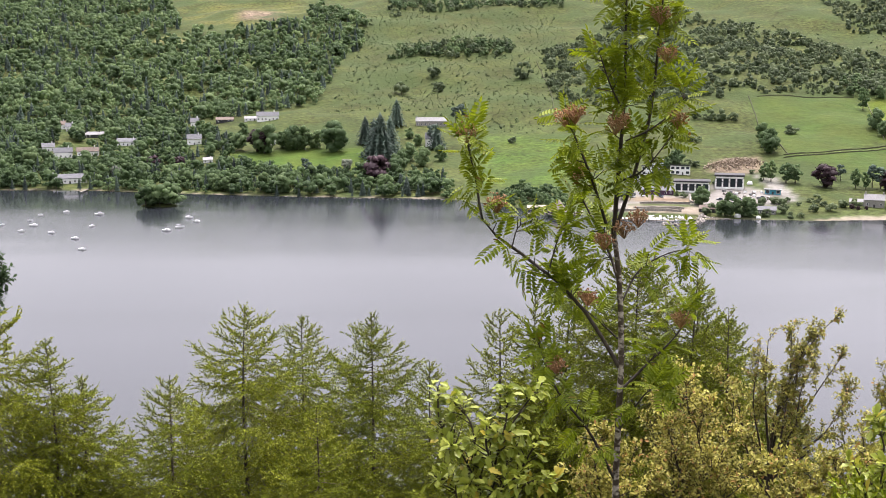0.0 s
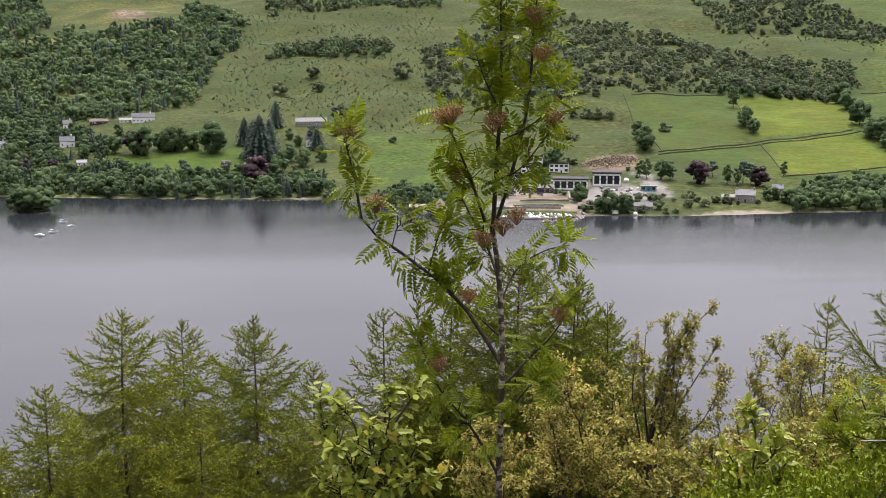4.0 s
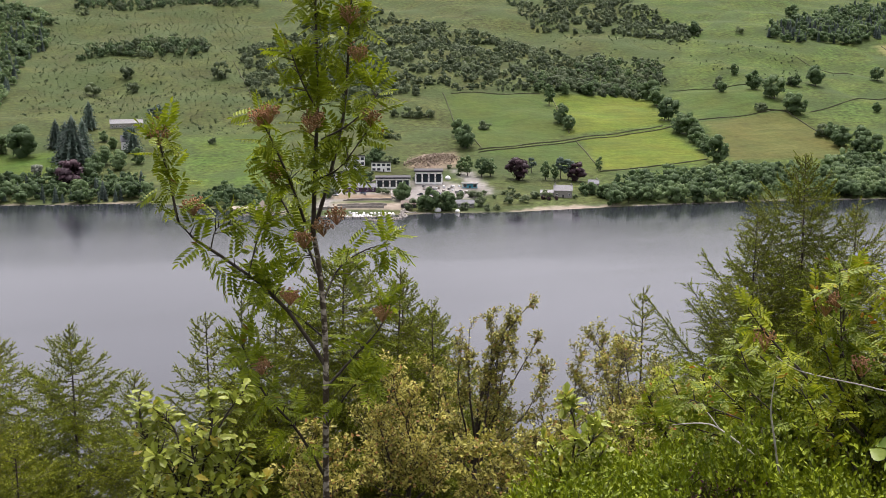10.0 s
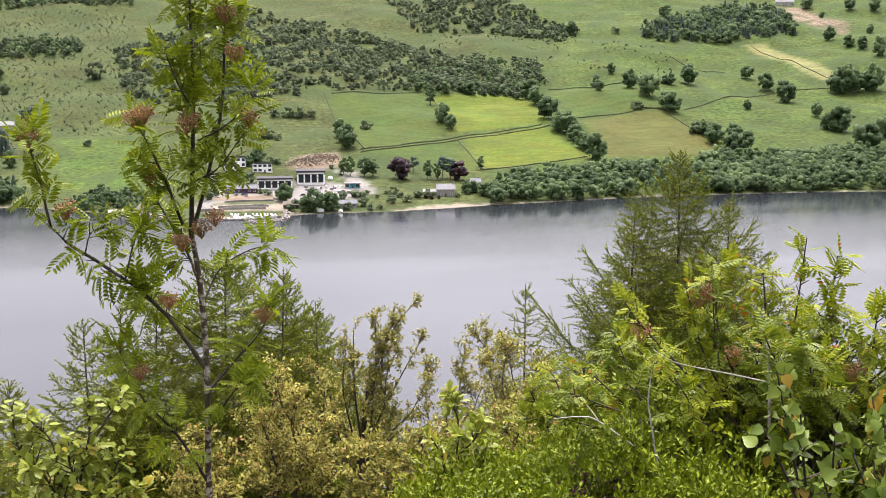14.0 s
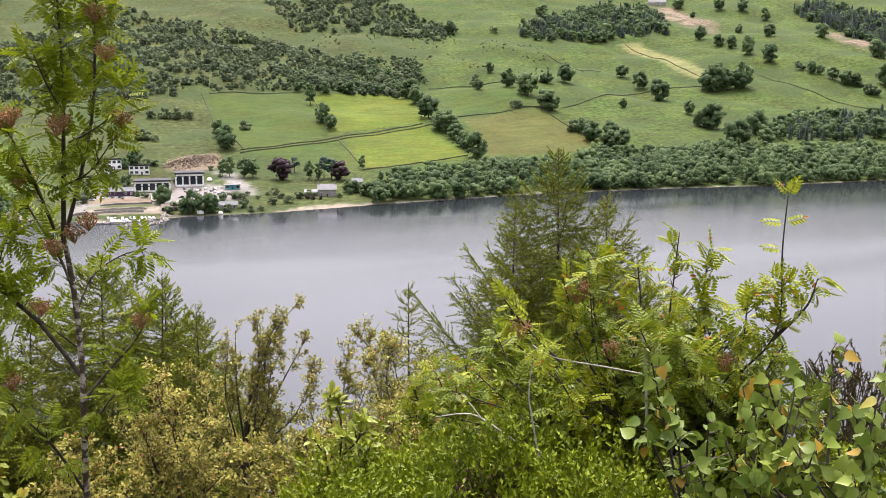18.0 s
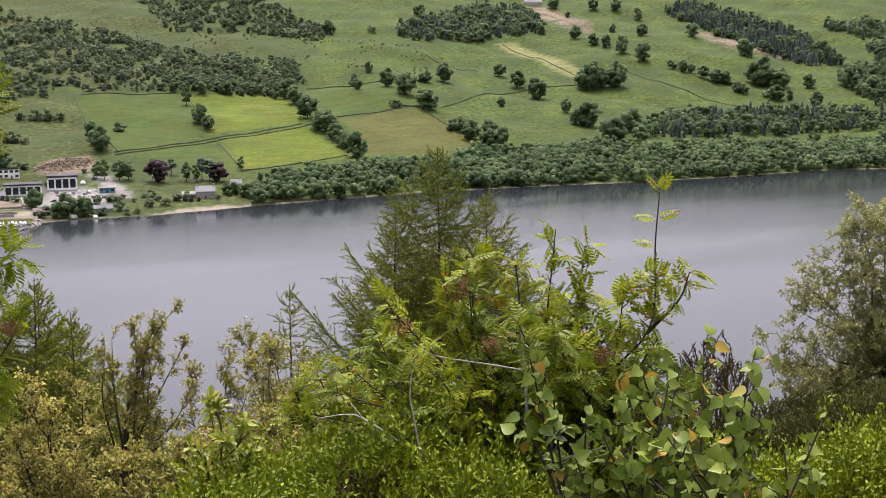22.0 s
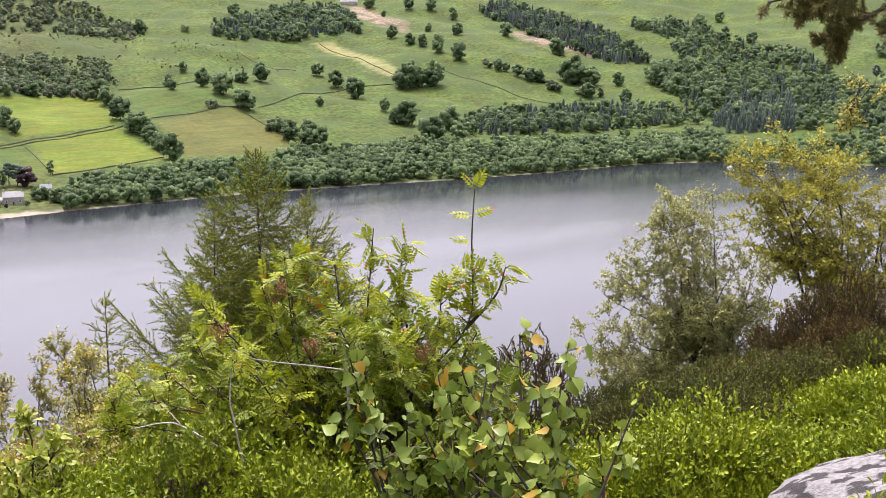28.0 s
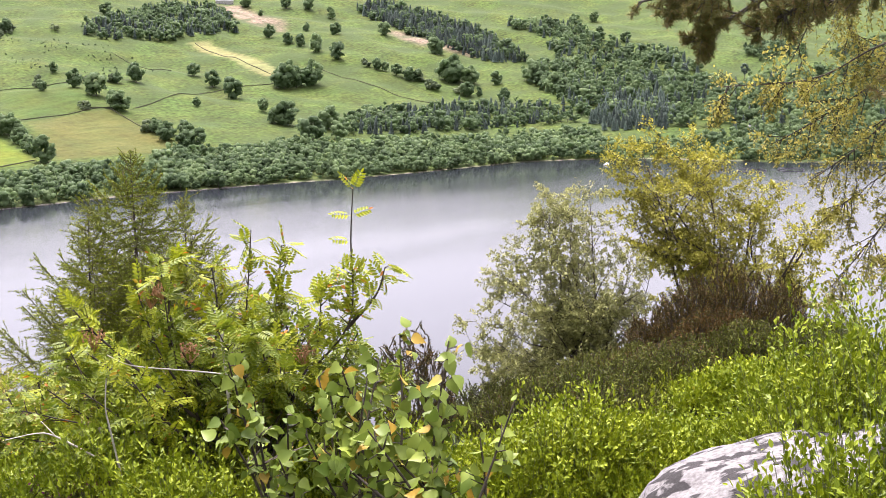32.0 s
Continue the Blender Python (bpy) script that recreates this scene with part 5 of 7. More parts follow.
# ---- blaeberry and heather on the ledge ----
def blaeberry(centre, rad, tall, stems, seed, mat=None, size=0.02):
    """A blaeberry bush: many upright leafy stems from a patch of ground."""
    rng = np.random.default_rng(seed)
    cx, cy = centre
    e = plant("blaeberry_bush", "low blaeberry bush with small bright green leaves", "shrub", (cx, cy, ground_z(cx, cy)), "blaeberry bushes on the ledge")
    stems = int(stems * 1.5)
    a = rng.uniform(0, 6.283, stems)
    r = rad * np.sqrt(rng.random(stems))
    x, y = cx + r * np.cos(a), cy + r * np.sin(a)
    z = height(x, y) - 0.02
    p0 = np.stack([x, y, z], -1)
    lean = rng.normal(size=(stems, 3)) * 0.1
    dome = np.clip(1 - 0.68 * (r / rad) ** 3, 0.3, 1) * tall * rng.uniform(0.7, 1.0, stems)
    lumps = swell(x, y, 0.19, seed)
    dome = dome * (0.8 + 0.3 * lumps)
    p1 = p0 + np.stack([lean[:, 0] * dome * 1.5, lean[:, 1] * dome * 1.5, dome], -1)
    sub("understorey", e, sticks(p0, p1, 0.0014, 0.0008), GREENSTEM, "thin wiry green stems")
    k = 8
    idx = np.repeat(np.arange(stems), k)
    u = rng.uniform(0.3, 1.0, len(idx))[:, None]
    q0 = p0[idx] + (p1[idx] - p0[idx]) * u
    q1 = q0 + unit(rng.normal(size=q0.shape) * np.array([1, 1, 0.3]) + np.array([0, 0, 1.1])) * rng.uniform(0.04, 0.1, (len(idx), 1))
    a0, a1 = np.concatenate([p0 + (p1 - p0) * 0.55, q0]), np.concatenate([p1, q1])
    pos, fwd, up = leaves_along(rng, a0, a1, 5, 0.45, 0.65)
    fwd = unit(fwd + np.array([0, 0, 0.38]))
    sub("foliage", e, place(*(OVAL if math.hypot(cx, cy) < 3.0 else TINY), pos, fwd, up + 0.4 * rng.normal(size=up.shape), size * rng.uniform(0.7, 1.25, len(pos))), mat or BLAEBERRY, "small oval leaves")


def heather(centre, rad, tall, stems, seed, bloom=0.0, mat=None, label="wiry brown-green heather clump"):
    rng = np.random.default_rng(seed)
    cx, cy = centre
    e = plant("heather_clump", label, "shrub", (cx, cy, ground_z(cx, cy)))
    stems *= 4
    a = rng.uniform(0, 6.283, stems)
    r = rad * np.sqrt(rng.random(stems))
    x, y = cx + r * np.cos(a), cy + r * np.sin(a)
    ground = np.stack([x, y, height(x, y) - 0.02], -1)
    out = np.stack([np.cos(a), np.sin(a), 0 * a], -1) * (r / rad)[:, None]
    lump = 1 + 0.13 * np.sin(7 * x / rad + seed) * np.sin(6 * y / rad)
    h = tall * np.sqrt(np.clip(1 - 0.9 * (r / rad) ** 2, 0.06, 1)) * lump * rng.uniform(0.3, 1.0, stems) ** 0.45
    p1 = ground + out * h[:, None] * 0.25 + np.stack([0 * h, 0 * h, h], -1)
    way = unit(out * 0.55 + np.array([0, 0, 1.0]) + 0.33 * rng.normal(size=p1.shape))
    p0 = p1 - way * rng.uniform(0.05, 0.11, (stems, 1))
    wood_ = slice(0, stems // 5)
    sub("understorey", e, joined([sticks(ground[wood_], p0[wood_], 0.003, 0.002), ribbons(p0, p1, 0.0025, 0.0012)]), TWIG)
    n = 24
    u = rng.uniform(0.0, 1, (stems, n, 1))
    pos = (p0[:, None] + (p1 - p0)[:, None] * u).reshape(-1, 3)
    ax = np.repeat(way, n, 0)
    fwd = unit(ax * 0.9 + 0.7 * rng.normal(size=pos.shape))
    sz = rng.uniform(0.009, 0.02, len(pos))
    thin = (np.array([(0, 0.16, 0), (0, -0.16, 0), (1, 0, 0)]), np.array([(0, 1, 2)]))
    sub("heath_cover", e, place(*thin, pos, fwd, rng.normal(size=pos.shape), sz), mat or HEATHER, "short wiry sprigs")
    if bloom:
        k = rng.random(len(pos)) < bloom
        pos2 = pos[k] + np.array([0, 0, 0.02])
        sub("bloom", e, place(*SMALL, pos2, rng.normal(size=pos2.shape), rng.normal(size=pos2.shape), 0.012), BLOOM, "purple flower bells")


def on_ledge(az, d):
    return (d * math.sin(radians(az)), d * math.cos(radians(az)))


k = 0
for az, d, rad, tall, n in [(31.1, 3.75, 0.24, 0.51, 260), (33.1, 3.60, 0.22, 0.57, 220), (35.5, 3.50, 0.20, 0.63, 170), (24.4, 3.60, 0.20, 0.45, 180), (22.0, 3.60, 0.22, 0.51, 180), (15, 4.2, 0.25, 0.25, 150), (17, 4.1, 0.3, 0.36, 190), (20, 4.3, 0.32, 0.38, 200), (22.5, 4.0, 0.3, 0.35, 190), (25.5, 4.2, 0.3, 0.4, 200),
                            (28, 4.0, 0.3, 0.42, 200), (30.5, 4.2, 0.32, 0.5, 220), (33, 4.1, 0.32, 0.56, 240), (36, 4.2, 0.3, 0.5, 200), (39, 4.3, 0.3, 0.42, 180), (42, 4.3, 0.3, 0.38, 160),
                            (45, 4.3, 0.3, 0.38, 160), (48.2, 4.2, 0.3, 0.38, 220), (51.4, 4.1, 0.3, 0.5, 270), (54.2, 4.2, 0.27, 0.34, 200), (57, 4.5, 0.3, 0.17, 160), (60, 4.5, 0.3, 0.19, 180),
                            (62.9, 4.3, 0.27, 0.5, 240), (65.6, 4.0, 0.36, 0.68, 330), (68, 4.1, 0.4, 0.75, 300), (68.5, 2.75, 0.26, 0.93, 800), (65.1, 2.7, 0.15, 0.78, 420), (49, 3.5, 0.2, 0.14, 110), (46, 3.5, 0.2, 0.16, 110),
                            (36, 3.6, 0.22, 0.2, 150), (32, 3.6, 0.25, 0.3, 170), (24, 3.6, 0.22, 0.2, 140), (52.4, 3.55, 0.2, 0.15, 120), (55, 3.95, 0.2, 0.14, 110), (58.5, 4.05, 0.2, 0.12, 100)]:
    k += 1
    blaeberry(on_ledge(az, d), rad, tall, n, 100 + k)
for az, d, rad, tall, n in [(57.4, 5.1, 0.22, 0.08, 60), (59.6, 5.2, 0.22, 0.1, 60), (61.6, 5.3, 0.25, 0.12, 80), (63.6, 5.4, 0.28, 0.2, 110)]:
    k += 1
    blaeberry(on_ledge(az, d), rad, tall, n, 100 + k)
heather(on_ledge(27.3, 3.75), 0.15, 0.36, 90, 141, 0.14, HEATH_GREEN, "heather clump with purple flowers")
heather(on_ledge(29.6, 3.8), 0.13, 0.34, 70, 142, 0.14, HEATHER, "heather clump with purple flowers")
for az, d, rad, tall, n, seed in [(59.3, 6.75, 0.38, 0.74, 330, 144), (57.5, 6.7, 0.34, 0.62, 300, 143), (55.9, 6.65, 0.28, 0.48, 220, 151), (58.2, 6.2, 0.25, 0.26, 180, 152)]:
    heather(on_ledge(az, d), rad, tall, n, seed, 0, None, "rounded rusty brown heather clump")
for az, d, rad, tall, n, seed in [(54.5, 6.1, 0.2, 0.26, 190, 145), (53.4, 6.0, 0.2, 0.22, 170, 150), (60.4, 5.9, 0.17, 0.24, 170, 153), (61.4, 7.1, 0.36, 0.4, 260, 146), (62.9, 7.0, 0.3, 0.36, 220, 154)]:
    heather(on_ledge(az, d), rad, tall, n, seed, 0, HEATH_GREEN, "green heather clump beside the brown one")
heather(on_ledge(44.5, 5.0), 0.14, 0.5, 90, 147, 0, None, "upright brown heather clump")
for i, (az, d) in enumerate([(50, 5.3), (53, 5.6), (56, 5.7), (59, 5.9), (62, 6.2), (47, 5.4)]):
    heather(on_ledge(az, d), 0.35, 0.16, 130, 160 + i, 0, (None if i == 2 else HEATH_GREEN), "low dark heather under the taller clumps")
for i, (az, d) in enumerate([(51.5, 5.3), (53.2, 5.2), (55.0, 5.3), (52.4, 5.0), (54.2, 4.9), (56.4, 5.5), (50.0, 5.0)]):
    heather(on_ledge(az, d), 0.24, 0.22, 110, 170 + i, 0, HEATH_GREEN, "low green heather under the taller clumps")
heather(on_ledge(47.5, 6.2), 0.3, 0.3, 140, 148, 0, HEATH_GREEN)
heather(on_ledge(49.8, 6.2), 0.3, 0.24, 140, 149, 0, HEATH_GREEN)


# ---- lichened boulder ----
def boulder():
    m, n, l, b = nodes_of("lichened_rock")
    patch, fine, grain = noise_node(n, l, 7, 10), noise_node(n, l, 40, 5), noise_node(n, l, 120, 4)
    c = mixed(n, l, span(n, l, fine.outputs["Fac"], 0.35, 0.65), (0.115, 0.11, 0.102), (0.2, 0.195, 0.187))
    c = mixed(n, l, span(n, l, patch.outputs["Fac"], 0.5, 0.55, 0, 0.9), c, (0.016, 0.0145, 0.0135))
    l.new(c, b.inputs["Base Color"])
    b.inputs["Roughness"].default_value, b.inputs["Specular IOR Level"].default_value = 0.9, 0.15
    bumped(n, l, b, grain.outputs["Fac"], 0.6, 0.01)
    bm = bmesh.new()
    bmesh.ops.create_icosphere(bm, subdivisions=5, radius=1)
    for v in bm.verts:
        p = v.co
        q = noise.fractal(p * 1.3 + Vector((3, 1, 7)), 0.9, 2.0, 5) * 0.16 + noise.noise(p * 0.9) * 0.15
        v.co = p * (1 + q)
        v.co.z += 0.08 * noise.noise(p * 2.6)
    for f in bm.faces:
        f.smooth = True
    me = bpy.data.meshes.new("boulder")
    bm.to_mesh(me)
    bm.free()
    me.materials.append(m)
    ob = new("boulder", me)
    ob.location = (3.187, 1.571, 113.509)
    ob.scale = (0.64, 0.42, 0.31)
    ob.rotation_euler = (0.0, radians(-20), radians(-58))
    return tagged(ob, "pale lichen-covered boulder among blaeberry", "boulder")


boulder()

# ---- trees at the right: birch, beech-like tree, hanging boughs, pine ----
scrub_tree("birch_tree", "fine-twigged birch with small grey-green leaves", "tree", (13.448, 10.298, 108.1),
           [(13.39, 10.38, 112.91), (13.25, 10.86, 112.72), (13.02, 10.36, 112.52), (12.95, 10.91, 112.58), (12.80, 11.08, 111.97), (12.64, 11.41, 111.62), (12.47, 11.46, 111.31), (12.43, 11.64, 110.87), (12.31, 11.62, 110.56), (12.32, 11.46, 110.17), (12.29, 10.91, 111.11), (12.27, 10.78, 110.65), (12.59, 10.57, 111.52), (12.83, 10.59, 112.11), (12.67, 10.15, 111.81), (12.82, 9.97, 111.34), (12.46, 10.25, 111.04), (12.40, 10.48, 110.37), (12.69, 10.13, 110.55), (12.39, 11.09, 110.08), (13.41, 10.18, 112.18), (13.36, 9.92, 111.75), (13.26, 9.72, 111.16), (13.17, 9.83, 110.68), (12.81, 10.92, 109.94), (13.25, 10.07, 110.21), (12.28, 11.22, 110.73), (13.11, 11.49, 111.30), (13.51, 11.33, 110.49), (13.86, 10.91, 111.87), (13.12, 11.64, 110.07), (13.51, 9.71, 111.95), (13.53, 9.52, 111.47), (13.39, 9.54, 111.02), (13.85, 9.58, 111.81), (13.34, 9.62, 110.53)],
           (13.384, 10.380, 110.366), 0.05, SMALL, BIRCH_LEAF, 0.042, TWIG, 91, 9, 0.5, 13, 8, -0.2, shorten=0.1)
scrub_tree("beech_tree", "spreading tree with layered yellow-green sprays", "tree", (13.85, 7.93, 108.6),
           [(12.71, 9.28, 113.36), (12.92, 9.17, 113.48), (13.18, 8.97, 113.55), (13.38, 8.67, 113.36), (13.34, 8.36, 113.28), (12.83, 8.95, 112.98), (13.10, 8.55, 112.96), (13.24, 8.14, 112.81), (13.59, 7.96, 112.80), (13.80, 7.78, 112.94), (13.89, 7.21, 112.64), (13.81, 7.36, 112.35), (14.04, 7.35, 111.89), (13.96, 7.71, 111.52), (13.38, 7.72, 112.21), (12.88, 8.70, 112.43), (12.71, 9.11, 112.61), (12.94, 8.25, 112.34), (14.28, 7.75, 111.94)],
           (13.732, 8.104, 111.743), 0.065, SMALL, BEECH_LEAF, 0.042, TWIG, 92, 13, 0.55, 11, 7, 0.0, shorten=0.1, flat=0.3)


def hanging_tree():
    """A tree outside the view whose golden sprays hang into it."""
    rng = np.random.default_rng(6)
    base = (8.845, 1.989, 111.865)
    tree = plant("hornbeam_tree", "tree with drooping golden-olive leafy boughs", "tree", base)
    _, arr = limb([base, (8.781, 2.248, 113.748), (8.713, 2.492, 115.189), (8.593, 2.874, 116.931)], 0.13, 0.07, 12, 9)
    sub("trunk", tree, arr, TWIG, "", True)
    lines = [
        [(8.636, 2.743, 116.413), (8.304, 3.613, 115.941), (8.109, 4.026, 115.128), (8.215, 3.808, 114.782)],
        [(8.673, 2.627, 115.719), (8.410, 3.364, 115.050), (8.124, 3.994, 114.506), (7.916, 4.387, 114.217)],
        [(8.410, 3.364, 115.050), (8.031, 3.729, 114.900), (7.751, 4.063, 114.672), (7.347, 4.559, 114.612)],
        [(8.744, 2.387, 114.655), (8.491, 3.156, 114.374), (8.265, 3.700, 114.042), (8.093, 4.057, 113.703)],
        [(8.491, 3.156, 114.374), (8.144, 3.479, 113.953), (8.020, 3.753, 113.505), (7.927, 3.941, 113.209)],
        [(8.304, 3.613, 115.941), (7.927, 3.715, 115.416), (7.669, 4.004, 115.123), (7.591, 4.149, 114.787)],
        [(8.412, 3.359, 114.975), (8.009, 3.537, 114.530), (7.806, 3.736, 114.228), (7.646, 4.047, 113.947)],
        [(8.746, 2.377, 114.547), (8.727, 3.097, 113.935), (8.550, 3.548, 113.545), (8.433, 3.813, 113.319)],
    ]
    paths = []
    for c in lines:
        p, arr = limb(c, 0.009, 0.003, 14, 6)
        sub("branch", tree, arr, TWIG, "", True)
        paths.append(p)
    rods, lv = leafy(rng, [p[3:] for p in paths], 19, 0.42, 10, SMALL, 0.029, 0.05, -0.6, 50, 7)
    sub("brushwood", tree, rods, TWIG)
    sub("foliage", tree, lv, GOLD_LEAF, "golden-olive drooping leaves")


hanging_tree()


def pine_bough():
    rng = np.random.default_rng(7)
    base = (6.967, 1.188, 112.643)
    tree = plant("pine_tree", "old pine with dark tufted needles overhead", "tree", base)
    _, arr = limb([base, (6.922, 1.422, 114.606), (6.820, 1.839, 117.195)], 0.16, 0.12, 10, 10)
    sub("trunk", tree, arr, BARK, "", True)
    lines = [
        [(6.876, 1.625, 116.055), (6.357, 2.570, 115.595), (5.831, 3.198, 115.322), (5.337, 3.785, 115.139)],
        [(6.047, 3.005, 115.407), (5.806, 3.242, 115.209), (5.649, 3.502, 115.010), (5.596, 3.585, 114.937)],
        [(6.163, 2.766, 115.485), (5.925, 3.024, 115.235), (5.749, 3.139, 115.094), (5.668, 3.280, 114.995)],
        [(6.357, 2.570, 115.595), (6.260, 2.794, 115.266), (6.079, 3.161, 115.127)],
        [(6.895, 1.543, 115.406), (6.557, 2.333, 115.150), (6.406, 2.711, 114.864), (6.320, 2.903, 114.655)],
        [(5.675, 3.268, 115.319), (5.546, 3.478, 115.180), (5.421, 3.666, 115.096)],
    ]
    tw0, tw1 = [], []
    for c in lines:
        p, arr = limb(c, 0.018, 0.006, 12, 6)
        sub("branch", tree, arr, BARK, "", True)
        a, b, _, _ = side_twigs(rng, p, 66, 0.19, 0.3, 55, 0.05)
        tw0.append(a)
        tw1.append(b)
    a, b = np.concatenate(tw0), np.concatenate(tw1)
    sub("brushwood", tree, sticks(a, b, 0.006, 0.004, 4), BARK)
    n = 140
    u = rng.uniform(0.35, 1.05, (len(a), n, 1))
    pos = (a[:, None] + (b - a)[:, None] * u).reshape(-1, 3)
    ax = np.repeat(unit(b - a), n, 0)
    fwd = unit(0.7 * ax + 0.75 * rng.normal(size=pos.shape))
    thin = (np.array([(0, 0.055, 0), (0, -0.055, 0), (1, 0, 0)]), np.array([(0, 1, 2)]))
    sub("needle_cover", tree, place(*thin, pos, fwd, rng.normal(size=pos.shape), rng.uniform(0.03, 0.048, len(pos))), PINE_LEAF, "stiff dark needles in tufts")


pine_bough()

scrub_tree("oak_tree", "leafy oak on the slope below", "tree", (-12.170, 27.421, 102.388),
           [(-10.391, 28.143, 109.799), (-10.660, 28.042, 110.222), (-11.212, 27.826, 110.592), (-11.828, 27.570, 109.706), (-10.531, 28.091, 109.402), (-11.163, 27.846, 109.518)],
           (-11.504, 27.707, 107.646), 0.12, SMALL, GREEN, 0.12, TWIG, 95, 7, 0.6, 7, 4)


# ---- single trees in the fields and gardens ----
def field_tree_mesh(kind, seed):
    rng = np.random.default_rng(seed)
    if kind == "fir":
        return spruce_crown(rng, 13, 11, 0.26)
    if kind == "pine":
        v, f = broad_crown(rng, 22, 220, 0.24, 0.3, 0.03)
        return v, f
    if kind == "poplar":
        return broad_crown(rng, 20, 440, 0.2, 0.04, 0.034, 0.4)
    if kind == "bush":
        return broad_crown(rng, 12, 280, 0.55, -0.08, 0.055)
    return broad_crown(rng, 30, 960, rng.uniform(0.36, 0.42), 0.03, 0.03)


TREE_KINDS = {}
for kind, name, label, cat, mat, count in [
        ("oak", "field_tree", "rounded broadleaved tree standing in pasture", "tree", GREEN, 4), ("fir", "conifer", "tall dark conifer by the gardens", "tree", DARK, 2),
        ("pine", "pine", "dark rugged pine beside a house", "tree", DARK, 2), ("poplar", "upright_tree", "narrow upright green tree", "tree", GREEN, 2),
        ("bush", "bush", "low rounded bush on the grass", "bush", SCRUB, 3), ("copper", "copper_beech", "dark purple copper beech", "tree", COPPER, 2), ("silver", "silver_tree", "small silvery whitebeam tree", "tree", SILVER, 1)]:
    TREE_KINDS[kind] = []
    for i in range(count):
        cv, cf = field_tree_mesh({"copper": "oak", "silver": "oak"}.get(kind, kind), 300 + 7 * i + len(kind))
        rng = np.random.default_rng(i)
        tv, tf = trunk_arrays(0.4, 0.022, rng, 6)
        TREE_KINDS[kind].append((name, label, cat, mesh_from("trunk", tv, tf, [BARK]), [mesh_from("crown", cv, cf, [mat], tones=np.full(len(cv), t), smooth=True) for t in (0.42, 0.6, 0.8)]))
tree_rng = random.Random(8)


def far_tree(kind, x, y, h):
    name, label, cat, trunk, crowns = tree_rng.choice(TREE_KINDS[kind])
    e = new(name)
    e.location = (x, y, ground_z(x, y) - 0.3)
    wide = h * tree_rng.uniform(0.95, 1.2)
    wide = wide * 1.3 if kind == "fir" else wide
    e.scale = (wide, wide, h)
    e.rotation_euler = (0, 0, tree_rng.uniform(0, 6.28))
    tagged(e, label, cat)
    part("trunk", trunk, e)
    part("crown", tree_rng.choice(crowns), e)


far_tree("poplar", 369.3, 1071.1, 23.2)
far_tree("oak", 352.5, 992.2, 17.7)
far_tree("oak", 354.6, 973.4, 13.5)
far_tree("oak", 249.9, 925.9, 19.7)
far_tree("oak", 253.7, 959.0, 15.7)
far_tree("oak", 250.9, 940.1, 15.4)
far_tree("bush", 282.0, 987.5, 8.1)
far_tree("bush", 286.7, 988.3, 6.7)
far_tree("oak", 440.1, 868.9, 22.7)
far_tree("oak", 456.4, 998.6, 21.5)
far_tree("oak", 449.6, 962.1, 17.8)
far_tree("oak", 454.6, 954.3, 19.7)
far_tree("oak", 449.9, 931.0, 15.4)
far_tree("oak", 445.9, 909.6, 14.2)
far_tree("oak", 445.3, 897.6, 13.1)
far_tree("oak", 479.3, 1095.7, 21.2)
far_tree("oak", 474.2, 1066.3, 18.5)
far_tree("oak", 543.5, 1071.0, 11.2)
far_tree("oak", 577.9, 1074.5, 19.3)
far_tree("oak", 583.1, 1041.9, 23.4)
far_tree("bush", 604.8, 1096.3, 9.3)
far_tree("oak", 597.5, 1150.0, 12.1)
far_tree("oak", 657.0, 1093.8, 21.4)
far_tree("oak", 630.5, 1085.1, 11.7)
far_tree("bush", 624.7, 1088.5, 8.2)
far_tree("oak", 579.3, 991.1, 20.3)
far_tree("oak", 578.4, 1000.9, 18.3)
far_tree("oak", 740.4, 1114.5, 15.0)
far_tree("oak", 732.3, 1069.3, 19.3)
far_tree("oak", 725.3, 1023.0, 23.4)
far_tree("oak", 660.9, 993.2, 10.0)
far_tree("oak", 712.7, 955.5, 14.4)
far_tree("oak", 698.5, 904.8, 24.5)
far_tree("oak", 815.1, 1056.1, 28.6)
far_tree("bush", 566.7, 929.9, 10.2)
far_tree("oak", 570.7, 921.6, 14.2)
far_tree("oak", 568.1, 900.9, 17.9)
far_tree("oak", 570.8, 872.9, 17.5)
far_tree("oak", 563.8, 870.4, 14.5)
far_tree("oak", 821.3, 1434.5, 17.0)
far_tree("oak", 651.9, 1365.3, 16.9)
far_tree("oak", 647.1, 1407.4, 11.6)
far_tree("bush", 549.7, 1005.6, 7.5)
far_tree("bush", 550.3, 1012.1, 6.4)
far_tree("bush", 225.4, 1032.7, 8.9)
far_tree("bush", 234.7, 1029.6, 9.8)
far_tree("bush", 244.2, 1027.4, 8.9)
far_tree("bush", 216.2, 1035.7, 7.9)
far_tree("bush", 202.7, 961.9, 6.4)
far_tree("bush", 197.5, 970.1, 7.4)
far_tree("bush", 192.8, 970.0, 9.2)
far_tree("oak", 174.1, 899.3, 12.0)
far_tree("bush", 187.5, 891.5, 5.9)
far_tree("oak", 476.9, 1128.4, 12.6)
far_tree("oak", 451.9, 1111.7, 12.3)
far_tree("oak", 420.1, 1105.9, 13.2)
far_tree("oak", 396.2, 1104.1, 12.0)
far_tree("oak", 821.4, 1056.2, 31.2)
far_tree("oak", 827.8, 1049.9, 24.9)
far_tree("oak", 852.6, 1050.6, 29.0)
far_tree("oak", 841.4, 1048.0, 22.6)
far_tree("oak", 957.7, 1230.1, 16.0)
far_tree("oak", 958.4, 1205.4, 17.2)
far_tree("oak", 943.9, 1159.3, 23.7)
far_tree("oak", 947.9, 1120.9, 21.9)
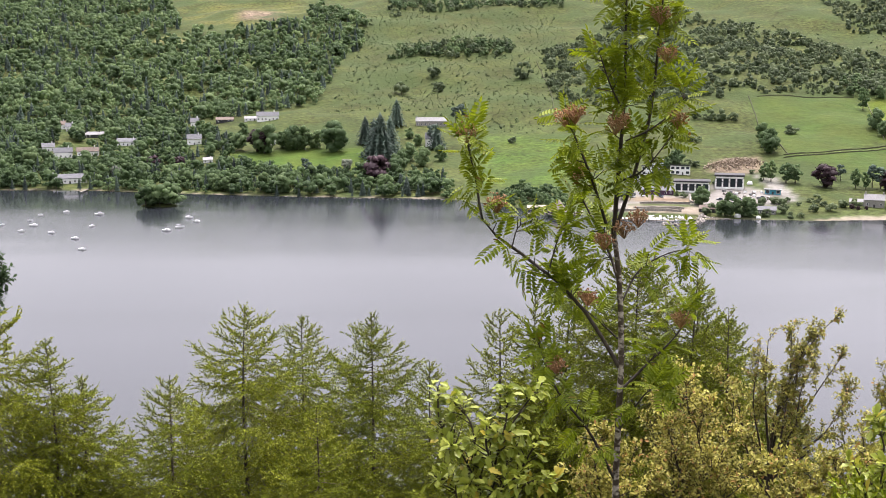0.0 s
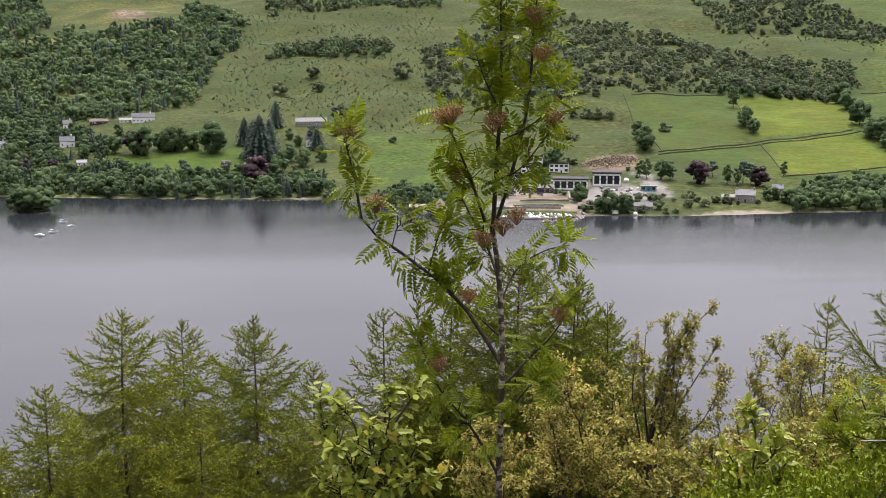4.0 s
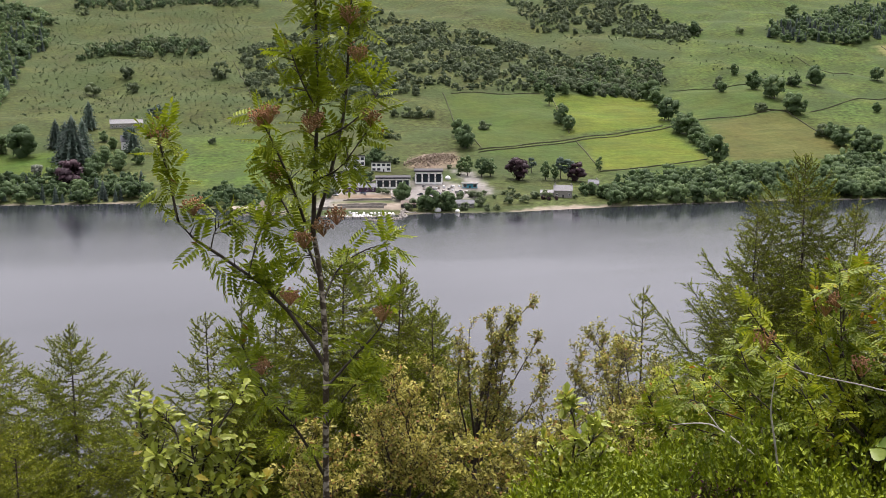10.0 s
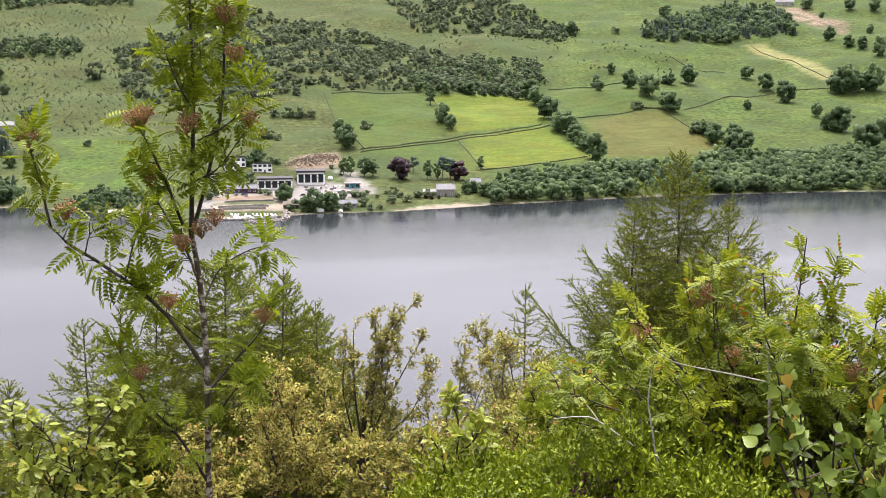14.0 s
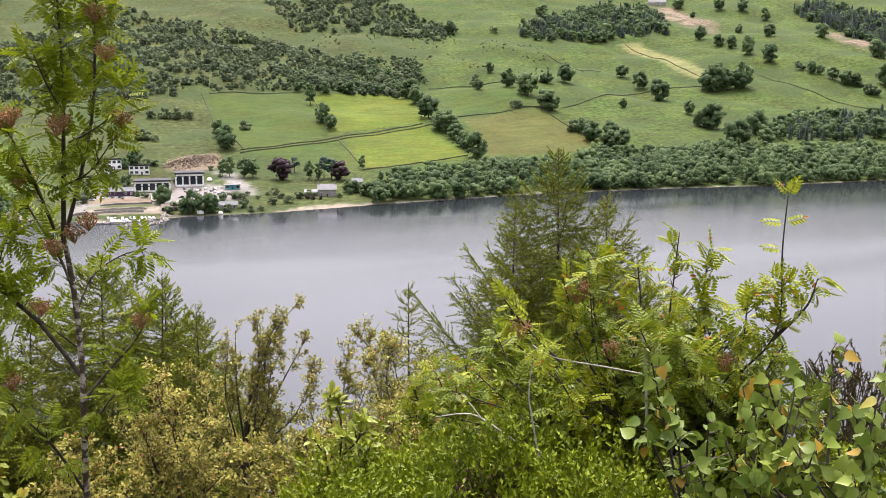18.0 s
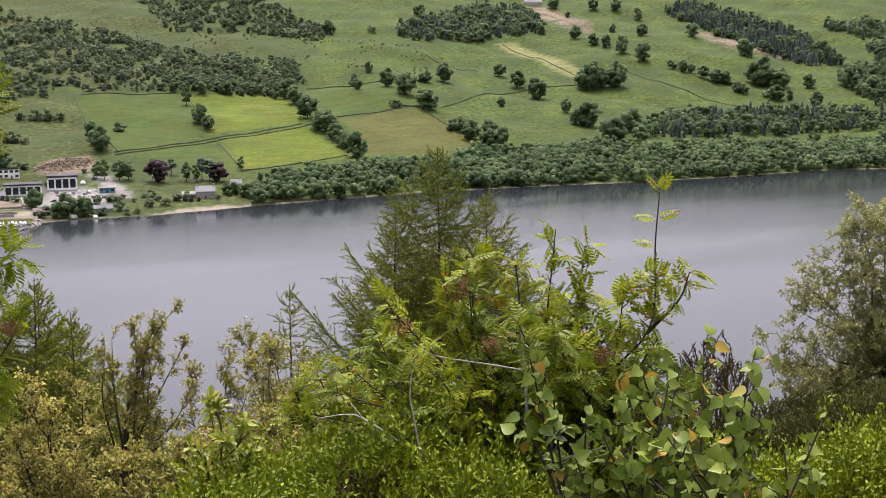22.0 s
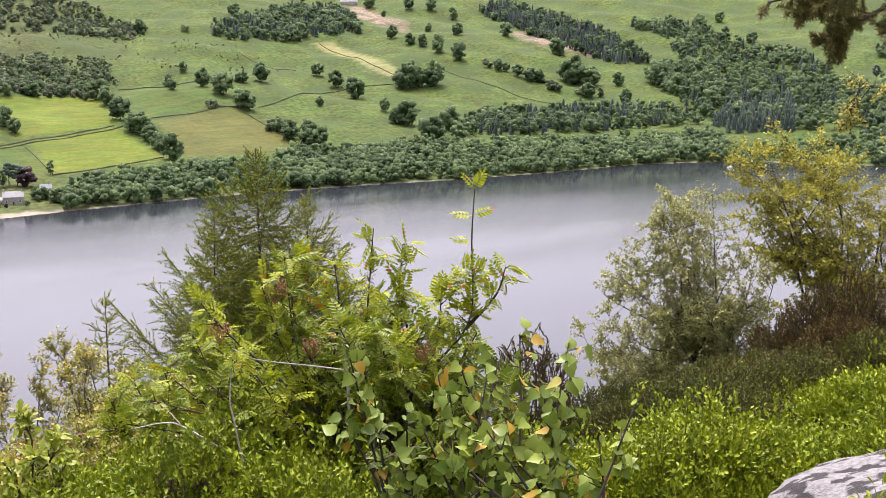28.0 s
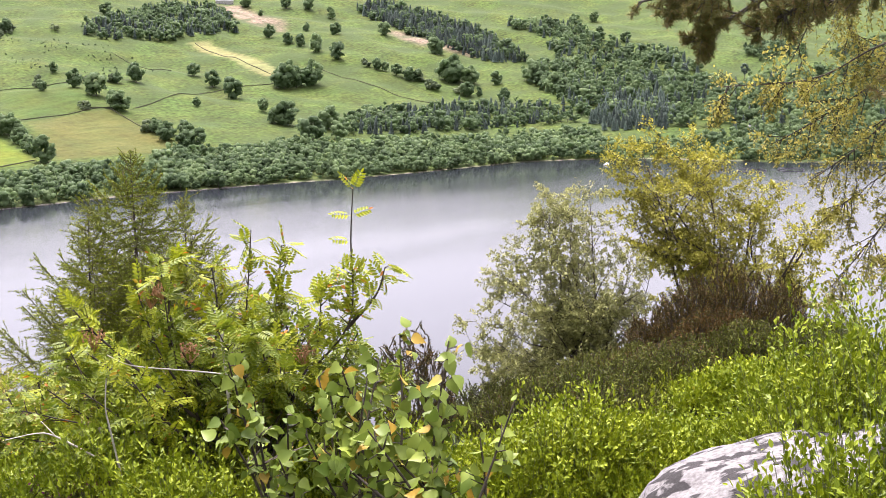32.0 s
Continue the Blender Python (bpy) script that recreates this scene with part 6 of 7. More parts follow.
far_tree("oak", 956.6, 1139.7, 15.3)
far_tree("oak", 1027.9, 1220.9, 16.4)
far_tree("oak", 1042.4, 1298.3, 10.9)
far_tree("oak", 1103.6, 1209.1, 18.3)
far_tree("oak", 1097.1, 1104.9, 23.2)
far_tree("bush", 960.6, 1084.8, 9.5)
far_tree("oak", 961.3, 1066.7, 14.7)
far_tree("oak", 967.5, 1059.8, 12.0)
far_tree("oak", 967.2, 1041.0, 14.6)
far_tree("oak", 975.0, 1026.9, 17.2)
far_tree("oak", 985.4, 1023.8, 15.9)
far_tree("bush", 976.4, 993.5, 11.7)
far_tree("bush", 979.9, 988.7, 11.7)
far_tree("oak", 1024.8, 1007.4, 34.8)
far_tree("oak", 1028.0, 1022.6, 24.3)
far_tree("oak", 1032.8, 986.2, 22.6)
far_tree("oak", 992.3, 951.8, 17.9)
far_tree("bush", 991.3, 963.0, 10.3)
far_tree("oak", 701.8, 909.7, 23.6)
far_tree("oak", 683.4, 845.3, 23.3)
far_tree("oak", 685.1, 856.8, 18.4)
far_tree("oak", 728.2, 877.1, 23.4)
far_tree("oak", 1110.5, 1428.0, 16.9)
far_tree("oak", 1132.9, 1405.2, 20.2)
far_tree("oak", 1139.1, 1363.9, 18.2)
far_tree("oak", 1076.6, 1483.5, 18.8)
far_tree("oak", 1054.6, 1416.5, 9.9)
far_tree("oak", 958.1, 1268.9, 17.8)
far_tree("oak", 1004.0, 1475.9, 11.7)
far_tree("oak", 709.0, 839.7, 15.4)
far_tree("oak", 587.8, 898.9, 17.0)
far_tree("oak", 580.3, 873.9, 18.6)
far_tree("oak", 590.6, 907.8, 15.1)
far_tree("bush", 580.1, 914.5, 10.1)
far_tree("bush", 580.5, 934.3, 8.2)
far_tree("oak", 573.2, 912.9, 11.1)
far_tree("oak", 1024.4, 1010.7, 30.9)
far_tree("oak", 1035.6, 1010.6, 27.0)
far_tree("oak", 1034.8, 987.0, 18.7)
far_tree("oak", 994.3, 954.1, 16.7)
far_tree("oak", 1049.4, 958.1, 17.2)
far_tree("oak", 994.5, 898.1, 18.7)
far_tree("oak", 1004.6, 944.7, 11.6)
far_tree("oak", 1095.3, 1106.6, 21.8)
far_tree("oak", 1103.4, 1213.3, 16.8)
far_tree("oak", 1025.7, 1220.1, 14.9)
far_tree("oak", 1036.3, 1292.9, 9.3)
far_tree("oak", 1084.7, 937.9, 26.7)
far_tree("oak", 1091.6, 926.8, 24.0)
far_tree("oak", 1074.4, 891.3, 23.4)
far_tree("oak", 1327.3, 981.9, 15.4)
far_tree("oak", 1351.0, 1043.3, 12.7)
far_tree("oak", 1452.5, 1132.8, 17.2)
far_tree("oak", 1421.0, 1146.7, 13.6)
far_tree("bush", 968.7, 1097.7, 8.2)
far_tree("oak", 968.1, 1076.8, 12.2)
far_tree("bush", 989.1, 1021.7, 10.6)
far_tree("pine", 1300.0, 783.7, 21.2)
far_tree("poplar", 1157.5, 838.0, 20.0)
far_tree("fir", 1162.4, 822.5, 22.6)
far_tree("pine", 1261.8, 842.1, 18.4)
far_tree("oak", 1087.6, 894.2, 19.7)
far_tree("oak", 1058.3, 846.2, 19.0)
far_tree("oak", 1178.6, 1062.8, 22.2)
far_tree("oak", 696.3, 917.8, 16.1)
far_tree("bush", 83.8, 1262.2, 16.5)
far_tree("bush", -9.7, 1280.0, 13.1)
far_tree("bush", -41.7, 1229.3, 14.9)
far_tree("bush", -6.2, 1237.0, 12.7)
far_tree("fir", -41.1, 1078.2, 25.2)
far_tree("fir", -49.9, 966.7, 39.7)
far_tree("fir", -55.5, 979.4, 32.0)
far_tree("fir", -65.1, 1017.9, 24.7)
far_tree("fir", -43.0, 988.1, 32.3)
far_tree("copper", -48.9, 900.7, 21.9)
far_tree("oak", -87.6, 996.2, 26.1)
far_tree("pine", 16.2, 1093.9, 20.4)
far_tree("pine", 11.4, 1095.9, 16.4)
far_tree("fir", -5.1, 1006.0, 21.6)
far_tree("pine", -8.2, 1016.0, 18.9)
far_tree("poplar", -114.7, 1004.5, 23.6)
far_tree("oak", -121.2, 1005.7, 20.8)
far_tree("oak", -125.3, 1004.2, 18.9)
far_tree("oak", -106.6, 1008.4, 16.1)
far_tree("pine", -101.0, 913.4, 14.6)
far_tree("silver", -74.9, 939.0, 10.5)
far_tree("oak", -28.7, 1036.6, 9.7)
far_tree("oak", -21.6, 1015.8, 10.4)
far_tree("oak", -1.8, 969.0, 13.6)
far_tree("oak", -27.6, 970.6, 15.4)
far_tree("oak", -16.8, 952.9, 16.0)
far_tree("oak", -33.2, 936.4, 16.6)
far_tree("oak", -36.8, 920.3, 14.6)
far_tree("copper", 264.4, 836.2, 18.0)
far_tree("pine", 281.6, 854.8, 12.6)
far_tree("poplar", 335.7, 856.6, 12.9)
far_tree("copper", 307.2, 828.9, 14.8)
far_tree("pine", 302.5, 832.8, 16.5)
far_tree("poplar", 285.7, 834.4, 16.4)
far_tree("poplar", 291.6, 830.3, 14.8)
far_tree("pine", 298.1, 836.5, 17.4)
far_tree("poplar", 240.6, 845.4, 18.9)
far_tree("poplar", 247.1, 845.6, 18.1)
far_tree("poplar", 231.0, 849.1, 18.1)
far_tree("poplar", 227.3, 854.3, 15.0)
far_tree("oak", 170.3, 890.9, 11.8)
far_tree("oak", 164.0, 887.0, 8.4)
far_tree("oak", 169.4, 788.0, 12.8)
far_tree("oak", 176.2, 758.8, 10.9)
far_tree("oak", 181.8, 758.5, 16.0)
far_tree("oak", 189.0, 756.8, 13.8)
far_tree("oak", 194.5, 756.4, 12.4)
far_tree("bush", 205.2, 775.3, 7.5)
far_tree("bush", 215.8, 764.1, 6.7)
far_tree("bush", 260.3, 780.7, 6.1)
far_tree("bush", 268.2, 780.2, 6.9)
far_tree("bush", 248.5, 768.8, 6.8)
far_tree("oak", 298.2, 789.6, 8.7)
far_tree("oak", 304.0, 788.4, 9.5)
far_tree("oak", 307.6, 776.3, 10.9)
far_tree("oak", 313.6, 770.6, 11.6)
far_tree("bush", 180.9, 891.8, 5.9)
far_tree("bush", 236.2, 767.5, 6.0)
far_tree("bush", 246.2, 793.7, 5.4)
far_tree("bush", 58.6, 1025.3, 6.7)
far_tree("bush", 701.3, 1342.9, 9.9)
far_tree("bush", 563.5, 1114.7, 12.8)
far_tree("bush", 551.2, 1005.9, 7.5)
far_tree("bush", 167.7, 762.8, 5.8)
far_tree("bush", 173.5, 771.7, 6.6)
far_tree("bush", 204.2, 756.9, 5.1)
far_tree("bush", 218.8, 789.2, 5.3)
far_tree("bush", 221.9, 779.0, 6.0)
far_tree("bush", 201.1, 789.8, 5.3)
far_tree("bush", 152.0, 829.2, 5.5)
far_tree("bush", 154.8, 818.5, 4.7)
far_tree("bush", 157.6, 812.9, 3.9)
far_tree("bush", 162.0, 808.9, 4.6)
far_tree("bush", 177.8, 842.4, 4.8)
far_tree("bush", 190.9, 843.7, 4.0)
far_tree("bush", 151.8, 850.6, 4.8)
far_tree("bush", 160.0, 859.2, 4.9)
far_tree("oak", 175.8, 805.0, 6.1)
far_tree("bush", 224.2, 753.3, 4.4)
far_tree("bush", 218.1, 752.0, 4.4)
far_tree("bush", 125.5, 813.4, 6.9)
far_tree("bush", 119.8, 806.2, 7.6)
far_tree("copper", -153.5, 1002.3, 20.8)
far_tree("oak", -147.1, 997.2, 25.4)
far_tree("oak", -168.9, 1007.9, 16.2)
far_tree("pine", -105.4, 922.0, 15.6)
far_tree("fir", -44.0, 1004.0, 18.7)
far_tree("oak", -124.0, 1006.4, 20.8)
far_tree("oak", -119.2, 1006.0, 18.9)
far_tree("oak", -132.0, 1014.4, 17.2)
far_tree("bush", -62.3, 1620.8, 10.6)
far_tree("oak", -300.7, 1087.2, 15.8)
far_tree("oak", -327.6, 967.0, 19.0)
far_tree("oak", -339.4, 968.2, 17.2)
far_tree("oak", -325.2, 907.5, 15.3)
far_tree("oak", -253.9, 944.5, 13.7)
far_tree("oak", -242.2, 933.1, 15.3)
far_tree("silver", -251.9, 928.4, 11.7)
far_tree("oak", -346.1, 1078.8, 15.8)
far_tree("oak", -316.5, 1054.5, 12.3)
far_tree("copper", -230.4, 961.8, 12.0)
far_tree("copper", -209.2, 959.5, 11.0)
far_tree("oak", -174.7, 1059.7, 12.0)
far_tree("oak", -286.4, 965.4, 16.0)
far_tree("oak", -262.0, 925.6, 13.5)
far_tree("oak", -230.9, 922.5, 15.1)
far_tree("oak", -206.5, 909.9, 13.0)
far_tree("oak", -191.4, 898.8, 14.6)
far_tree("oak", -168.2, 887.2, 12.6)
far_tree("oak", -154.1, 877.6, 14.1)
far_tree("oak", -129.1, 875.5, 14.9)
far_tree("oak", -116.2, 871.3, 13.9)
far_tree("copper", 264.5, 776.6, 3.5)
far_tree("copper", 267.5, 773.4, 3.0)
far_tree("copper", 272.9, 773.6, 3.2)
far_tree("bush", 259.7, 780.4, 3.5)
far_tree("bush", 252.9, 778.4, 4.0)
far_tree("bush", 248.0, 782.1, 4.5)
far_tree("bush", 241.3, 779.9, 4.0)
far_tree("bush", 288.0, 776.8, 4.0)
far_tree("oak", 298.1, 783.8, 5.0)
far_tree("oak", 308.0, 782.1, 7.0)
far_tree("oak", 315.0, 785.9, 8.0)
far_tree("oak", 321.7, 789.8, 9.0)
far_tree("bush", 227.6, 794.8, 4.0)
far_tree("bush", 221.7, 787.9, 5.0)
far_tree("bush", 216.7, 791.4, 5.0)
far_tree("bush", 210.6, 791.0, 4.5)
far_tree("bush", 241.2, 792.8, 3.5)
far_tree("bush", 232.1, 782.7, 3.5)
far_tree("bush", 224.5, 850.8, 3.0)
far_tree("bush", 223.7, 872.2, 4.0)
far_tree("oak", 156.6, 853.6, 5.0)
far_tree("oak", 157.4, 843.0, 5.0)
far_tree("oak", 174.0, 806.2, 9.0)


# ---- drystone walls and hedges between the fields ----
STONE = surface("dry_stone", (0.04, 0.045, 0.024), (0.085, 0.085, 0.05), 1.5, 0.95, 0.7, 0.1)


def field_wall(pts, tall=0.9, thick=0.7, name="field_wall", label="old drystone wall between grass fields", mat=None):
    """A wall that follows the ground, with an uneven top."""
    rng = np.random.default_rng(len(pts) + int(abs(pts[0][0])))
    p = np.array(pts, float)
    seg = np.linalg.norm(np.diff(p, axis=0), axis=1)
    u = np.arange(0, seg.sum(), 4.0)
    cum = np.concatenate([[0], np.cumsum(seg)])
    x, y = np.interp(u, cum, p[:, 0]), np.interp(u, cum, p[:, 1])
    x, y = x + 0.5 * np.sin(u / 17), y + 0.5 * np.cos(u / 23)
    d = unit(np.stack([np.gradient(x), np.gradient(y)], -1))
    nx, ny = -d[:, 1] * thick / 2, d[:, 0] * thick / 2
    z = height(x, y)
    top = z + tall * rng.uniform(0.6, 1.1, len(x))
    v = np.stack([np.stack([x + nx, y + ny, z - 0.3], -1), np.stack([x + nx * 0.7, y + ny * 0.7, top], -1), np.stack([x - nx * 0.7, y - ny * 0.7, top], -1), np.stack([x - nx, y - ny, z - 0.3], -1)], 1).reshape(-1, 3)
    f = []
    for i in range(len(x) - 1):
        for k in range(3):
            f.append((4 * i + k, 4 * i + k + 1, 4 * i + k + 5, 4 * i + k + 4))
    tagged(new(name, mesh_from(name, v, np.array(f), [mat or STONE])), label, "wall", "field walls")


field_wall([(257, 912), (348, 943), (442, 975), (461, 981)])
field_wall([(259, 919), (351, 950), (445, 984)])
field_wall([(336, 854), (411, 869), (437, 879)])
field_wall([(349, 942), (338, 856)])
field_wall([(486, 999), (554, 1003), (578, 1004)])
field_wall([(596, 999), (707, 1051), (747, 1061), (849, 1079)])
field_wall([(515, 1128), (563, 1114), (612, 1097)])
field_wall([(709, 1222), (733, 1143)])
field_wall([(846, 1269), (836, 1098), (864, 1099)])
field_wall([(275, 1099), (263, 1002), (263, 917)])
field_wall([(382, 1100), (350, 962)])
field_wall([(282, 1096), (375, 1108)])
field_wall([(914, 1117), (908, 1038), (922, 937)])
field_wall([(101, 1322), (106, 1230), (103, 1103)])
field_wall([(556, 1006), (573, 999), (571, 922)])


# ---- houses ----
WHITE = surface("white_render", (0.76, 0.755, 0.73), (0.84, 0.835, 0.82), 1.2, 0.8, 0.1, 0.02, vary=0.06)
GREYWALL = surface("grey_stone", (0.2, 0.192, 0.175), (0.36, 0.345, 0.315), 2.5, 0.9, 0.4, 0.05, vary=0.1)
TIMBER = surface("dark_timber", (0.03, 0.03, 0.032), (0.075, 0.075, 0.08), 3, 0.8, 0.3, 0.03)
SLATE = surface("slate", (0.056, 0.0592, 0.0656), (0.112, 0.116, 0.124), 3, 0.6, 0.3, 0.03, vary=0.15)
BROWNROOF = surface("brown_tiles", (0.08, 0.06, 0.048), (0.16, 0.128, 0.104), 3, 0.8, 0.3, 0.03)
PALEROOF = surface("pale_roof_sheets", (0.13, 0.13, 0.132), (0.22, 0.22, 0.217), 2, 0.6, 0.2, 0.03, vary=0.08)
THATCH = surface("reed_thatch", (0.16, 0.136, 0.104), (0.336, 0.296, 0.24), 4, 0.95, 0.7, 0.08)
TEAL = surface("teal_paint", (0.03, 0.2, 0.3), (0.08, 0.34, 0.44), 1, 0.5, 0.1, 0.01, vary=0.05)
PURPLE = surface("purple_cladding", (0.05, 0.025, 0.05), (0.1, 0.045, 0.09), 1, 0.6, 0.1, 0.01)
GLASS, gn, gl, gb = nodes_of("window_glass")
gb.inputs["Base Color"].default_value, gb.inputs["Roughness"].default_value = (0.03, 0.04, 0.05, 1), 0.08
gb.inputs["Specular IOR Level"].default_value = 0.8
GELCOAT = surface("white_gelcoat", (0.72, 0.72, 0.72), (0.82, 0.82, 0.81), 1, 0.35, 0, 0, vary=0.06)
NAVY = surface("blue_hull_paint", (0.03, 0.05, 0.11), (0.06, 0.09, 0.18), 1, 0.4, 0, 0)
PLANK = surface("weathered_planks", (0.112, 0.096, 0.08), (0.256, 0.232, 0.2), 3, 0.9, 0.4, 0.02)


def box_part(name, parent, cx, cy, cz, sx, sy, sz, mat, label=""):
    v, f = box_arrays(cx, cy, cz, sx, sy, sz)
    return part(name, mesh_from(name, v, f, [mat]), parent, label)


def gable_roof(parent, w, d, z, rise, mat, over=0.4):
    hw, hd = w / 2 + over, d / 2 + over
    t = 0.25
    v = [(-hw, -hd, z - 0.1), (hw, -hd, z - 0.1), (hw, 0, z + rise), (-hw, 0, z + rise), (hw, hd, z - 0.1), (-hw, hd, z - 0.1)]
    v += [(a, b, c - t) for a, b, c in v]
    f = [(0, 1, 2, 3), (3, 2, 4, 5), (7, 6, 9, 8), (8, 9, 11, 10), (0, 6, 7, 1), (4, 10, 11, 5), (1, 7, 8, 2), (2, 8, 10, 4), (0, 3, 9, 6), (3, 5, 11, 9)]
    return part("roof", mesh_from("roof", np.array(v), np.array(f), [mat]), parent)


def window(parent, x, y, z, w, h, face=1):
    """A window with a frame and a pane set into a long wall."""
    fr = box_part("window", parent, x, y, z, w, 0.12, h, WHITE)
    s = -1 if y < 0 else 1
    box_part("pane", fr, x, y + s * 0.05, z + 0.12, w - 0.24, 0.08, h - 0.24, GLASS)
    return fr


def house(x, y, w, h, depth=7.0, roof=SLATE, wall=WHITE, label="white-rendered house with a slate roof among trees", yaw=0.0, chimneys=1, rows=1, style="gable", name="house"):
    """A house of width w and full height h, its long front towards the loch."""
    e = new(name)
    e.location = (x, y, min(ground_z(x, y), ground_z(x * 0.995, y * 0.995)) - 0.2)
    e.rotation_euler = (0, 0, -math.atan2(x, y) + radians(yaw))
    tagged(e, label, "house")
    wh = h * (0.63 if style == "gable" else 0.86)
    v, f = box_arrays(0, 0, -1.0, w, depth, wh + 1.0)
    if style == "gable":
        v = np.concatenate([v, [(-w / 2, 0, wh + h * 0.38), (w / 2, 0, wh + h * 0.38)]])
        tri = np.array([(4, 7, 8), (5, 9, 6)])
        me = mesh_from("wall", v, [f, tri], [wall])
    else:
        me = mesh_from("wall", v, f, [wall])
    part("wall", me, e)
    if style == "gable":
        gable_roof(e, w, depth, wh, h * 0.42, roof)
        for k in range(chimneys):
            cx = (-0.5 + k) * (w - 1.4) if chimneys > 1 else w * 0.3
            box_part("chimney", e, cx, 0, wh + h * 0.3, 0.9, 0.8, h * 0.28, wall)
    elif style == "flat":
        box_part("roof", e, 0, -0.4, wh, w + 1.6, depth + 2.0, h * 0.09, roof)
    else:
        hv = [(-w / 2 - .5, -depth / 2 - .7, wh + h * 0.12), (w / 2 + .5, -depth / 2 - .7, wh + h * 0.12), (w / 2 + .5, depth / 2 + .4, wh - 0.1), (-w / 2 - .5, depth / 2 + .4, wh - 0.1)]
        hv += [(a, b, c + 0.3) for a, b, c in hv]
        part("roof", mesh_from("roof", np.array(hv), np.array([(0, 3, 2, 1), (4, 5, 6, 7), (0, 1, 5, 4), (1, 2, 6, 5), (2, 3, 7, 6), (3, 0, 4, 7)]), [roof]), e)
    n = max(2, int(w / 3.2))
    sh = wh / rows
    for r in range(rows):
        for k in range(n):
            wx = (k + 0.5) * w / n - w / 2
            if r == 0 and k == n // 2:
                box_part("door", e, wx, -depth / 2 - 0.02, 0.1, 1.1, 0.14, min(2.1, sh * 0.8), TIMBER)
            else:
                window(e, wx, -depth / 2 - 0.02, r * sh + sh * 0.3, 1.3 if style == "gable" else w / n * 0.72, min(1.5, sh * 0.5) if style == "gable" else sh * 0.62)
    return e


house(-284.1, 918.0, 25.1, 7.2, label="long white lochside boathouse with dark dormers", chimneys=2, roof=SLATE)
house(-314.8, 1002.8, 14.7, 8.8, roof=SLATE, label="white house with brown-grey roof on the wooded slope")
house(-334.2, 1025.9, 10.1, 7.0)
house(-295.8, 1008.5, 17.6, 7.3, roof=BROWNROOF, label="white bungalow with a brown tiled roof")
house(-271.0, 1041.3, 17.1, 6.5, label="white bungalow with a grey roof")
house(-212.4, 1035.4, 11.8, 8.9)
house(-338.2, 1101.2, 7.5, 7.5)
house(-349.4, 1109.3, 9.8, 7.6, roof=BROWNROOF, label="small white house with a brown roof")
house(-310.6, 1074.0, 21.9, 5.2, wall=TIMBER, roof=PALEROOF, label="long low timber chalet with pale roof")
house(-202.0, 1126.0, 16.0, 5.3, wall=TIMBER, roof=BROWNROOF, label="low dark timber house below the wood")
house(-159.7, 1108.6, 19.8, 8.4, label="white farmhouse with slate roof under the wood")
house(-174.3, 1113.4, 14.7, 4.2, roof=PALEROOF, wall=WHITE, chimneys=0, label="low white outbuilding with pale roof")
house(-190.3, 978.7, 7.4, 4.6, roof=PALEROOF, label="small house with a pale roof")
house(-226.9, 1111.1, 7.4, 8.5)
house(-143.8, 1028.0, 4.4, 8.7, label="narrow white gabled house by trees")
house(-10.4, 1083.0, 27.3, 7.6, roof=PALEROOF, wall=GREYWALL, chimneys=2, label="long grey farmhouse with pale roof")
house(-8.6, 1016.0, 12.3, 11.4, label="tall white house beside dark conifers")
house(171.6, 873.3, 14.1, 7.5, rows=2, style="mono", label="two-storey lodge with a single-pitch roof")
house(156.9, 888.2, 10.1, 8.4, rows=2, style="mono", label="white two-storey lodge with dark windows")
house(148.8, 873.4, 9.9, 7.4, rows=2, style="mono", label="white two-storey lodge with dark windows")
house(135.1, 853.4, 8.9, 7.3, rows=2, style="mono", label="white two-storey lodge with dark windows")
house(146.3, 820.0, 21.0, 5.4, wall=PURPLE, roof=SLATE, chimneys=0, label="long dark building with purple cladding")
house(223.9, 816.9, 10.3, 4.3, wall=TEAL, roof=PALEROOF, style="flat", depth=3, label="teal site cabin with a pale roof")
house(204.7, 766.1, 15.5, 4.8, roof=SLATE, wall=GREYWALL, chimneys=0, label="low grey lochside building with slate roof")
house(169.7, 771.6, 9.6, 4.4, wall=TIMBER, roof=BROWNROOF, chimneys=0, label="small timber boat shed by the shore")
house(281.3, 783.6, 12.5, 8.2, wall=GREYWALL, roof=PALEROOF, chimneys=2, label="pale stone gabled villa in a garden by the shore")
house(271.7, 789.2, 9.0, 4.0, wall=GREYWALL, roof=PALEROOF, chimneys=0, label="low stone wing with pale roof beside the villa")
house(312.4, 806.7, 7.2, 6.2, wall=GREYWALL, roof=SLATE, label="small stone cottage under trees")
house(1068.6, 1522.4, 26.0, 10.4, wall=GREYWALL, roof=PALEROOF, label="hill farmhouse with pale roof")
house(1057.2, 626.7, 12.0, 6.0, roof=PALEROOF, label="white house with pale roof in woods")
house(62.5, 794.5, 12.6, 3.0, wall=TIMBER, roof=THATCH, chimneys=0, label="low shed with brown roof by the shore")


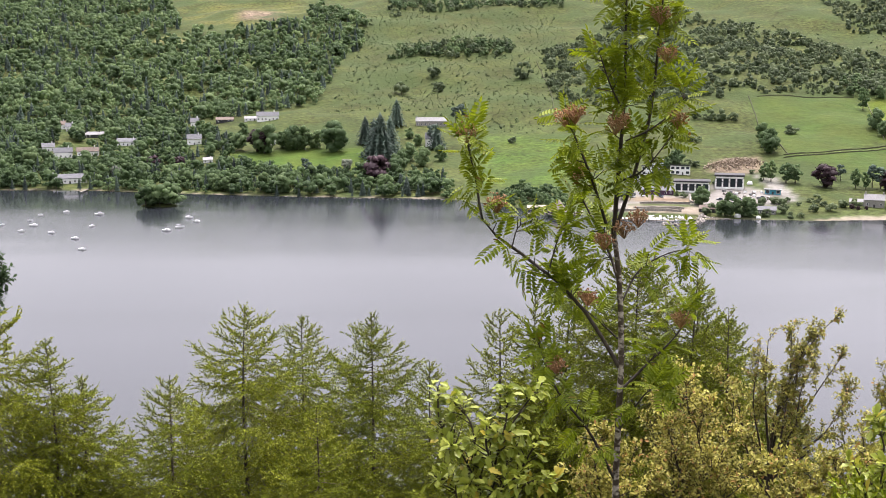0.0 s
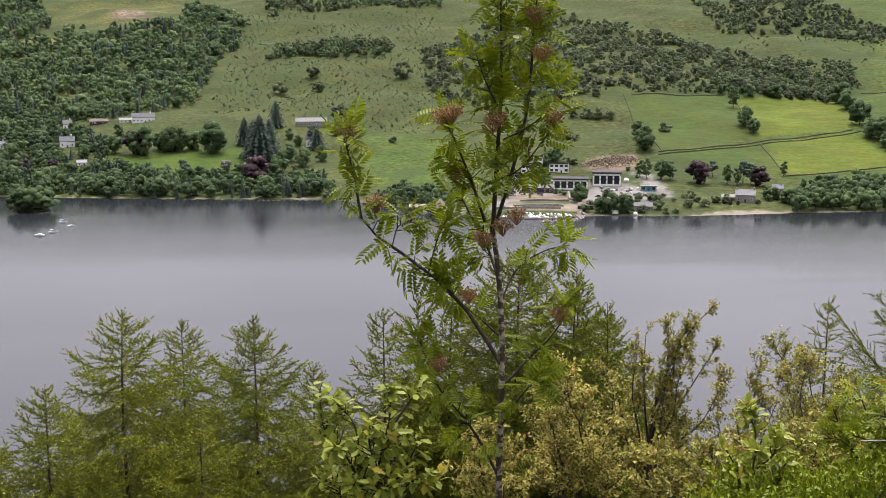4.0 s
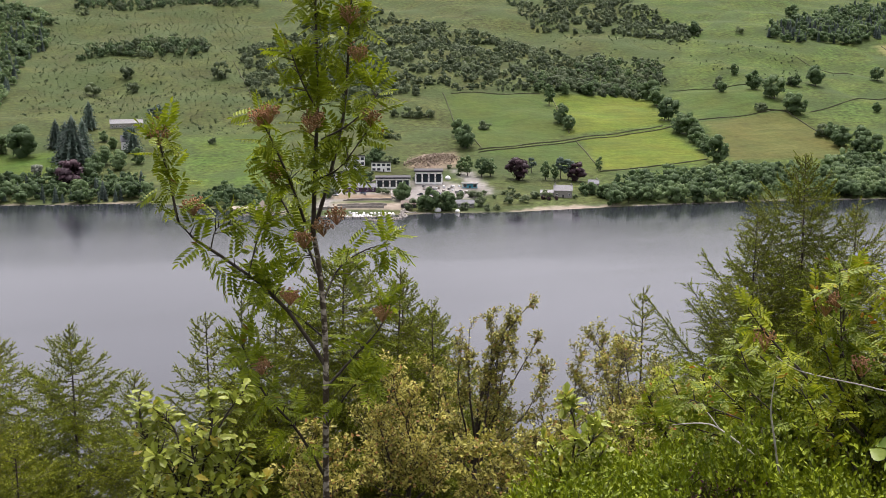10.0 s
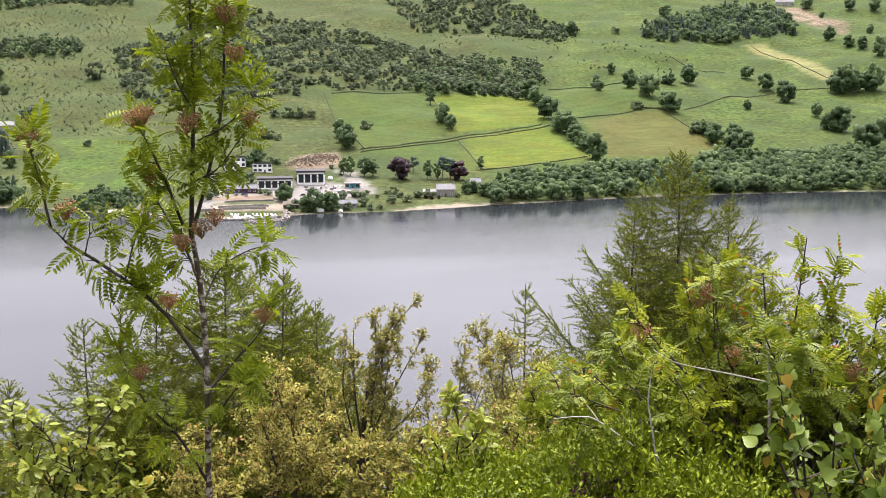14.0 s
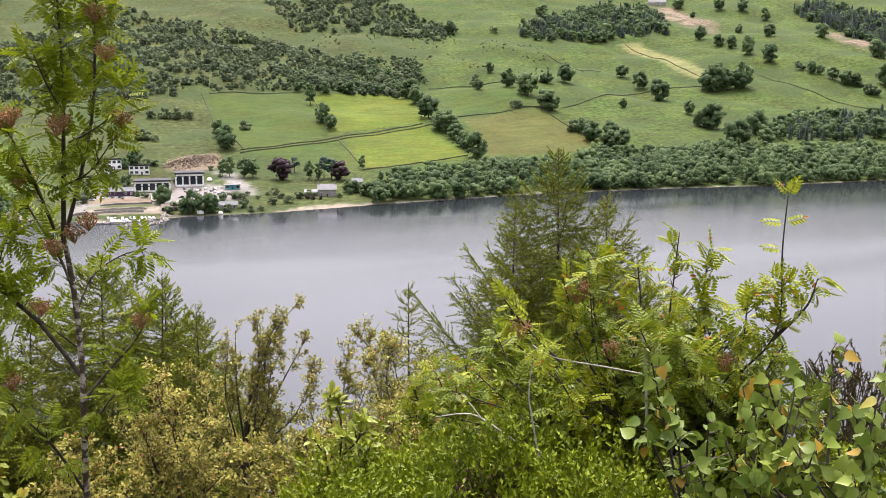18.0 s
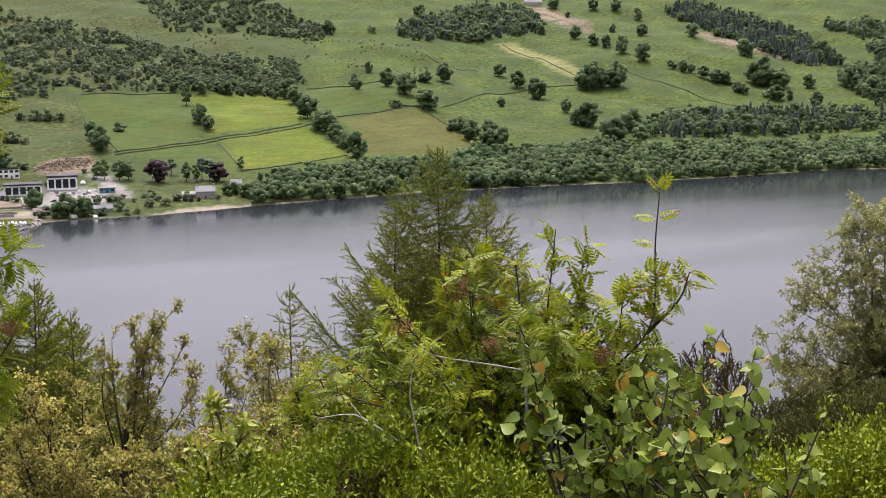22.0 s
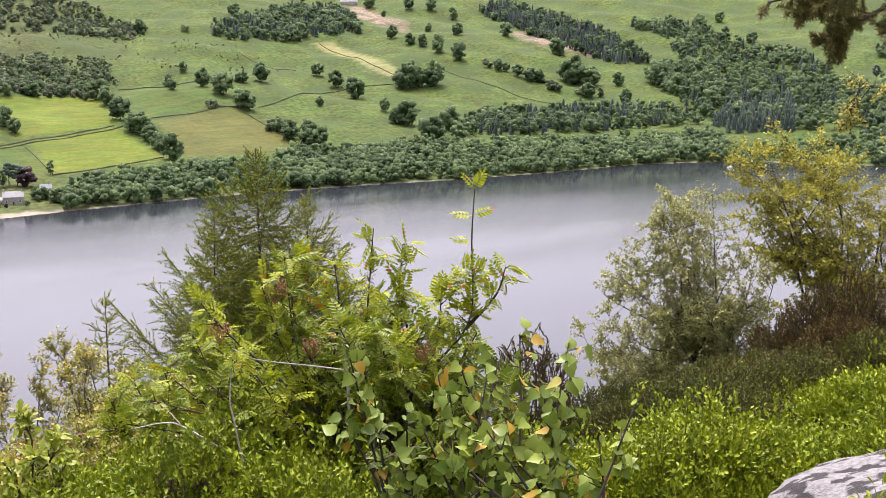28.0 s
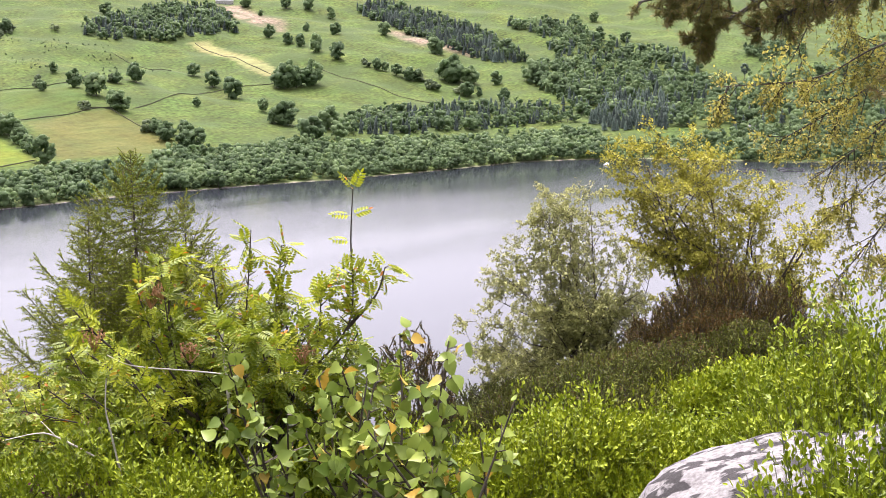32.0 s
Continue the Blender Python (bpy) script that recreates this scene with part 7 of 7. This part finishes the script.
def pavilion(x, y, w, h, bays, label):
    """A glass-fronted lodge: dark flat roof on white columns."""
    e = new("lodge")
    e.location = (x, y, ground_z(x, y) - 0.4)
    e.rotation_euler = (0, 0, -math.atan2(x, y))
    tagged(e, label, "lodge")
    d = 9.0
    box_part("wall", e, 0, 1.2, -1, w, d, h * 0.85 + 1, GREYWALL)
    box_part("plinth", e, 0, -d / 2 + 1.2 - 1.4, -1, w, 2.8, 1.6, WHITE)
    box_part("roof", e, 0, 0, h * 0.85, w + 2, d + 4, h * 0.13, TIMBER, "dark flat roof")
    for k in range(bays + 1):
        box_part("column", e, -w / 2 + k * w / bays, -d / 2 - 1.2, 0.2, 1.1, 0.5, h * 0.66, WHITE)
    for k in range(bays):
        box_part("glazing", e, -w / 2 + (k + 0.5) * w / bays, -d / 2 + 1.16, 0.9, w / bays - 0.9, 0.1, h * 0.62, GLASS)
    box_part("fascia", e, 0, -d / 2 - 1.2, h * 0.72, w, 0.4, h * 0.12, WHITE, "white fascia under the roof")
    box_part("balcony_rail", e, 0, -d / 2 - 1.4, h * 0.42, w, 0.1, 0.9, GLASS)


pavilion(199.1, 837.7, 18.5, 9.6, 4, "two-storey glass-fronted lodge with white columns")
pavilion(171.4, 829.5, 22.9, 7.9, 5, "long glass-fronted pavilion with white columns")


# ---- marina and shore ----
def boat(x, y, length, yaw, kind="motor", hull_mat=None):
    """A moored boat: hull, deck, cabin or mast."""
    e = new("sailing_boat" if kind == "sail" else "motor_boat")
    e.location = (x, y, 0.0)
    e.rotation_euler = (0, 0, radians(yaw))
    tagged(e, "small white yacht moored on the loch" if kind == "sail" else "small white motor boat moored on the loch", "boat", "moored boats")
    length = length * 0.8
    L, B, D = length, length * 0.34, length * 0.14
    st = np.linspace(-0.5, 0.5, 9)
    vs = []
    for s in st:
        half = B / 2 * (1 - max(0, (s + 0.05) / 0.55) ** 2.2) * (0.86 if s < -0.4 else 1) + 0.02
        sheer = D * (1 + 0.35 * max(0, s))
        vs += [(s * L, -half, sheer), (s * L * 0.96, -half * 0.7, -0.15), (s * L * 0.96, half * 0.7, -0.15), (s * L, half, sheer)]
    f = [(4 * i + k, 4 * i + k + 4, 4 * i + k + 5, 4 * i + k + 1) for i in range(8) for k in range(3)] + [(0, 1, 2, 3), (32, 35, 34, 33)]
    part("hull", mesh_from("hull", np.array(vs), np.array(f), [hull_mat or GELCOAT]), e)
    dv = [(vs[4 * i + k][0], vs[4 * i + k][1] * 0.97, vs[4 * i + k][2] - 0.04) for i in range(9) for k in (0, 3)]
    part("deck", mesh_from("deck", np.array(dv), np.array([(2 * i, 2 * i + 2, 2 * i + 3, 2 * i + 1) for i in range(8)]), [GELCOAT]), e)
    cab = box_part("cabin", e, L * 0.04, 0, D, L * 0.34, B * 0.6, L * (0.07 if kind == "sail" else 0.13), GELCOAT)
    box_part("windscreen", cab, L * 0.06, 0, D + L * 0.06, L * 0.31, B * 0.605, L * 0.03, GLASS)
    if kind == "sail":
        v, q = tube([(L * 0.06, 0, D), (L * 0.06, 0, L * 1.25)], [0.07, 0.05], 6)
        part("mast", mesh_from("mast", v, q, [PALEROOF]), e)
        v, q = tube([(L * 0.06, 0, D + 0.9), (-L * 0.36, 0, D + 0.9)], [0.14, 0.1], 6)
        part("boom", mesh_from("boom", v, q, [GELCOAT]), e)


boat(-221.2, 772.5, 7.5, 10, "motor")
boat(-257.5, 767.6, 4.5, 0, "motor")
boat(-245.4, 782.5, 5.4, 0, "motor")
boat(-257.2, 746.2, 4.4, 20, "motor")
boat(-248.0, 726.0, 6.4, 10, "motor")
boat(-268.0, 728.2, 4.3, 0, "motor")
boat(-248.3, 704.7, 5.6, -10, "motor")
boat(-228.3, 698.6, 5.5, -20, "motor")
boat(-212.1, 723.8, 4.9, 20, "motor")
boat(-208.9, 678.8, 6.0, 0, "motor")
boat(-194.6, 644.1, 5.6, -10, "motor")
boat(-163.2, 706.8, 6.8, 0, "motor")
boat(-158.2, 719.5, 6.9, 10, "sail")
boat(-160.4, 758.0, 6.1, 0, "sail")
boat(-152.5, 741.6, 5.6, 30, "motor")
boat(112.8, 753.2, 4.6, 95)
boat(115.3, 752.7, 4.6, -85)
boat(122.3, 776.4, 4.8, 80)
boat(123.2, 763.4, 4.7, 100)
boat(127.0, 775.4, 4.8, -85)
boat(125.4, 750.4, 4.6, -85)
boat(132.0, 774.2, 4.8, 95)
boat(130.7, 749.3, 4.6, -85)
boat(133.1, 748.7, 4.6, 80)
boat(134.8, 748.3, 4.6, 80)
boat(141.8, 772.0, 4.8, 100)
boat(140.1, 747.1, 4.6, -85)
boat(145.2, 758.4, 4.7, -85)
boat(145.3, 746.0, 4.6, -85)
boat(152.9, 769.5, 4.8, 100)
boat(154.0, 769.3, 4.8, -85)
boat(112.3, 775.8, 7.0, 80)
boat(115.1, 777.4, 7.3, 80)
boat(117.1, 775.1, 6.6, 100)
boat(119.8, 774.7, 7.1, 100)
boat(121.9, 776.4, 7.9, -85)
boat(124.3, 773.9, 6.7, 95)
boat(125.7, 771.7, 6.4, 95)
boat(129.0, 773.2, 7.1, 80)
boat(130.8, 770.8, 6.0, 95)
boat(133.1, 770.4, 6.6, -85)
boat(135.9, 772.0, 7.6, 100)
boat(137.3, 769.7, 6.2, 95)
boat(142.3, 768.8, 7.0, -85)
boat(144.3, 766.4, 6.9, 80)
boat(128.9, 760.7, 7.9, -85)
boat(131.0, 758.3, 7.5, 100)
boat(133.2, 760.0, 6.0, 100)
boat(137.3, 757.2, 7.6, 80)
boat(141.8, 756.3, 7.3, -85)
boat(144.2, 755.9, 7.2, 80)
boat(146.6, 755.4, 6.0, 80)
boat(148.8, 755.0, 7.4, 95)
boat(150.8, 754.6, 6.0, 80)
boat(153.3, 754.0, 6.5, 100)
boat(155.6, 753.6, 5.7, 95)
boat(129.5, 750.2, 7.6, 100)
boat(131.8, 749.8, 6.1, 100)
boat(133.7, 749.5, 6.3, 95)
boat(136.5, 751.1, 6.6, -85)
boat(138.5, 750.7, 6.8, 95)
boat(839.0, 636.9, 8.8, 5)


def crannog(x, y):
    """A thatched roundhouse on stilts over the water."""
    e = new("roundhouse")
    e.location = (x, y, 0)
    tagged(e, "thatched conical roundhouse on stilts over water", "roundhouse")
    R = 6.2
    bm_v, bm_f = [], []
    rng = np.random.default_rng(4)
    rings = [(R * 1.02, 3.6), (R * 0.75, 5.6), (R * 0.42, 8.2), (R * 0.12, 10.4), (0.05, 10.9)]
    n = 28
    for r, z in rings:
        for k in range(n):
            a = 6.2832 * k / n
            rr = r * rng.uniform(0.97, 1.03)
            bm_v.append((rr * math.cos(a), rr * math.sin(a), z))
    for i in range(len(rings) - 1):
        for k in range(n):
            bm_f.append((i * n + k, i * n + (k + 1) % n, (i + 1) * n + (k + 1) % n, (i + 1) * n + k))
    part("thatch_roof", mesh_from("thatch_roof", np.array(bm_v), np.array(bm_f), [THATCH]), e)
    v, q = tube([(0, 0, 2.0), (0, 0, 4.3)], [R * 0.82, R * 0.82], 24)
    part("wall", mesh_from("wall", v, q, [TIMBER]), e)
    v, q = tube([(0, 0, 1.7), (0, 0, 2.05)], [R * 1.12, R * 1.12], 24)
    v = np.concatenate([v, [(0, 0, 2.05)]])
    cap = np.array([(24 + k, 24 + (k + 1) % 24, 48) for k in range(24)])
    part("platform", mesh_from("platform", v, [q, cap], [PLANK]), e)
    for k in range(14):
        a = 6.2832 * k / 14
        v, q = tube([(R * math.cos(a), R * math.sin(a), -3), (R * math.cos(a), R * math.sin(a), 2.6)], [0.16, 0.14], 6)
        part("stilt", mesh_from("stilt", v, q, [TIMBER]), e)


def pier(x0, y0, x1, y1, wide=2.2, z=0.9, name="jetty", label="timber jetty on posts at the shore"):
    e = new(name)
    e.location = (x0, y0, 0)
    tagged(e, label, "jetty")
    L = math.hypot(x1 - x0, y1 - y0)
    e.rotation_euler = (0, 0, math.atan2(y1 - y0, x1 - x0))
    box_part("deck", e, L / 2, 0, z, L, wide, 0.3, PLANK)
    for k in range(int(L / 5) + 1):
        for s in (-1, 1):
            box_part("post", e, min(L, k * 5), s * wide * 0.45, -4, 0.25, 0.25, z + 4.6, TIMBER)


def rubble_bank(name, label, pts, wide, tall, seed, mat, size=0.9):
    """A bank of loose stones along a line."""
    rng = np.random.default_rng(seed)
    p = np.array(pts, float)
    seg = np.linalg.norm(np.diff(p, axis=0), axis=1)
    n = int(seg.sum() * wide * 0.9)
    u = rng.uniform(0, seg.sum(), n)
    cum = np.concatenate([[0], np.cumsum(seg)])
    x, y = np.interp(u, cum, p[:, 0]), np.interp(u, cum, p[:, 1])
    o = rng.normal(size=(n, 2)) * wide * 0.33
    x, y = x + o[:, 0], y + o[:, 1]
    z = np.maximum(height(x, y), -0.4) + tall * np.exp(-(o ** 2).sum(1) / (wide * 0.4) ** 2) - 0.4
    chunks = [(ICO_V * rng.uniform(0.5, 1.2) * size * rng.uniform(0.7, 1.3, (12, 1)) + (a, b, c), ICO_F) for a, b, c in zip(x, y, z)]
    v, f = joined(chunks)
    return tagged(new(name, mesh_from(name, v, f, [mat])), label, "rocks", kind="stuff")


ROCK = surface("rubble_stone", (0.112, 0.104, 0.092), (0.288, 0.264, 0.232), 1.2, 0.95, 0.5, 0.08)
BAREEARTH = surface("dug_earth", (0.13, 0.1, 0.072), (0.22, 0.18, 0.135), 0.8, 0.95, 0.6, 0.2)
crannog(73.4, 762.1)
pier(80.0, 770.5, 100.6, 786.5)
pier(111.1, 768.6, 152.0, 759.4, 2.4, 0.5, "pontoon", "floating pontoon with berthed boats")
pier(108.3, 749.4, 143.0, 741.6, 2.4, 0.5, "pontoon", "floating pontoon with berthed boats")
pier(-264.0, 898.5, -264.6, 879.0, 1.6, 0.6, "jetty", "narrow slipway by the boathouse")
rubble_bank("breakwater", "curved stone breakwater round the marina", [(134.0, 731.7), (147.6, 728.6), (158.8, 740.5), (164.3, 759.2)], 5, 1.6, 12, ROCK)
rubble_bank("spoil_heap", "heap of dug earth and stones", [(202, 887), (218, 899), (231, 898)], 20, 5.0, 13, BAREEARTH, 0.75)
rubble_bank("shore_stones", "pale stones along the waterline", [(166, 756), (185, 750), (210, 744), (229, 743)], 3, 0.5, 14, ROCK, 0.6)
rubble_bank("shore_stones", "pale stones along the waterline", [(-115, 860), (-74, 852), (-33, 845), (2, 843)], 3, 0.6, 15, ROCK, 0.6)
rubble_bank("shore_stones", "pale stones along the waterline", [(320, 752), (431, 754), (542, 736), (608, 718), (711, 706)], 2, 0.4, 16, ROCK, 0.6)


def dome(x, y, r):
    bm = bmesh.new()
    bmesh.ops.create_icosphere(bm, subdivisions=3, radius=r)
    bmesh.ops.delete(bm, geom=[q for q in bm.verts if q.co.z < -0.3 * r], context="VERTS")
    me = bpy.data.meshes.new("dome_tent")
    bm.to_mesh(me)
    bm.free()
    me.materials.append(GELCOAT)
    ob = new("dome_tent", me)
    ob.location = (x, y, ground_z(x, y) + 0.25 * r)
    tagged(ob, "white dome tent on the shore", "tent", "dome tents")


dome(185.9, 756.5, 2.2)
dome(198.0, 752.4, 1.5)
dome(214.6, 843.1, 2.0)


def fish_cage(x, y, r):
    e = new("fish_cage")
    e.location = (x, y, 0)
    tagged(e, "round floating fish farm cage on the water", "fish cage", "fish cages")
    for name, rr, z, t in (("float_ring", r, 0.15, 0.35), ("hand_rail", r * 0.97, 1.3, 0.12)):
        pts = [(rr * math.cos(6.2832 * k / 40), rr * math.sin(6.2832 * k / 40), z) for k in range(41)]
        v, q = tube(pts, [t] * 41, 5)
        part(name, mesh_from(name, v, q, [TIMBER]), e)
    for k in range(12):
        a = 6.2832 * k / 12
        box_part("post", e, r * 0.985 * math.cos(a), r * 0.985 * math.sin(a), 0, 0.15, 0.15, 1.4, TIMBER)


fish_cage(888.1, 524.8, 12.0)
fish_cage(868.3, 544.7, 9.6)
fish_cage(915.0, 503.7, 10.7)


def car(x, y, yaw, mat):
    e = new("car")
    e.location = (x, y, ground_z(x, y) + 0.02)
    e.rotation_euler = (0, 0, radians(yaw))
    tagged(e, "parked car on the gravel by the marina", "car", "parked cars")
    v = [(-2.1, -.85, .3), (2.1, -.85, .3), (2.1, .85, .3), (-2.1, .85, .3), (-2.1, -.85, .85), (2.1, -.85, .75), (2.1, .85, .75), (-2.1, .85, .85)]
    q = [(0, 3, 2, 1), (4, 5, 6, 7), (0, 1, 5, 4), (1, 2, 6, 5), (2, 3, 7, 6), (3, 0, 4, 7)]
    part("body", mesh_from("body", np.array(v), np.array(q), [mat]), e)
    v = [(-1.7, -.78, .84), (1.0, -.78, .8), (1.0, .78, .8), (-1.7, .78, .84), (-1.3, -.65, 1.42), (0.3, -.65, 1.42), (0.3, .65, 1.42), (-1.3, .65, 1.42)]
    part("cabin", mesh_from("cabin", np.array(v), np.array(q), [GLASS]), e)
    for wx in (-1.3, 1.3):
        for wy in (-.8, .8):
            vv, qq = tube([(wx, wy - .1, .32), (wx, wy + .1, .32)], [.32, .32], 10)
            part("wheel", mesh_from("wheel", vv, qq, [TIMBER]), e)


car(147.2, 807.7, 77, PALEROOF)
car(134.6, 813.9, 104, GELCOAT)
car(184.7, 802.0, 155, SLATE)
car(205.1, 802.2, 54, GELCOAT)
car(127.9, 811.0, 123, GELCOAT)
car(192.4, 814.6, 109, PALEROOF)
car(213.5, 805.2, 150, NAVY)
car(146.6, 810.8, 9, NAVY)
car(174.8, 802.2, 104, NAVY)
car(199.8, 797.3, 86, NAVY)
car(129.5, 818.8, 133, PALEROOF)
car(202.5, 801.8, 129, NAVY)
car(192.8, 801.1, 111, NAVY)
car(196.8, 801.2, 148, NAVY)
car(178.0, 814.8, 160, NAVY)
car(141.5, 812.8, 71, PALEROOF)


def pallet_stack(x, y, s, mat):
    """Building material on a pallet."""
    e = new("pallet_stack")
    e.location = (x, y, ground_z(x, y))
    e.rotation_euler = (0, 0, x)
    tagged(e, "pale wrapped building materials stacked on a pallet", "pallet", "building materials")
    for k in (-1, 0, 1):
        box_part("runner", e, 0, k * 0.5 * s, 0, 1.2 * s, 0.12, 0.14, PLANK)
    box_part("load", e, 0, 0, 0.14, 1.2 * s, 1.1 * s, 0.9 * s, mat)


pallet_stack(192.4, 824.9, 1.6, PALEROOF)
pallet_stack(197.2, 814.5, 1.5, PALEROOF)
pallet_stack(196.3, 820.9, 1.7, PALEROOF)
pallet_stack(199.2, 816.0, 1.7, GELCOAT)
pallet_stack(218.3, 804.9, 1.0, GELCOAT)
pallet_stack(210.7, 816.3, 1.2, PLANK)
pallet_stack(211.7, 820.1, 1.5, PALEROOF)
pallet_stack(211.9, 818.0, 1.7, GELCOAT)
pallet_stack(190.3, 808.9, 1.1, PLANK)
pallet_stack(196.1, 806.5, 0.9, GELCOAT)
pallet_stack(197.0, 805.3, 1.5, PALEROOF)
pallet_stack(197.7, 805.1, 1.0, PALEROOF)
pallet_stack(208.0, 813.8, 1.4, PALEROOF)
pallet_stack(202.7, 809.0, 1.2, PLANK)
pallet_stack(190.9, 817.0, 1.1, PLANK)
pallet_stack(216.1, 801.4, 1.9, PLANK)
pallet_stack(203.8, 800.5, 1.6, GELCOAT)
pallet_stack(210.4, 802.9, 1.6, PALEROOF)
pallet_stack(203.9, 802.5, 1.8, PALEROOF)
pallet_stack(194.5, 820.2, 0.9, GELCOAT)
pallet_stack(214.7, 800.7, 1.5, GELCOAT)
pallet_stack(206.0, 820.5, 1.4, GELCOAT)
pallet_stack(209.6, 810.3, 1.3, GELCOAT)
pallet_stack(201.1, 818.7, 1.8, PLANK)
pallet_stack(217.2, 820.8, 1.1, GELCOAT)
pallet_stack(204.0, 804.5, 1.1, PALEROOF)
field_wall([(124, 781), (142, 777), (158, 776)], 1.6, 1.0, "terrace_wall", "low pale retaining wall above the marina", ROCK)
field_wall([(130, 793), (162, 790)], 1.2, 1.0, "terrace_wall", "low pale retaining wall above the marina", ROCK)
field_wall([(109, 774), (127, 774), (154, 769)], 1.8, 1.0, "terrace_wall", "low pale retaining wall above the marina", ROCK)
field_wall([(154, 838), (165, 850)], 1.2, 1.0, "terrace_wall", "low pale retaining wall above the marina", ROCK)
field_wall([(167, 814), (163, 794), (168, 791)], 1.4, 1.0, "terrace_wall", "low pale retaining wall above the marina", ROCK)
